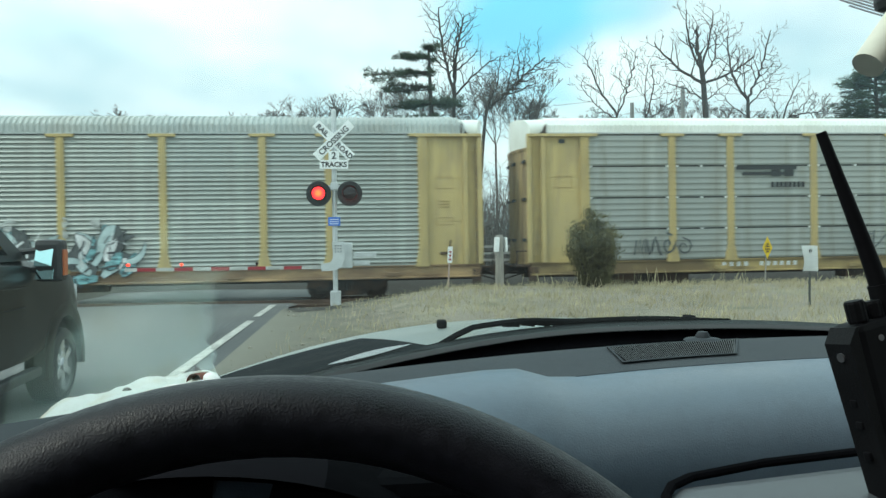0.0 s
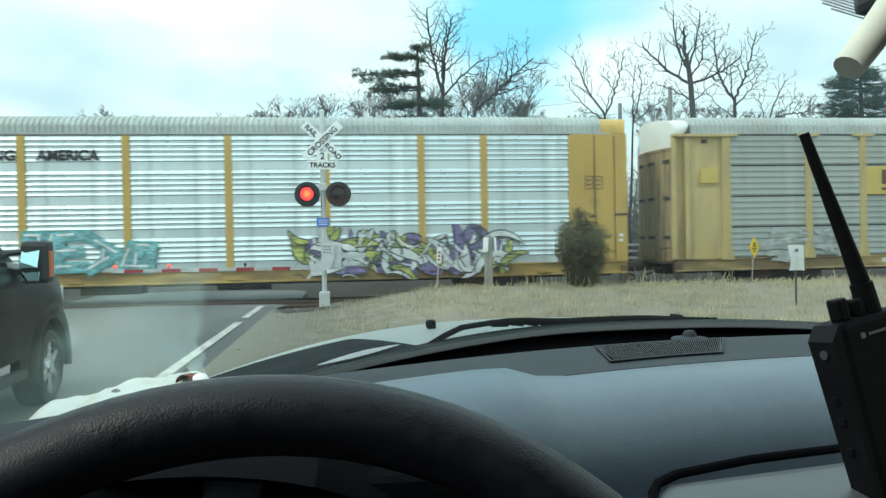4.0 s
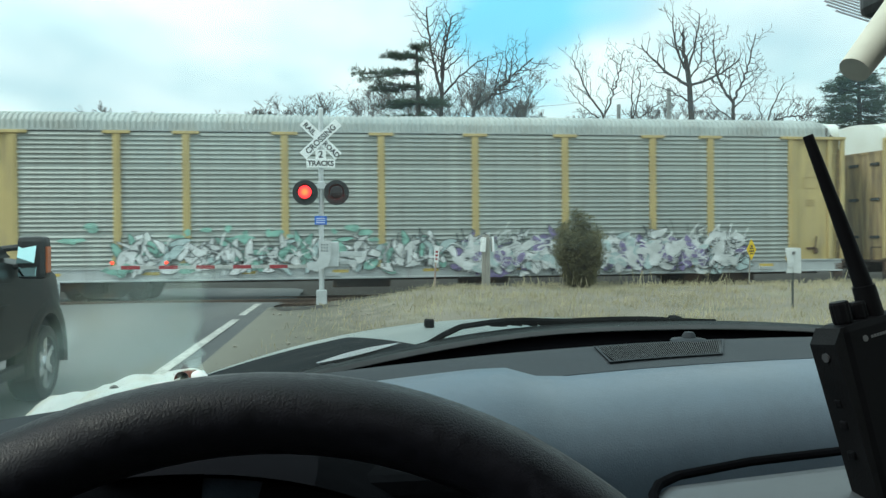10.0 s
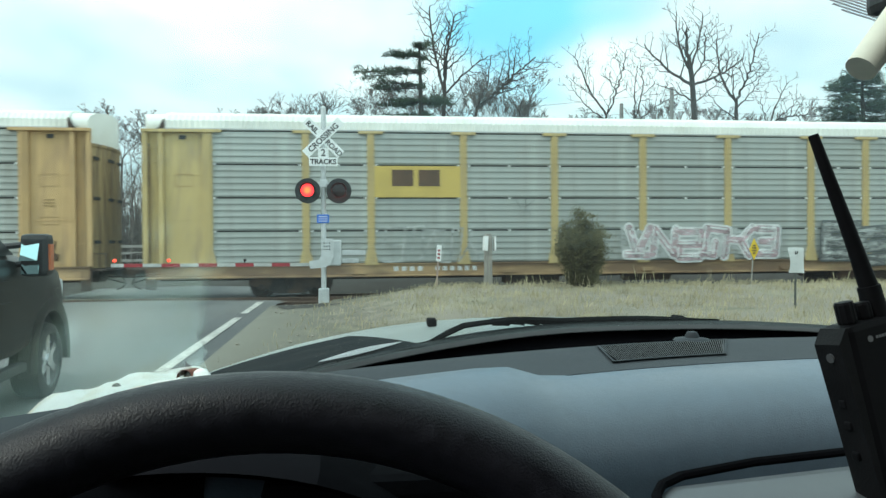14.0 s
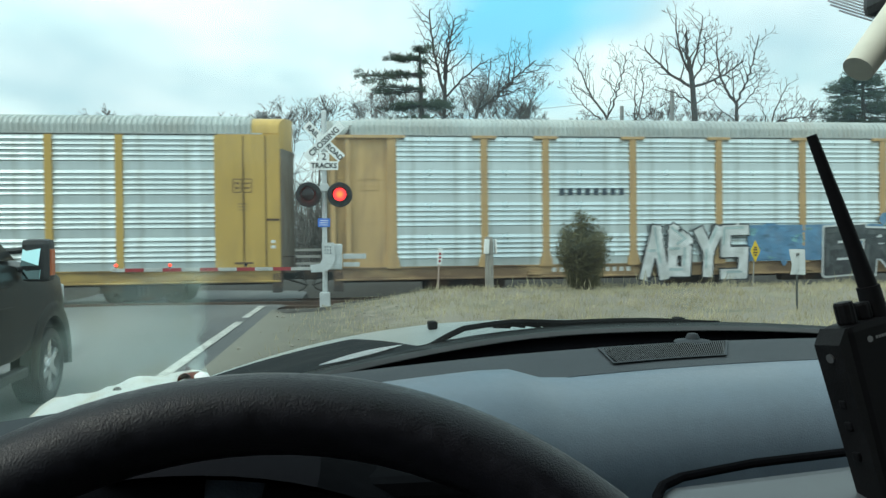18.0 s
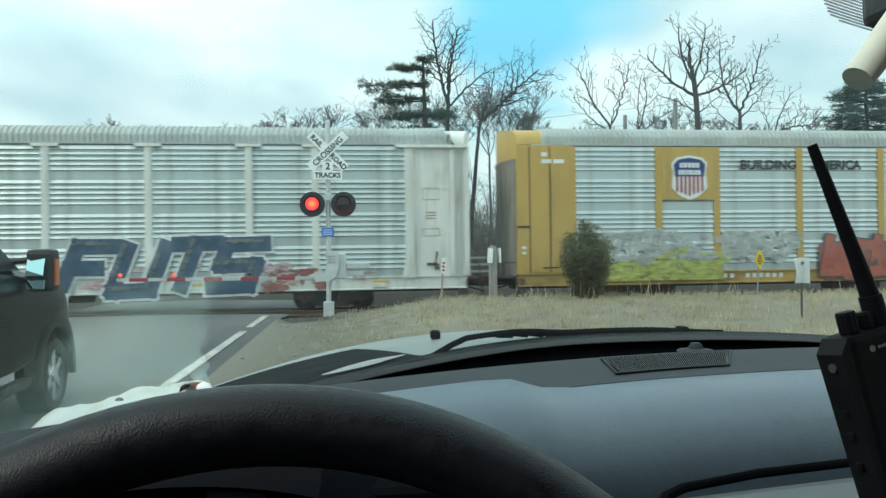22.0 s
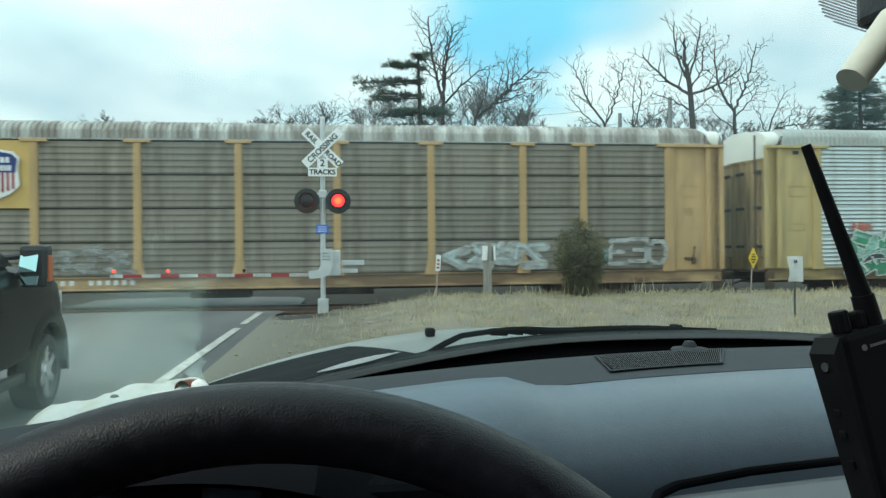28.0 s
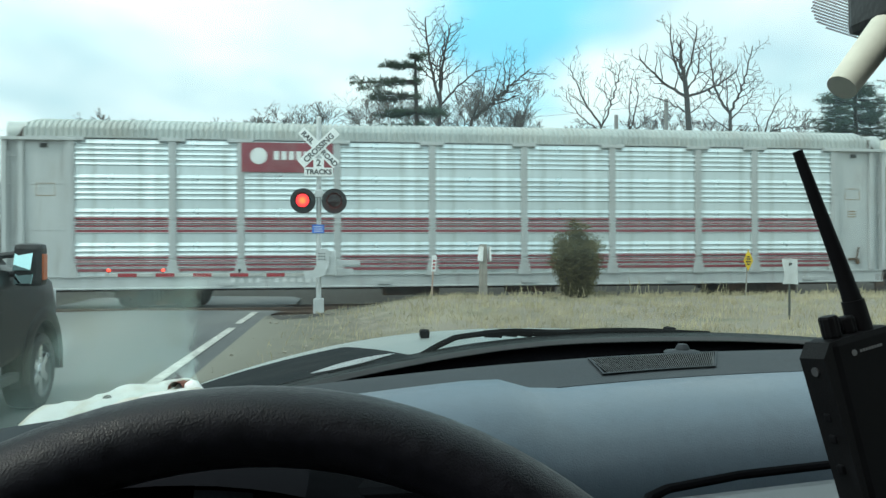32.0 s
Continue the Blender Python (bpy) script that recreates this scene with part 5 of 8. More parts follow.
def herald_round(car, x, z):
    disc(car, "round_emblem", x, z, 0.36, T["cyan_logo"], 0.012)
    disc(car, "round_emblem_ring", x, z, 0.31, T["navy_faded"], 0.016)
    disc(car, "round_emblem_core", x, z, 0.23, T["cyan_logo"], 0.022)
    bm = bmesh.new()
    plate(bm, x - 0.10, x + 0.10, z - 0.13, z + 0.13, -FACE - 0.030, 0.004)
    part("round_emblem_bars", bm, T["white_logo"], car)


def three_blocks(car, x0, x1, z0, z1, n=3, line=True):
    """A yellow name panel with plain dark blocks."""
    patch(car, "name_panel", x0, x1, z0, z1, T["sheet_yellow"])
    w = (x1 - x0)
    bars(car, "name_blocks", x0 + w * 0.2, x0 + w * 0.82, z0 + (z1 - z0) * 0.36, z1 - (z1 - z0) * 0.12, n, T["brown_logo"], 0.8)
    if line:
        bars(car, "name_line", x0 + w * 0.2, x0 + w * 0.8, z0 + (z1 - z0) * 0.14, z0 + (z1 - z0) * 0.24, 1, T["brown_logo"], 1.0)


def slogan(car):
    for text, x, wide in (("BUILDING", -5.50, 1.94), ("AMERICA", -3.08, 1.76)):
        ob = words(text, 0.42, M["letter"], car, pose(x, -FACE - 0.084, P1 - 0.60), bold=0.014)
        ob.scale.x = wide / ob.dimensions.x if ob.dimensions.x else 1.0


def bay(b):
    return POSTS[b] + 0.11, POSTS[b + 1] - 0.11


CARS = []


def grey_car(i, label, **kw):
    car = autorack(i, label, **kw)
    CARS.append(car)
    return car


R4 = (P1 - P0) / 4


def brake_mast(car):
    """A black brake mast at the trailing corner."""
    bm = bmesh.new()
    rod(bm, (-14.28, -FACE + 0.15, 1.0), (-14.28, -FACE + 0.15, 5.5), 0.035, n=8)
    part("mast", bm, T["under"], car, "black brake mast")


def row(r):
    return P0 + r * R4 + 0.02, P0 + (r + 1) * R4 - 0.02

# the cars from the head of the train to its tail
c = grey_car(0, "car carrier with grey seamed panels, yellow posts and a white roof", panel="dull", style="seam", roof="plain", roof_mat="roof_white", clips=True)
bars(c, "name_stripes", -7.1, -5.0, 3.98, 4.10, 1, M["letter"], 1.0, -FACE - 0.045)
bars(c, "name_stripes", -6.9, -5.3, 3.80, 3.90, 1, M["letter"], 1.0, -FACE - 0.045)
bars(c, "name_blocks", -5.9, -5.0, 3.76, 4.05, 2, M["letter"], 0.75, -FACE - 0.05)
bars(c, "name_bars", -5.9, -4.7, 3.40, 3.58, 8, M["letter"], 0.7, -FACE - 0.05)
tag(c, -10.6, -8.6, 1.2, 2.0, "char", 3, 0.08)
piece(c, 5, -3.0, 0.2, 1.25, 1.95, "smoke", None, None, None, None, 4, 0.11, 0.02, 0.1, 0.12, True)

c = grey_car(1, "car carrier with grey ridged panels, yellow posts and pale mint graffiti", panel="galv", style="fine", sill="tan", hood="roof_white")
herald_round(c, -12.9, 4.35)
wild(c, -11.4, -3.8, 0.85, 2.2, ("frost", "white", "smoke", "frost", "mint"), "black", 70, 11)
wild(c, -3.8, 3.3, 0.8, 2.3, ("white", "frost", "aqua", "frost", "char"), "black", 52, 12, 0.03, 0.75)
fade(c, -11.2, 3.2, 2.2, 2.6, "ghost", 13, 24)
fade(c, -4, 4.2, 1.1, 2.1, "aqua", 14, 16)

c = grey_car(2, "car carrier with grey seamed panels and dark green block graffiti", panel="galv", style="seam", roof="square", hood="roof_white")
three_blocks(c, *bay(2), P0 + 2 * R4 + 0.02, P0 + 3 * R4 - 0.05)
patch(c, "placard", -13.05, -12.45, 3.55, 4.05, T["sheet_yellow"], 0.02)
for x0, x1, z0 in ((-2.2, -1.3, 1.45), (-0.55, 0.9, 1.40), (1.05, 2.25, 1.38), (2.42, 3.72, 1.36)):
    patch(c, "green_block", x0, x1, z0, 2.70, S["dark_green"], 0.082)
    patch(c, "green_foot", x0 + 0.3, x0 + 0.75, z0 - 0.6, z0, S["dark_green"], 0.083)
for k, (x0, x1, col) in enumerate(((-2.75, -2.1, "red"), (-2.0, -1.4, "mint"), (-1.3, -0.7, "purple"), (-0.6, -0.05, "mint"), (0.05, 0.6, "pink"), (0.8, 1.35, "mint"), (1.45, 2.0, "dark_green"), (2.1, 2.6, "mint"), (2.7, 3.2, "pink"), (3.3, 3.85, "purple"))):
    patch(c, "coloured_block", x0, x1, 0.60 + 0.04 * (k % 3), 1.34 - 0.03 * (k % 2), S[col], 0.080 - 0.001 * (k % 2))
patch(c, "grey_window", 0.05, 0.42, 2.02, 2.22, S["grey"], 0.092)
patch(c, "grey_window", 2.85, 3.1, 2.0, 2.12, S["grey"], 0.092)
piece(c, 9, 4.2, 12.2, 0.85, 2.0, "smoke", "grey", None, "faint", None, 23, 0.24, 0.05, 0.05, 0.10, False, 1)
fade(c, -11.0, -7.6, 1.0, 1.95, "ghost", 24, 30)
fade(c, 4.2, 12.0, 0.9, 1.9, "purple", 25, 12)

c = grey_car(3, "car carrier with bright silver panels, gold ends and blue graffiti", panel="silver", style="silver", paint="gold", roof="square", flared=False, caps=False, flush=True)
shield(c, -8.25, 4.84, 1.46)
patch(c, "gold_panel", *bay(1), P0 + 2 * R4 + 0.3, P1 - 0.02, T["gold"], 0.085)
slogan(c)
piece(c, 4, -11.9, -8.4, 1.15, 2.25, "blue", "teal", "aqua", "frost", None, 31, 0.30, 0.05)
piece(c, 4, -4.4, -0.7, 1.1, 2.2, "aqua", "teal", None, "white", None, 32, 0.26, 0.05)
wild(c, 3.6, 10.0, 0.75, 2.2, ("white", "white", "lime", "purple"), "black", 46, 33, 0.04, 0.8)

c = grey_car(4, "car carrier with grimy grey seamed panels and a yellow name panel", panel="dull", style="seam", sill="tan", roof="square", hood="roof_white")
three_blocks(c, *bay(2), P0 + 2 * R4 + 0.02, P0 + 3 * R4 - 0.05)
patch(c, "placard", -13.1, -12.45, 3.55, 4.0, T["sheet_yellow"], 0.02)
piece(c, 3, 2.9, 5.0, 1.2, 2.3, "ghost", None, None, None, None, 41, 0.10, 0.03, 0.15, 0.15)
fade(c, -0.8, 12.0, 1.05, 1.8, "faint", 42, 60)
fade(c, 10.7, 12.3, 1.2, 2.05, "ghost", 45, 16)
fade(c, -11.2, -4.5, 1.05, 1.9, "faint", 46, 40)
tag(c, 9.6, 12.0, 2.2, 2.6, "ghost", 42, 0.05)
tag(c, 0.5, 1.3, 1.2, 2.0, "ghost", 43, 0.08)
tag(c, -6.3, -4.6, 1.1, 2.0, "ghost", 47, 0.08)

c = grey_car(5, "car carrier with grey seamed panels, a white roof and mint graffiti", panel="dull", style="seam", roof="plain", roof_mat="roof_white", clips=True)
bm = bmesh.new()
prism(bm, [(4.62, 3.95), (7.0, 3.95), (6.75, 3.75), (4.62, 3.72)], -FACE - 0.048, -FACE - 0.042)
part("orange_swoosh", bm, T["orange_logo"], c)
bm = bmesh.new()
prism(bm, [(4.62, 3.62), (6.9, 3.62), (5.6, 3.5), (4.62, 3.48)], -FACE - 0.048, -FACE - 0.042)
part("black_swoosh", bm, M["letter"], c)
piece(c, 8, -0.45, 6.4, 1.0, 2.12, "teal", "mint", "mint", "white", "green", 51, 0.28, 0.05, 0.06, 0.08, False, 0)
wild(c, -0.5, 6.4, 1.0, 2.0, ("mint", "frost", "teal"), "teal", 26, 54, 0.02, 0.6, 0.04)
wild(c, 7.8, 10.2, 1.0, 2.0, ("navy", "purple", "navy", "frost"), "navy", 16, 52, 0.03, 0.8)
fade(c, -0.6, 10.4, 0.78, 1.2, "green", 53, 30)

c = grey_car(6, "car carrier with grey ridged panels and white and violet graffiti", panel="galv", style="fine", sill="grey_paint", hood="roof_white")
herald_round(c, -12.9, 4.35)
wild(c, -9.2, 0.5, 0.9, 2.1, ("white", "white", "frost", "mint"), "char", 84, 61)
fade(c, -11.0, 0.6, 1.0, 2.3, "mint", 63, 40)
wild(c, 1.0, 10.2, 0.75, 2.3, ("white", "frost", "white", "purple"), "char", 110, 62, 0.03, 0.45)
wild(c, 1.0, 10.2, 0.9, 2.2, ("white", "purple", "frost"), "white", 50, 65, 0.025, 0.35, 0.04)
fade(c, 1.0, 10.0, 0.75, 1.6, "purple", 64, 22)

c = grey_car(7, "car carrier with dusty grey ridged panels and yellow posts", panel="galv", style="fine", hood="roof_white")
herald_round(c, -12.9, 4.35)
fade(c, -6.6, 0.5, 1.2, 2.0, "ghost", 71, 30)
piece(c, 6, -4.0, 0.4, 1.25, 1.95, "ghost", None, None, None, None, 73, 0.12, 0.02)
wild(c, 5.55, 7.9, 1.2, 2.1, ("teal", "mint", "frost"), "green", 18, 72, 0.02)

c = grey_car(8, "car carrier with grey seamed panels, a white roof and pale graffiti", panel="galv", style="seam", roof="plain", roof_mat="roof_white", sill="tan", clips=True)
three_blocks(c, *bay(2), P0 + 2 * R4 + 0.02, P0 + 3 * R4 - 0.02, 2, False)
piece(c, 5, -6.9, -3.9, 1.15, 2.2, "ghost", None, None, None, None, 81, 0.10, 0.02, 0.1)
piece(c, 6, 0.85, 6.1, 1.15, 2.2, "pink", "white", "ghost", "white", None, 82, 0.24, 0.06, 0.05, 0.1, True)
piece(c, "EEK", 7.7, 11.6, 0.95, 2.25, "faint", "char", None, "ghost", None, 83, 0.24, 0.06, 0.05, 0.08, False, 1)
piece(c, "YK", -2.75, -2.15, 2.45, 3.05, "char", seed=84, thick=0.05, rim=0)

c = grey_car(9, "car carrier with grey seamed panels, tan ends and mint graffiti", panel="dull", style="seam", paint="tan", roof="plain", roof_mat="roof_white", clips=True)
patch(c, "tan_panel", *bay(1), P0 + 2 * R4 + 0.02, P1 - 0.02, T["tan"], 0.05)
shield(c, -8.25, 4.80, 1.0)
bars(c, "name_bars", -9.2, -7.55, 3.42, 3.54, 14, T["brown_logo"], 0.7, -FACE - 0.078)
piece(c, 5, -12.6, -4.6, 1.0, 2.2, "mint", "teal", "mint", "aqua", None, 91, 0.16, 0.03, 0.1, 0.08)
fade(c, -4.0, 0.0, 1.0, 2.1, "ghost", 92, 30)
fade(c, 8.5, 10.5, 1.3, 1.9, "faint", 93, 14)

c = grey_car(10, "car carrier with bright silver panels, tan ends and large blue graffiti", panel="silver", style="silver", paint="tan", roof="ribbed")
bars(c, "name_bars", -6.85, -4.6, 3.28, 3.50, 8, T["slate"], 0.55, -FACE - 0.082)
patch(c, "blue_coat", -0.5, 11.2, 1.1, 2.28, S["blue"], 0.078)
fade(c, -0.6, 11.2, 1.0, 2.45, "blue", 105, 60, 0.008)
fade(c, -0.4, 11.0, 1.2, 2.2, "aqua", 102, 34, 0.012)
piece(c, "ABYS", -4.15, -0.55, 0.62, 2.3, "white", "black", None, "frost", None, 101, 0.36, 0.05, 0.05, 0.05, False, 1, 0.03)
piece(c, "ERK", 2.2, 6.5, 0.65, 2.2, "black", "white", None, "char", None, 103, 0.34, 0.06, 0.06, 0.06, False, 1, 0.03)
piece(c, "NON", 7.1, 9.6, 0.65, 2.15, "char", "white", None, "black", None, 104, 0.34, 0.06, 0.04, 0.06, True, 0, 0.03)
piece(c, "TERM", 11.4, 12.15, 2.28, 2.5, "black", None, None, None, None, 106, 0.2, 0.02)
piece(c, "CREW", 11.4, 12.15, 1.98, 2.2, "black", None, None, None, None, 107, 0.2, 0.02)

c = grey_car(11, "car carrier with bright silver panels, gold ends and round charcoal graffiti", panel="worn", style="silver", paint="gold", roof="square", flared=False, caps=False, flush=True)
shield(c, -8.25, 4.84, 1.46)
patch(c, "gold_panel", *bay(1), P0 + 2 * R4 + 0.3, P1 - 0.02, T["gold"], 0.085)
slogan(c)
piece(c, 4, -10.4, -6.5, 0.68, 2.0, "char", "white", None, "smoke", None, 111, 0.36, 0.045, 0.02, 0.12, True)
piece(c, 4, -4.6, -0.9, 0.65, 2.0, "char", "white", None, "smoke", None, 112, 0.36, 0.045, 0.02, 0.12, True)
piece(c, 4, 0.4, 4.4, 0.65, 2.2, "char", "white", None, "smoke", None, 114, 0.38, 0.045, 0.25, 0.12, True)
tag(c, 4.5, 6.4, 0.9, 2.1, "ghost", 113, 0.09)

c = grey_car(12, "car carrier with silver panels, gold ends and red graffiti", panel="worn", style="silver", paint="gold", roof="square", flared=False, caps=False, flush=True)
shield(c, -8.25, 4.84, 1.46)
patch(c, "gold_panel", *bay(1), P0 + 2 * R4 + 0.3, P1 - 0.02, T["gold"], 0.085)
slogan(c)
fade(c, -12.0, -4.5, 1.4, 2.35, "ghost", 121, 70)
piece(c, 4, -11.0, -9.3, 1.5, 2.4, "ghost", "white", None, None, None, 124, 0.3, 0.04)
piece(c, 5, -7.1, -4.5, 1.5, 2.35, "ghost", "white", None, None, None, 125, 0.3, 0.04)
patch(c, "lime_coat", -12.0, -7.1, 0.80, 1.42, S["lime"], 0.076)
fade(c, -12.0, -7.0, 1.2, 1.75, "lime", 126, 24, 0.01)
piece(c, 3, -3.6, -1.0, 0.75, 2.1, "red", "char", "red", None, None, 122, 0.36, 0.05, 0.15, 0.08, False, 2)
piece(c, 2, -1.0, 0.3, 1.0, 2.05, "lime", "char", "ochre", None, None, 127, 0.4, 0.04, 0.2)
piece(c, 2, 1.3, 2.5, 0.85, 2.05, "lime", "char", "ochre", None, None, 128, 0.4, 0.04, 0.2)
disc(c, "black_ring", 0.59, 1.34, 0.74, S["black"], 0.125)
disc(c, "white_ball", 0.59, 1.34, 0.68, S["white"], 0.133)
bm = bmesh.new()
prism(bm, [(-0.05, 1.48), (0.0, 1.66), (1.2, 1.66), (1.24, 1.48), (1.0, 1.32), (0.72, 1.36), (0.59, 1.46), (0.46, 1.36), (0.18, 1.32)], -FACE - 0.147, -FACE - 0.140)
part("black_band", bm, S["black"], c)
bm = bmesh.new()
prism(bm, [(0.38, 0.95), (0.8, 0.95), (0.8, 1.0), (0.38, 1.0)], -FACE - 0.147, -FACE - 0.140)
part("black_band", bm, S["black"], c)
piece(c, 3, 2.8, 4.6, 1.2, 2.0, "char", None, None, None, None, 123, 0.09, 0.02)
piece(c, 4, 4.7, 6.5, 1.25, 1.95, "grey", None, None, None, None, 129, 0.12, 0.02, 0.1, 0.12, True)
piece(c, 2, 10.2, 11.5, 1.05, 1.9, "ochre", "ghost", None, "white", None, 130, 0.3, 0.05)

c = grey_car(13, "car carrier with grey ridged panels, white posts and navy graffiti", panel="dim", style="silver", paint="cream", roof="ribbed", hood="roof_white")
bars(c, "red_lettering", -6.9, -5.7, 3.74, 3.88, 9, S["red"], 0.6, -FACE - 0.088)
patch(c, "number_board", -7.0, -5.0, 0.82, 1.05, S["white"], 0.03)
piece(c, 6, -9.3, -3.3, 0.85, 2.05, "slate_paint", "white", None, "smoke", "rust_red", 131, 0.38, 0.04, 0.25, 0.10, True, 2)
piece(c, "FUTS", 1.95, 7.7, 0.65, 2.3, "navy", "white", None, "smoke", None, 132, 0.32, 0.07, 0.3, 0.04)
fade(c, -12.4, 11.0, 0.85, 1.5, "pink", 133, 60)
fade(c, -2.8, 2.0, 0.75, 1.35, "rust_red", 134, 26)
fade(c, 7.6, 9.6, 0.8, 1.5, "rust_red", 135, 16)
fade(c, -3.2, 2.0, 0.70, 1.1, "char", 138, 18)
piece(c, 5, -13.2, -12.45, 1.45, 1.95, "black", seed=136, thick=0.24, rim=0, jitter=0.15)
piece(c, 5, -13.2, -12.45, 4.45, 4.80, "black", seed=137, thick=0.24, rim=0, jitter=0.15)

c = grey_car(14, "car carrier with silver panels, gold ends and green scrawl", panel="worn", style="silver", paint="gold", roof="square", flared=False, caps=False, flush=True)
shield(c, -8.25, 4.84, 1.46)
patch(c, "gold_panel", *bay(1), P0 + 2 * R4 + 0.3, P1 - 0.02, T["gold"], 0.085)
slogan(c)
piece(c, "UD", -3.1, -2.0, 1.15, 2.35, "dark_green", seed=141, thick=0.16, rim=0, soft=True)
piece(c, "MD", -0.7, 1.55, 1.15, 2.35, "dark_green", seed=142, thick=0.09, rim=0, soft=True)

c = grey_car(15, "car carrier with grey ridged panels and large red graffiti", panel="worn", style="fine", paint="yellow", roof="ribbed", hood="roof_white")
patch(c, "pink_panel", -6.5, -3.95, 3.45, 4.2, T["pink_logo"], 0.07)
bars(c, "name_bars", -6.2, -4.1, 3.9, 4.05, 8, T["white_logo"], 0.7, -FACE - 0.082)
bars(c, "name_bars", -6.2, -4.6, 3.6, 3.75, 6, T["white_logo"], 0.7, -FACE - 0.082)
piece(c, 8, 3.9, 11.3, 0.5, 2.15, "red", "white", "red", None, None, 151, 0.40, 0.045, 0.18, 0.10, False, 0)
wild(c, 3.9, 11.3, 0.5, 2.2, ("red", "red", "white"), "white", 22, 156, 0.03, 0.7, 0.04)
fade(c, 4.2, 11.3, 1.6, 2.4, "black", 154, 20)
piece(c, 6, -11.0, -4.6, 0.85, 2.35, "green", "white", "black", "mint", None, 152, 0.36, 0.05, 0.2, 0.12, False, 1)
wild(c, -11.0, -4.6, 0.85, 2.3, ("green", "green", "mint", "black"), "white", 24, 157, 0.03, 0.7, 0.04)
fade(c, -11.0, -4.6, 2.0, 2.5, "red", 155, 16)
piece(c, 5, -3.4, 1.0, 0.85, 2.1, "blue", "purple", None, "ghost", None, 153, 0.2, 0.04)

c = grey_car(16, "car carrier with brown grimed seamed panels and a stained roof", panel="brown", style="seam", paint="tan", roof="ribbed", roof_mat="roof_stained", hood="roof_white")
patch(c, "yellow_panel", *bay(1), P0 + 2 * R4 + 0.02, P1 - 0.02, T["sheet_amber"], 0.05)
shield(c, -8.25, 4.84, 1.46)
fade(c, -6.9, -4.6, 1.2, 1.9, "faint", 161, 20)
piece(c, 4, 4.7, 8.1, 1.2, 1.98, "ghost", None, None, "frost", None, 162, 0.34, 0.03, 0.1, 0.1, True)
piece(c, "E3O", 10.1, 12.05, 1.25, 2.1, "ghost", None, None, None, None, 163, 0.2, 0.03, 0.05, 0.08, True)
fade(c, 8.6, 10.0, 1.2, 1.8, "aqua", 164, 10)

c = grey_car(17, "car carrier with brown grimed panels and a rusted brown roof", panel="brown", style="seam", paint="tan", roof="ribbed", roof_mat="roof_rust", clips=True, hood="roof_white")
patch(c, "yellow_panel", *bay(1), P0 + 2 * R4 + 0.02, P1 - 0.02, T["sheet_amber"], 0.05)
shield(c, -8.25, 4.84, 1.46)
piece(c, "RBER", -9.3, -4.7, 1.12, 1.98, "ghost", None, None, None, None, 171, 0.15, 0.03)
fade(c, -11.2, -4.6, 1.1, 2.0, "aqua", 176, 26)
bars(c, "small_letter_bars", -11.4, -8.4, 2.15, 2.52, 11, S["ghost"], 0.35, -FACE - 0.085)
bars(c, "small_letter_bars", -7.9, -6.1, 2.15, 2.52, 7, S["ghost"], 0.35, -FACE - 0.085)
wild(c, -3.7, -1.4, 1.15, 2.0, ("frost", "aqua", "faint"), "faint", 18, 173, 0.03, 0.7)
wild(c, -0.8, 5.3, 1.1, 1.95, ("faint", "smoke", "faint"), "ghost", 34, 174, 0.03, 0.7)
wild(c, 8.1, 12.0, 1.15, 2.15, ("blue", "aqua", "faint"), "frost", 26, 175, 0.03, 0.7)

c = grey_car(18, "car carrier in bright silver with maroon stripes and grey ends", panel="silver", style="silver", paint="grey_paint", roof="ribbed", maroon=True)
patch(c, "maroon_panel", -7.26, -4.53, P0 + 3.1, P1 - 0.04, T["maroon"], 0.085)
disc(c, "white_disc", -6.75, P1 - 0.45, 0.25, T["white_logo"], 0.096)
bars(c, "name_bars", -6.3, -4.75, P1 - 0.56, P1 - 0.30, 7, T["white_logo"], 0.7, -FACE - 0.096)

for k in (7, 10, 15, 16):
    brake_mast(CARS[k])
for k in (6, 13):
    for j in range(9):
        patch(CARS[k], "reflector", -11.4 + 2.8 * j, -10.9 + 2.8 * j, 0.86, 0.95, T["sheet_yellow"], 0.006)

c = grey_car(19, "car carrier with grey seamed panels, yellow posts and a grey roof", panel="galv", style="seam")


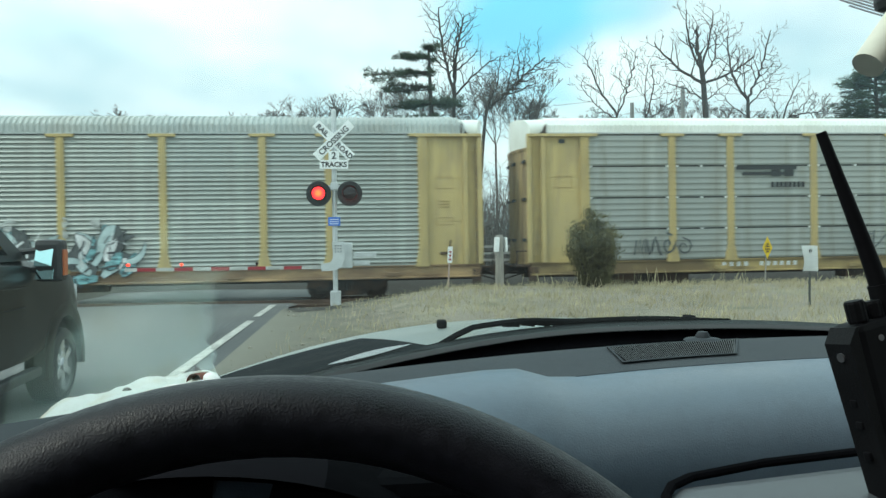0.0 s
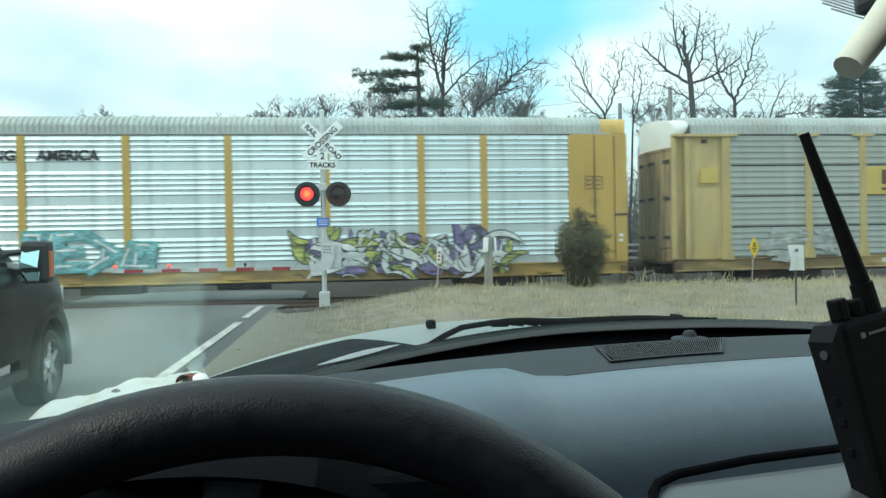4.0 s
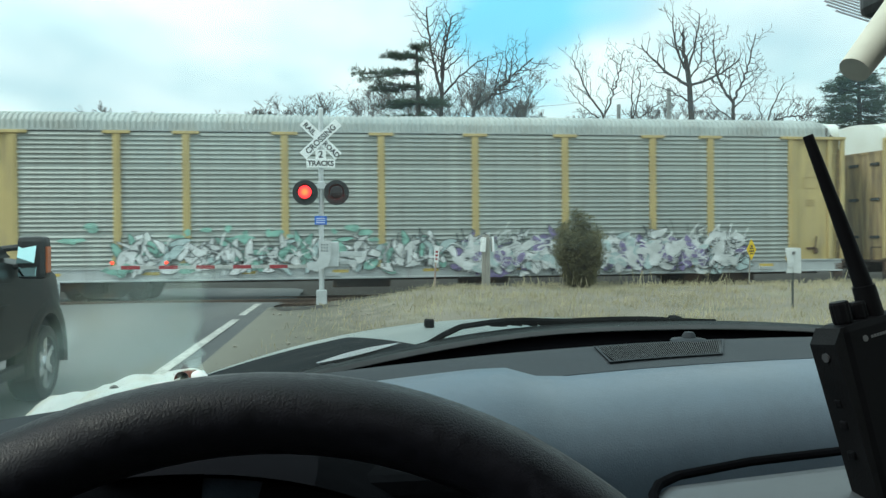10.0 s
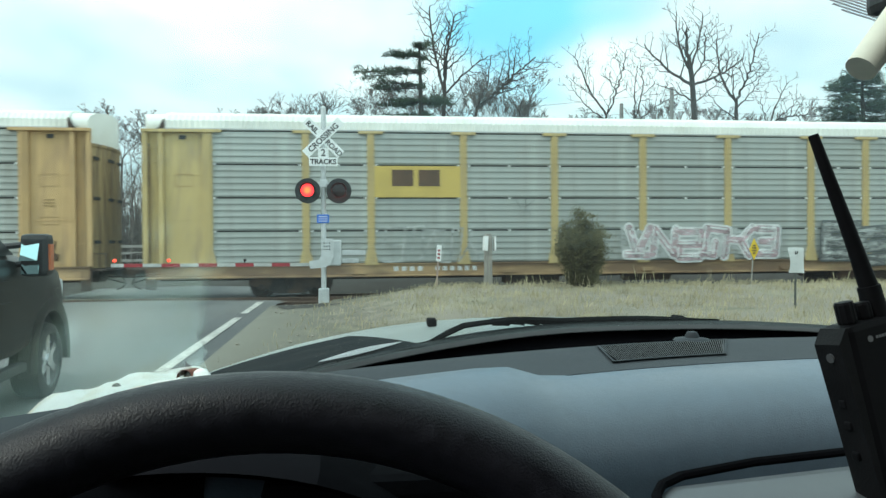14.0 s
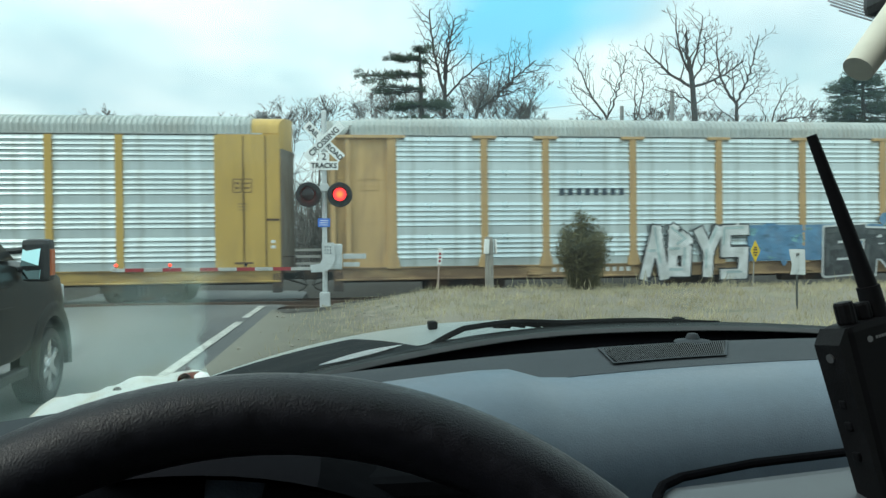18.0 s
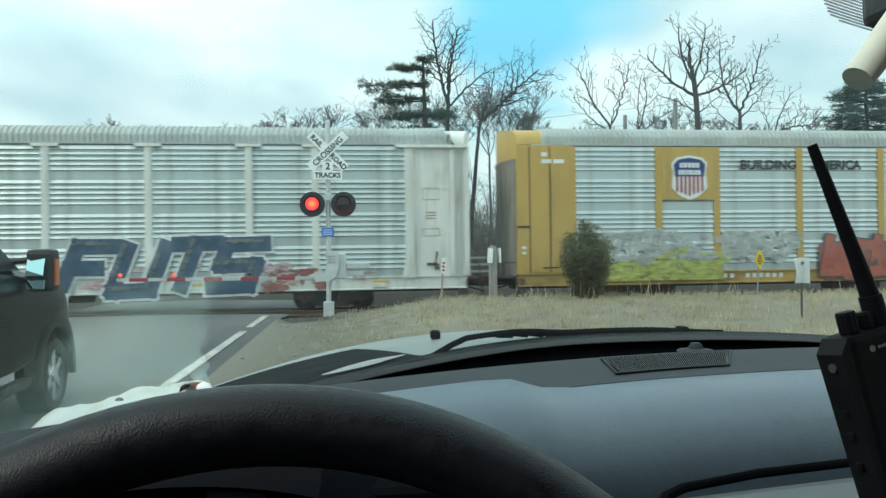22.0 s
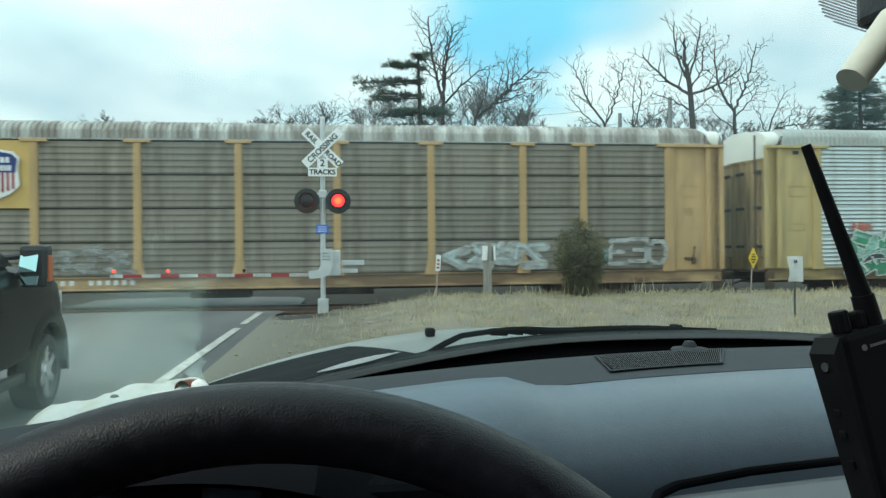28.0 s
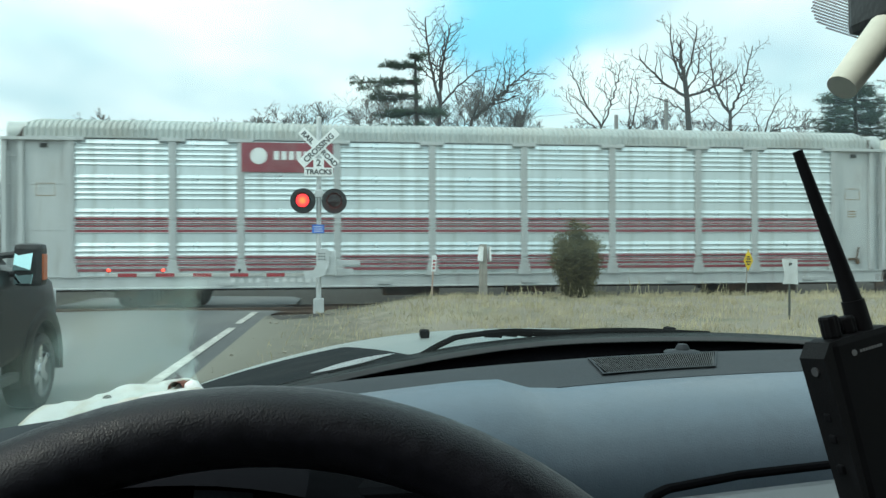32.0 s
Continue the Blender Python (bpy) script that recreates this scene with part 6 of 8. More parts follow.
# ---- crossing signal ----
def crossing_signal():
    g = thing("crossing_signal", pose(-0.60, 17.3, 0.0), "galvanised crossing signal mast with white crossbuck and red lamps", "crossing signal")
    bm = bmesh.new()
    rod(bm, (0, 0, -0.1), (0, 0, 4.5), 0.058, n=14)
    rod(bm, (0, 0, 4.5), (0, 0, 4.55), 0.065, 0.03, n=14)
    part("mast", bm, M["galv"], g, smooth=True)
    bm = bmesh.new()
    box(bm, -0.12, 0.12, -0.14, 0.12, -0.05, 0.33, 0.02)
    box(bm, -0.19, 0.19, -0.19, 0.19, -0.14, -0.04, 0.01)
    part("base_box", bm, M["galv"], g)
    for k, (text, ang) in enumerate((((("RAIL", -0.34, 0.165), ("ROAD", 0.34, 0.165)), -44), ((("CROSSING", 0.0, 0.185),), 44))):
        bm = bmesh.new()
        box(bm, -0.565, 0.565, -0.012, 0.0, -0.108, 0.108, 0.004)
        b = part("crossbuck_blade", bm, M["white"], g, "white blade with black lettering")
        b.matrix_local = pose(0, -0.075 - 0.018 * k, 3.81, 0, -ang, 0)
        for word, off, size in text:
            words(word, size, M["letter"], b, pose(off, -0.016, -0.01), bold=0.004)
    bm = bmesh.new()
    box(bm, -0.12, 0.12, -0.118, -0.108, 3.31, 3.56, 0.004)
    q = part("count_plate", bm, M["white"], g)
    words("2", 0.22, M["letter"], q, pose(0, -0.121, 3.45), bold=0.004)
    bm = bmesh.new()
    box(bm, -0.325, 0.325, -0.128, -0.114, 3.15, 3.35, 0.004)
    q = part("tracks_plate", bm, M["white"], g)
    words("TRACKS", 0.16, M["letter"], q, pose(0, -0.131, 3.245), bold=0.005)
    bm = bmesh.new()
    rod(bm, (-0.36, 0, 2.75), (0.36, 0, 2.75), 0.03, n=8)
    box(bm, -0.09, 0.09, -0.08, 0.08, 2.66, 2.84, 0.02)
    part("lamp_arm", bm, M["galv"], g)
    lenses = []
    for s in (-1, 1):
        bm = bmesh.new()
        revolve(bm, [(0.0, -0.06), (0.165, -0.06), (0.17, -0.075), (0.285, -0.075), (0.29, -0.07), (0.29, -0.06), (0.16, -0.04), (0.16, 0.1), (0.1, 0.14), (0.0, 0.14)], 28, "Y")
        lamp = part("lamp", bm, M["black"], g, "black round lamp target", True)
        lamp.location = (s * 0.355, -0.06, 2.58)
        bm = bmesh.new()
        a0, a1 = radians(-12), radians(192)
        loft(bm, [[((0.17 + e) * math.cos(a0 + (a1 - a0) * i / 16), y, (0.17 + e) * math.sin(a0 + (a1 - a0) * i / 16)) for i in range(17)] for y, e in ((-0.07, 0.0), (-0.33, 0.012), (-0.33, 0.018), (-0.07, 0.006))])
        part("hood", bm, M["black"], lamp)
        # a two-faced lens drum: one face glows, the other is dark
        bm = bmesh.new()
        revolve(bm, [(0.0, -0.016), (0.08, -0.013), (0.148, -0.001), (0.148, 0.0), (0.0, 0.0)], 24, "Y")
        lens = part("lens", bm, glowing_lens(), lamp, "glowing red lens", True)
        lens.location = (0, -0.235, 0)
        bm = bmesh.new()
        revolve(bm, [(0.0, 0.0005), (0.149, 0.0005), (0.149, 0.002), (0.08, 0.014), (0.0, 0.017)], 24, "Y")
        part("dark_lens_face", bm, M["red_lens"], lens, "unlit red lens", True)
        lenses.append(lens)
    bm = bmesh.new()
    box(bm, -0.15, 0.13, -0.085, -0.07, 1.84, 2.04, 0.01)
    q = part("blue_plate", bm, M["blue_sign"], g)
    bars2 = bmesh.new()
    for i in range(3):
        box(bars2, -0.11, 0.09, -0.089, -0.085, 1.88 + i * 0.05, 1.895 + i * 0.05)
    part("small_print_bars", bars2, M["white"], q)
    bm = bmesh.new()   # gate mechanism: case, cranked arm root, counter plate
    box(bm, 0.10, 0.40, -0.22, 0.18, 0.86, 1.45, 0.03)
    part("gate_machine", bm, M["galv"], g)
    bm = bmesh.new()
    prism(bm, [(-0.06, 1.48), (0.22, 1.48), (0.24, 1.10), (0.16, 0.90), (0.02, 0.82), (-0.30, 0.80), (-0.32, 0.97), (-0.10, 1.0), (-0.04, 1.12)], -0.30, -0.25)
    q = part("arm_root", bm, M["galv"], g)
    bm = bmesh.new()
    for dx in (0.02, 0.08, 0.14):
        for dz in (1.24, 1.31, 1.38):
            rod(bm, (dx, -0.31, dz), (dx, -0.30, dz), 0.016, n=8)
    part("bolts", bm, M["black"], q)
    bm = bmesh.new()
    box(bm, -4.62, -0.28, -0.285, -0.255, 0.855, 0.93, 0.006)
    arm = part("gate_arm", bm, mat("weathered_arm_sheet", (0.48, 0.48, 0.46), 0.6, var=0.15, scale=5, dirt=(0.3, 0.3, 0.28), dirt_amount=0.4, dirt_scale=6), g, "red and white striped gate arm")
    x = -0.75
    while x > -4.6:
        bm = bmesh.new()
        box(bm, x - 0.40, x, -0.289, -0.251, 0.853, 0.932)
        part("red_band", bm, M["red_stripe"], arm)
        x -= 0.80
    for lx in (-1.75, -3.4, -4.55):
        bm = bmesh.new()
        revolve(bm, [(0.0, -0.04), (0.026, -0.036), (0.034, 0.0), (0.034, 0.05), (0.0, 0.05)], 14, "Y")
        q = part("arm_lamp", bm, M["red_lit"] if lx != -1.75 else M["red_lens"], arm, "small red gate lamp", True)
        q.location = (lx, -0.27, 1.0)
        bm = bmesh.new()
        box(bm, -0.012, 0.012, -0.01, 0.02, -0.06, -0.03)
        part("lamp_clip", bm, M["black"], q)
    bm = bmesh.new()
    box(bm, 0.42, 0.95, -0.05, -0.01, 1.10, 1.22, 0.01)
    box(bm, 0.42, 0.8, -0.05, -0.01, 0.92, 1.02, 0.01)
    part("counterweight_arm", bm, M["galv"], g)
    return lenses


LENSES = crossing_signal()


# ---- posts and signs on the bank ----
def marker_post():
    g = thing("marker_post", pose(2.12, 18.08, ground_z(2.12, 18.08) - 0.05, 0, 3), "thin leaning marker post with a white plate", "marker post")
    bm = bmesh.new()
    rod(bm, (0, 0, 0), (0, 0, 0.95), 0.022, n=8)
    part("stake", bm, mat("pinkish_stake", (0.45, 0.33, 0.28), 0.8), g)
    bm = bmesh.new()
    box(bm, -0.05, 0.07, -0.03, -0.018, 0.72, 1.12, 0.01)
    q = part("plate", bm, M["white"], g)
    bm = bmesh.new()
    for i in range(3):
        box(bm, -0.02, 0.04, -0.034, -0.03, 0.78 + i * 0.09, 0.83 + i * 0.09)
    part("red_marks", bm, M["red_stripe"], q)


def wood_post():
    g = thing("sign_post", pose(3.42, 18.1, ground_z(3.42, 18.1) - 0.05), "weathered grey wooden post with two edge-on white plates", "post")
    bm = bmesh.new()
    loft(bm, [[(s * a, t * a, z) for s, t in ((-1, -1), (1, -1), (1, 1), (-1, 1))] for z, a in ((0, 0.095), (0.7, 0.088), (1.30, 0.085), (1.40, 0.07))], closed=True, caps=True)
    part("post", bm, M["wood_post"], g)
    for dx, lean in ((-0.13, 6), (0.19, -3)):
        bm = bmesh.new()
        box(bm, -0.045 if dx < 0 else -0.02, 0.045 if dx < 0 else 0.02, -0.15, 0.12, 0.98, 1.34, 0.008)
        q = part("plate", bm, M["white"], g)
        q.matrix_local = pose(dx, 0, 0, 0, lean * 0.5)


def white_sign():
    g = thing("small_white_sign", pose(8.38, 13.03, ground_z(8.38, 13.03) - 0.05), "small bent white sign on a thin metal post", "sign")
    bm = bmesh.new()
    rod(bm, (0, 0, -0.1), (0, 0, 0.85), 0.014, n=8)
    box(bm, -0.02, 0.02, -0.006, 0.006, -0.1, 1.15)
    part("post", bm, mat("dark_sign_post", (0.07, 0.075, 0.07), 0.7), g, "dark steel post")
    bm = bmesh.new()
    rows_ = []
    for j in range(6):
        z = 0.71 + 0.48 * j / 5
        w = 0.158
        rows_.append([(-w + 0.02 * math.sin(j), -0.03 - 0.03 * math.sin(j / 5 * 3.1), z), (0, -0.02 - 0.02 * math.sin(j / 5 * 3.1), z + 0.006), (w - 0.012 * j / 5, -0.03, z - 0.004)])
    loft(bm, rows_)
    bmesh.ops.solidify(bm, geom=bm.faces, thickness=0.006)
    q = part("sign_plate", bm, M["white"], g)
    bm = bmesh.new()
    box(bm, -0.035, -0.015, -0.05, -0.045, 1.06, 1.12)
    box(bm, 0.0, 0.02, -0.05, -0.045, 1.07, 1.12)
    part("mark_bars", bm, M["letter"], q)


def diamond_sign():
    z = ground_z(11.1, 19.2)
    g = thing("yellow_diamond_sign", pose(11.1, 19.2, z), "narrow yellow diamond marker on a thin post", "sign")
    bm = bmesh.new()
    rod(bm, (-0.09, 0, 0), (0, 0, 1.44 - z), 0.02, n=8)
    part("post", bm, M["wood_post"], g)
    bm = bmesh.new()
    c0 = 1.18 - z
    prism(bm, [(-0.145, c0), (0, c0 - 0.30), (0.145, c0), (0, c0 + 0.30)], -0.04, -0.028)
    q = part("plate", bm, M["yellow_sign"], g)
    for dz, w in ((0.10, 0.035), (0.035, 0.06), (-0.04, 0.07), (-0.11, 0.04)):
        bm = bmesh.new()
        box(bm, -w, w, -0.045, -0.04, c0 + dz - 0.018, c0 + dz + 0.018)
        part("mark_bar", bm, M["letter"], q)


marker_post()
wood_post()
white_sign()
diamond_sign()


# ---- trees, shrubs, grass ----
def grow(segs, rng, p, d, length, r, depth, spread, wig, up):
    """Adds the crooked pieces of one branch, then its twigs."""
    n = 5 if depth > 1 else 3
    q = Vector(p)
    d = Vector(d).normalized()
    for i in range(n):
        r1 = r * (0.90 if depth else 0.75)
        d = (d + Vector((rng.gauss(0, wig), rng.gauss(0, wig), rng.gauss(0, wig * 0.8) + up))).normalized()
        e = q + d * (length / n) * rng.uniform(0.7, 1.3)
        segs.append((q.copy(), e.copy(), r, r1))
        q, r = e, r1
        if depth and i >= 1 and rng.random() < 0.72:
            side = Vector((rng.gauss(0, 1), rng.gauss(0, 1), rng.gauss(0, 0.7))).normalized()
            cd = (d * 0.7 + side * spread * rng.uniform(0.8, 1.4)).normalized()
            grow(segs, rng, q, cd, length * rng.uniform(0.35, 0.62), r * rng.uniform(0.45, 0.7), depth - 1, spread, wig, up)
    if depth:
        for _ in range(2):
            side = Vector((rng.gauss(0, 1), rng.gauss(0, 1), rng.gauss(0, 0.4))).normalized()
            grow(segs, rng, q, (d + side * spread * 0.7).normalized(), length * rng.uniform(0.4, 0.65), r * 0.75, depth - 1, spread, wig, up)


def skin(segs, sides=4):
    """Turns branch pieces into one mesh of tapered bars."""
    vs, fs = [], []
    ring = [(math.cos(2 * math.pi * i / sides), math.sin(2 * math.pi * i / sides)) for i in range(sides)]
    for a, b, r0, r1 in segs:
        d = (b - a).normalized()
        u = d.orthogonal().normalized()
        v = d.cross(u)
        k = len(vs)
        for c, s in ring:
            vs.append(a + (u * c + v * s) * r0)
        for c, s in ring:
            vs.append(b + (u * c + v * s) * r1)
        for i in range(sides):
            j = (i + 1) % sides
            fs.append((k + i, k + j, k + sides + j, k + sides + i))
    me = bpy.data.meshes.new("branches")
    me.from_pydata([tuple(v) for v in vs], [], fs)
    return me


def bare_tree(x, y, h, seed, label, lean=(0, 0), trunk=0.22, spread=0.75, wig=0.16, depth=4, material="bark", fork=3, bole=0.28):
    rng = random.Random(seed)
    g = thing("bare_tree", pose(x, y, 0), label, "tree", "bare trees behind the track")
    top = Vector((lean[0], lean[1], h * bole))
    tseg = []
    q = Vector((0, 0, -0.2))
    r = trunk
    for i in range(5):
        e = Vector((top.x * (i + 1) / 5 + rng.gauss(0, 0.05), top.y * (i + 1) / 5, h * bole * (i + 1) / 5))
        tseg.append((q, e, r, r * 0.92))
        q, r = e, r * 0.92
    segs = []
    for f in range(fork):
        a = 2 * math.pi * (f + rng.uniform(-0.2, 0.2)) / fork + 0.4
        d = Vector((math.cos(a) * spread * 1.1 + lean[0] * 0.2, math.sin(a) * spread * 0.8, rng.uniform(0.55, 1.2)))
        if f == 0:
            d = Vector((rng.uniform(-0.2, 0.2) + lean[0] * 0.2, 0.0, 1.0))
        grow(segs, rng, q, d, h * (1 - bole) * rng.uniform(0.7, 1.0), r * rng.uniform(0.5, 0.72), depth, spread, wig, 0.12)
    zmax = max(s[1].z for s in segs)
    k = (h - h * bole) / max(0.1, zmax - h * bole)
    for i, (a, b, r0, r1) in enumerate(segs):
        a, b = a.copy(), b.copy()
        a.z, b.z = h * bole + (a.z - h * bole) * k, h * bole + (b.z - h * bole) * k
        segs[i] = (a, b, max(r0, 0.016), max(r1, 0.011))
    link("trunk", skin(tseg, 8), M[material], g)
    link("crown", skin(segs, 4), M[material], g)
    return g


def at(px_side, dist):
    """A place behind the track: sideways slope and distance from the car, to x and y."""
    a = math.atan(px_side) + radians(7.41)
    d = dist / math.cos(math.atan(px_side))
    return d * math.sin(a), d * math.cos(a)


def limb(segs, rng, p, a0, a1, length, r, depth, deep=0.0):
    """A crooked limb that bends from one lean off the vertical to another, with side limbs and twigs."""
    n = max(3, int(length / 0.29))
    q = Vector(p)
    out = []
    kink = rng.uniform(-16, 16)
    for i in range(n):
        t = i / n
        kink = -kink * rng.uniform(0.5, 1.1) + rng.gauss(0, 9)
        a = radians(a0 + (a1 - a0) * t + kink)
        d = Vector((math.sin(a), deep + rng.gauss(0, 0.12), math.cos(a))).normalized()
        e = q + d * (length / n)
        r1 = r * (1 - 0.62 * (i + 1) / n) if i < n - 1 else r * 0.3
        r0 = r * (1 - 0.62 * i / n)
        segs.append((q.copy(), e.copy(), max(r0, 0.012), max(r1, 0.009)))
        q = e
        out.append((q.copy(), a0 + (a1 - a0) * t, r1, t))
    if depth:
        side = rng.choice((-1, 1))
        for q, a, rr, t in out[max(1, n // 5):]:
            if rng.random() < 0.92:
                side = -side if rng.random() < 0.8 else side
                turn = a + side * rng.uniform(28, 62)
                limb(segs, rng, q, turn, turn * 0.55 + rng.uniform(-12, 12), length * rng.uniform(0.20, 0.42) * (1.15 - 0.4 * t), max(rr * 0.55, 0.012), depth - 1, rng.gauss(0, 0.35))


def oak(side, dist, seed, label, trunk, fork, lean, limbs):
    """limbs: height of the fork, lean off the vertical at the start and the end, length, thickness."""
    rng = random.Random(seed)
    x, y = at(side, dist)
    g = thing("bare_tree", pose(x, y, 0), label, "tree", "bare trees behind the track")
    tseg, q = [], Vector((-lean * 0.8, 0, -0.2))
    pts = []
    for i in range(12):
        e = Vector((lean * ((i + 1) / 12) ** 1.5 - lean * 0.8 * (1 - (i + 1) / 12) + rng.gauss(0, 0.03), 0, fork * (i + 1) / 12))
        tseg.append((q, e, trunk * (0.72 - 0.026 * i), trunk * (0.72 - 0.026 * (i + 1))))
        q = e
        pts.append(e)
    link("trunk", skin(tseg, 8), M["bark"], g)
    segs = []
    for z, a0, a1, length, r in limbs:
        p = min(pts, key=lambda v: abs(v.z - z))
        limb(segs, rng, (p.x, p.y, min(z, fork)), a0, a1, length, r * 0.62, 3, rng.gauss(0, 0.15))
    link("crown", skin(segs, 4), M["bark"], g)


OAK = "leafless oak with dark crooked branches behind the track"
oak(-0.005, 46, 5, OAK, 0.27, 10.9, 0.2, [(10.6, -16, -4, 5.4, 0.21), (10.9, 4, 18, 4.9, 0.22), (10.5, 42, 66, 3.6, 0.15), (10.9, -2, 10, 4.4, 0.15), (9.6, -38, -12, 2.6, 0.07), (9.2, 48, 20, 2.2, 0.06)])
oak(0.032, 45, 8, OAK, 0.22, 9.6, 0.5, [(9.5, 46, 50, 6.0, 0.20), (9.2, 20, 4, 3.8, 0.12), (8.8, -30, -6, 3.0, 0.07), (9.5, 62, 78, 3.6, 0.07)])
oak(0.085, 50, 9, OAK, 0.13, 8.4, 0.3, [(8.2, -20, -6, 3.6, 0.07), (8.4, 14, 5, 4.2, 0.08), (8.0, 40, 18, 3.2, 0.06), (7.6, -46, -20, 2.6, 0.05)])
oak(0.222, 45, 12, OAK, 0.18, 9.0, -0.2, [(9.0, -36, -12, 4.4, 0.12), (9.0, 24, 4, 4.6, 0.11), (8.8, -62, -20, 3.3, 0.08), (8.6, 6, 14, 3.4, 0.07)])
oak(0.252, 45, 13, OAK, 0.13, 8.8, 0.2, [(8.8, 26, -16, 3.6, 0.09), (8.6, 50, 66, 3.8, 0.08), (8.8, -8, 10, 3.4, 0.07)])
oak(0.342, 44, 21, OAK, 0.36, 11.6, -0.5, [(11.6, -12, 2, 2.6, 0.24), (11.5, -30, 4, 3.6, 0.13), (11.6, 26, 2, 3.6, 0.13), (10.6, -66, -30, 3.9, 0.17), (10.6, 74, 50, 3.9, 0.17), (11.0, 48, -14, 3.6, 0.11), (9.6, -56, -74, 2.6, 0.09), (9.4, 44, 60, 2.3, 0.08)])
oak(0.397, 45, 25, OAK, 0.24, 9.8, -0.2, [(9.8, -34, 12, 4.6, 0.14), (9.7, 34, 8, 4.8, 0.13), (9.4, 52, 30, 2.9, 0.09), (9.6, -6, 6, 2.8, 0.08), (8.8, -60, -30, 2.6, 0.07)])
oak(0.43, 47, 27, OAK, 0.17, 9.0, 0.5, [(8.9, 78, 84, 4.8, 0.11), (8.9, 18, 30, 2.9, 0.09), (8.6, -30, 4, 2.4, 0.07), (8.8, 60, 30, 2.6, 0.07)])
oak(-0.092, 52, 31, OAK, 0.11, 8.6, -0.3, [(8.5, -34, -18, 4.0, 0.06), (8.6, -8, 4, 4.6, 0.06), (8.4, 24, 8, 3.8, 0.06), (8.0, -52, -36, 3.0, 0.05)])
for n in range(24):
    rng = random.Random(300 + n)
    side = (-0.27, -0.24, -0.21, -0.18, -0.47, -0.44, -0.41, -0.38, -0.36, -0.53, 0.16, 0.52, -0.075, -0.055, 0.02, 0.055, 0.08, 0.105, 0.13, 0.29, 0.37, 0.45, -0.11, 0.19)[n]
    h = (14.0, 15.2, 15.6, 14.6, 13.5, 14, 13, 13.5, 12.6, 12.2, 13.0, 13.0, 16.8, 16.4, 15.4, 16.6, 16.4, 15.4, 14.6, 14.4, 14.0, 14.0, 16.4, 14.2)[n]
    x, y = at(side, 68 + rng.uniform(-4, 6))
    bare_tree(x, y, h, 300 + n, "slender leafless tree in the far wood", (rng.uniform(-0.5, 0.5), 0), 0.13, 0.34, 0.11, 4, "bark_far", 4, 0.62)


def thicket():
    """The leafless scrub and saplings that fill the wood's edge."""
    rng = random.Random(77)
    segs = []
    for _ in range(5200):
        x, y = rng.uniform(-70, 80), 43 + 30 * rng.random() ** 1.4
        h = rng.uniform(2.0, 6.5)
        q = Vector((x, y, -0.1))
        d = Vector((rng.gauss(0, 0.12), rng.gauss(0, 0.12), 1))
        r = rng.uniform(0.035, 0.10)
        for i in range(4):
            e = q + d * (h / 4)
            segs.append((q, e, r, r * 0.75))
            for _k in range(3):
                s = e + Vector((rng.gauss(0, 0.7), rng.gauss(0, 0.4), rng.uniform(0.2, 1.2)))
                segs.append((e, s, r * 0.5, 0.012))
            q, r = e, r * 0.75
            d = (d + Vector((rng.gauss(0, 0.12), rng.gauss(0, 0.1), 0))).normalized()
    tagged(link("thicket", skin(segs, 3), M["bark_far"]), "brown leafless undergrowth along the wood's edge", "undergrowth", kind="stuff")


thicket()


def needle_clumps(name, centres, rng, size, count, material, parent):
    """Tufts of crossed needle blades round each centre."""
    vs, fs = [], []
    for c, s in centres:
        for _ in range(count):
            d = Vector((rng.gauss(0, 1), rng.gauss(0, 1), rng.gauss(0.6, 0.7))).normalized()
            b = c + Vector((rng.gauss(0, 0.3), rng.gauss(0, 0.3), rng.gauss(0, 0.13))) * s
            u = d.orthogonal().normalized() * size * 0.11
            k = len(vs)
            vs += [tuple(b - u), tuple(b + u), tuple(b + d * size * rng.uniform(0.6, 1.2))]
            fs.append((k, k + 1, k + 2))
    me = bpy.data.meshes.new(name)
    me.from_pydata(vs, [], fs)
    return link(name, me, material, parent)


def pine(x, y, h, seed, layers, label, loose=0.11, boughs=4):
    """A pine whose boughs lie in layers: height, reach to one side and the other."""
    rng = random.Random(seed)
    g = thing("pine_tree", pose(x, y, 0), label, "tree", "pines behind the track")
    segs = [(Vector((0, 0, -0.2)), Vector((0.05, 0, h * 0.5)), 0.24, 0.19), (Vector((0.05, 0, h * 0.5)), Vector((-0.15, 0, h)), 0.19, 0.06)]
    link("trunk", skin(segs, 8), M["bark"], g)
    limbs, tufts = [], []
    for z, left, right in layers:
        for s, full in ((-1, left), (1, right)):
            for k in range(boughs if full > 0.5 else 1):
                ln = full * rng.uniform(0.6, 1.05)
                p0 = Vector((-0.1, 0, z + rng.uniform(-loose, loose)))
                p1 = p0 + Vector((s * ln, rng.uniform(-0.4, 0.4) * ln, -0.05 * ln + rng.uniform(-1.1, 1.1) * loose))
                limbs.append((p0, p1, 0.05, 0.02))
                for q in range(7):
                    t = 0.25 + 0.78 * q / 6
                    if rng.random() < 0.85:
                        tufts.append((p0.lerp(p1, t) + Vector((rng.gauss(0, 0.15), rng.gauss(0, 0.3), rng.uniform(-0.10, 0.16))), rng.uniform(0.3, 0.6)))
    link("limbs", skin(limbs, 5), M["bark"], g)
    needle_clumps("needles", tufts, rng, 0.29, 36, M["needle"], g)


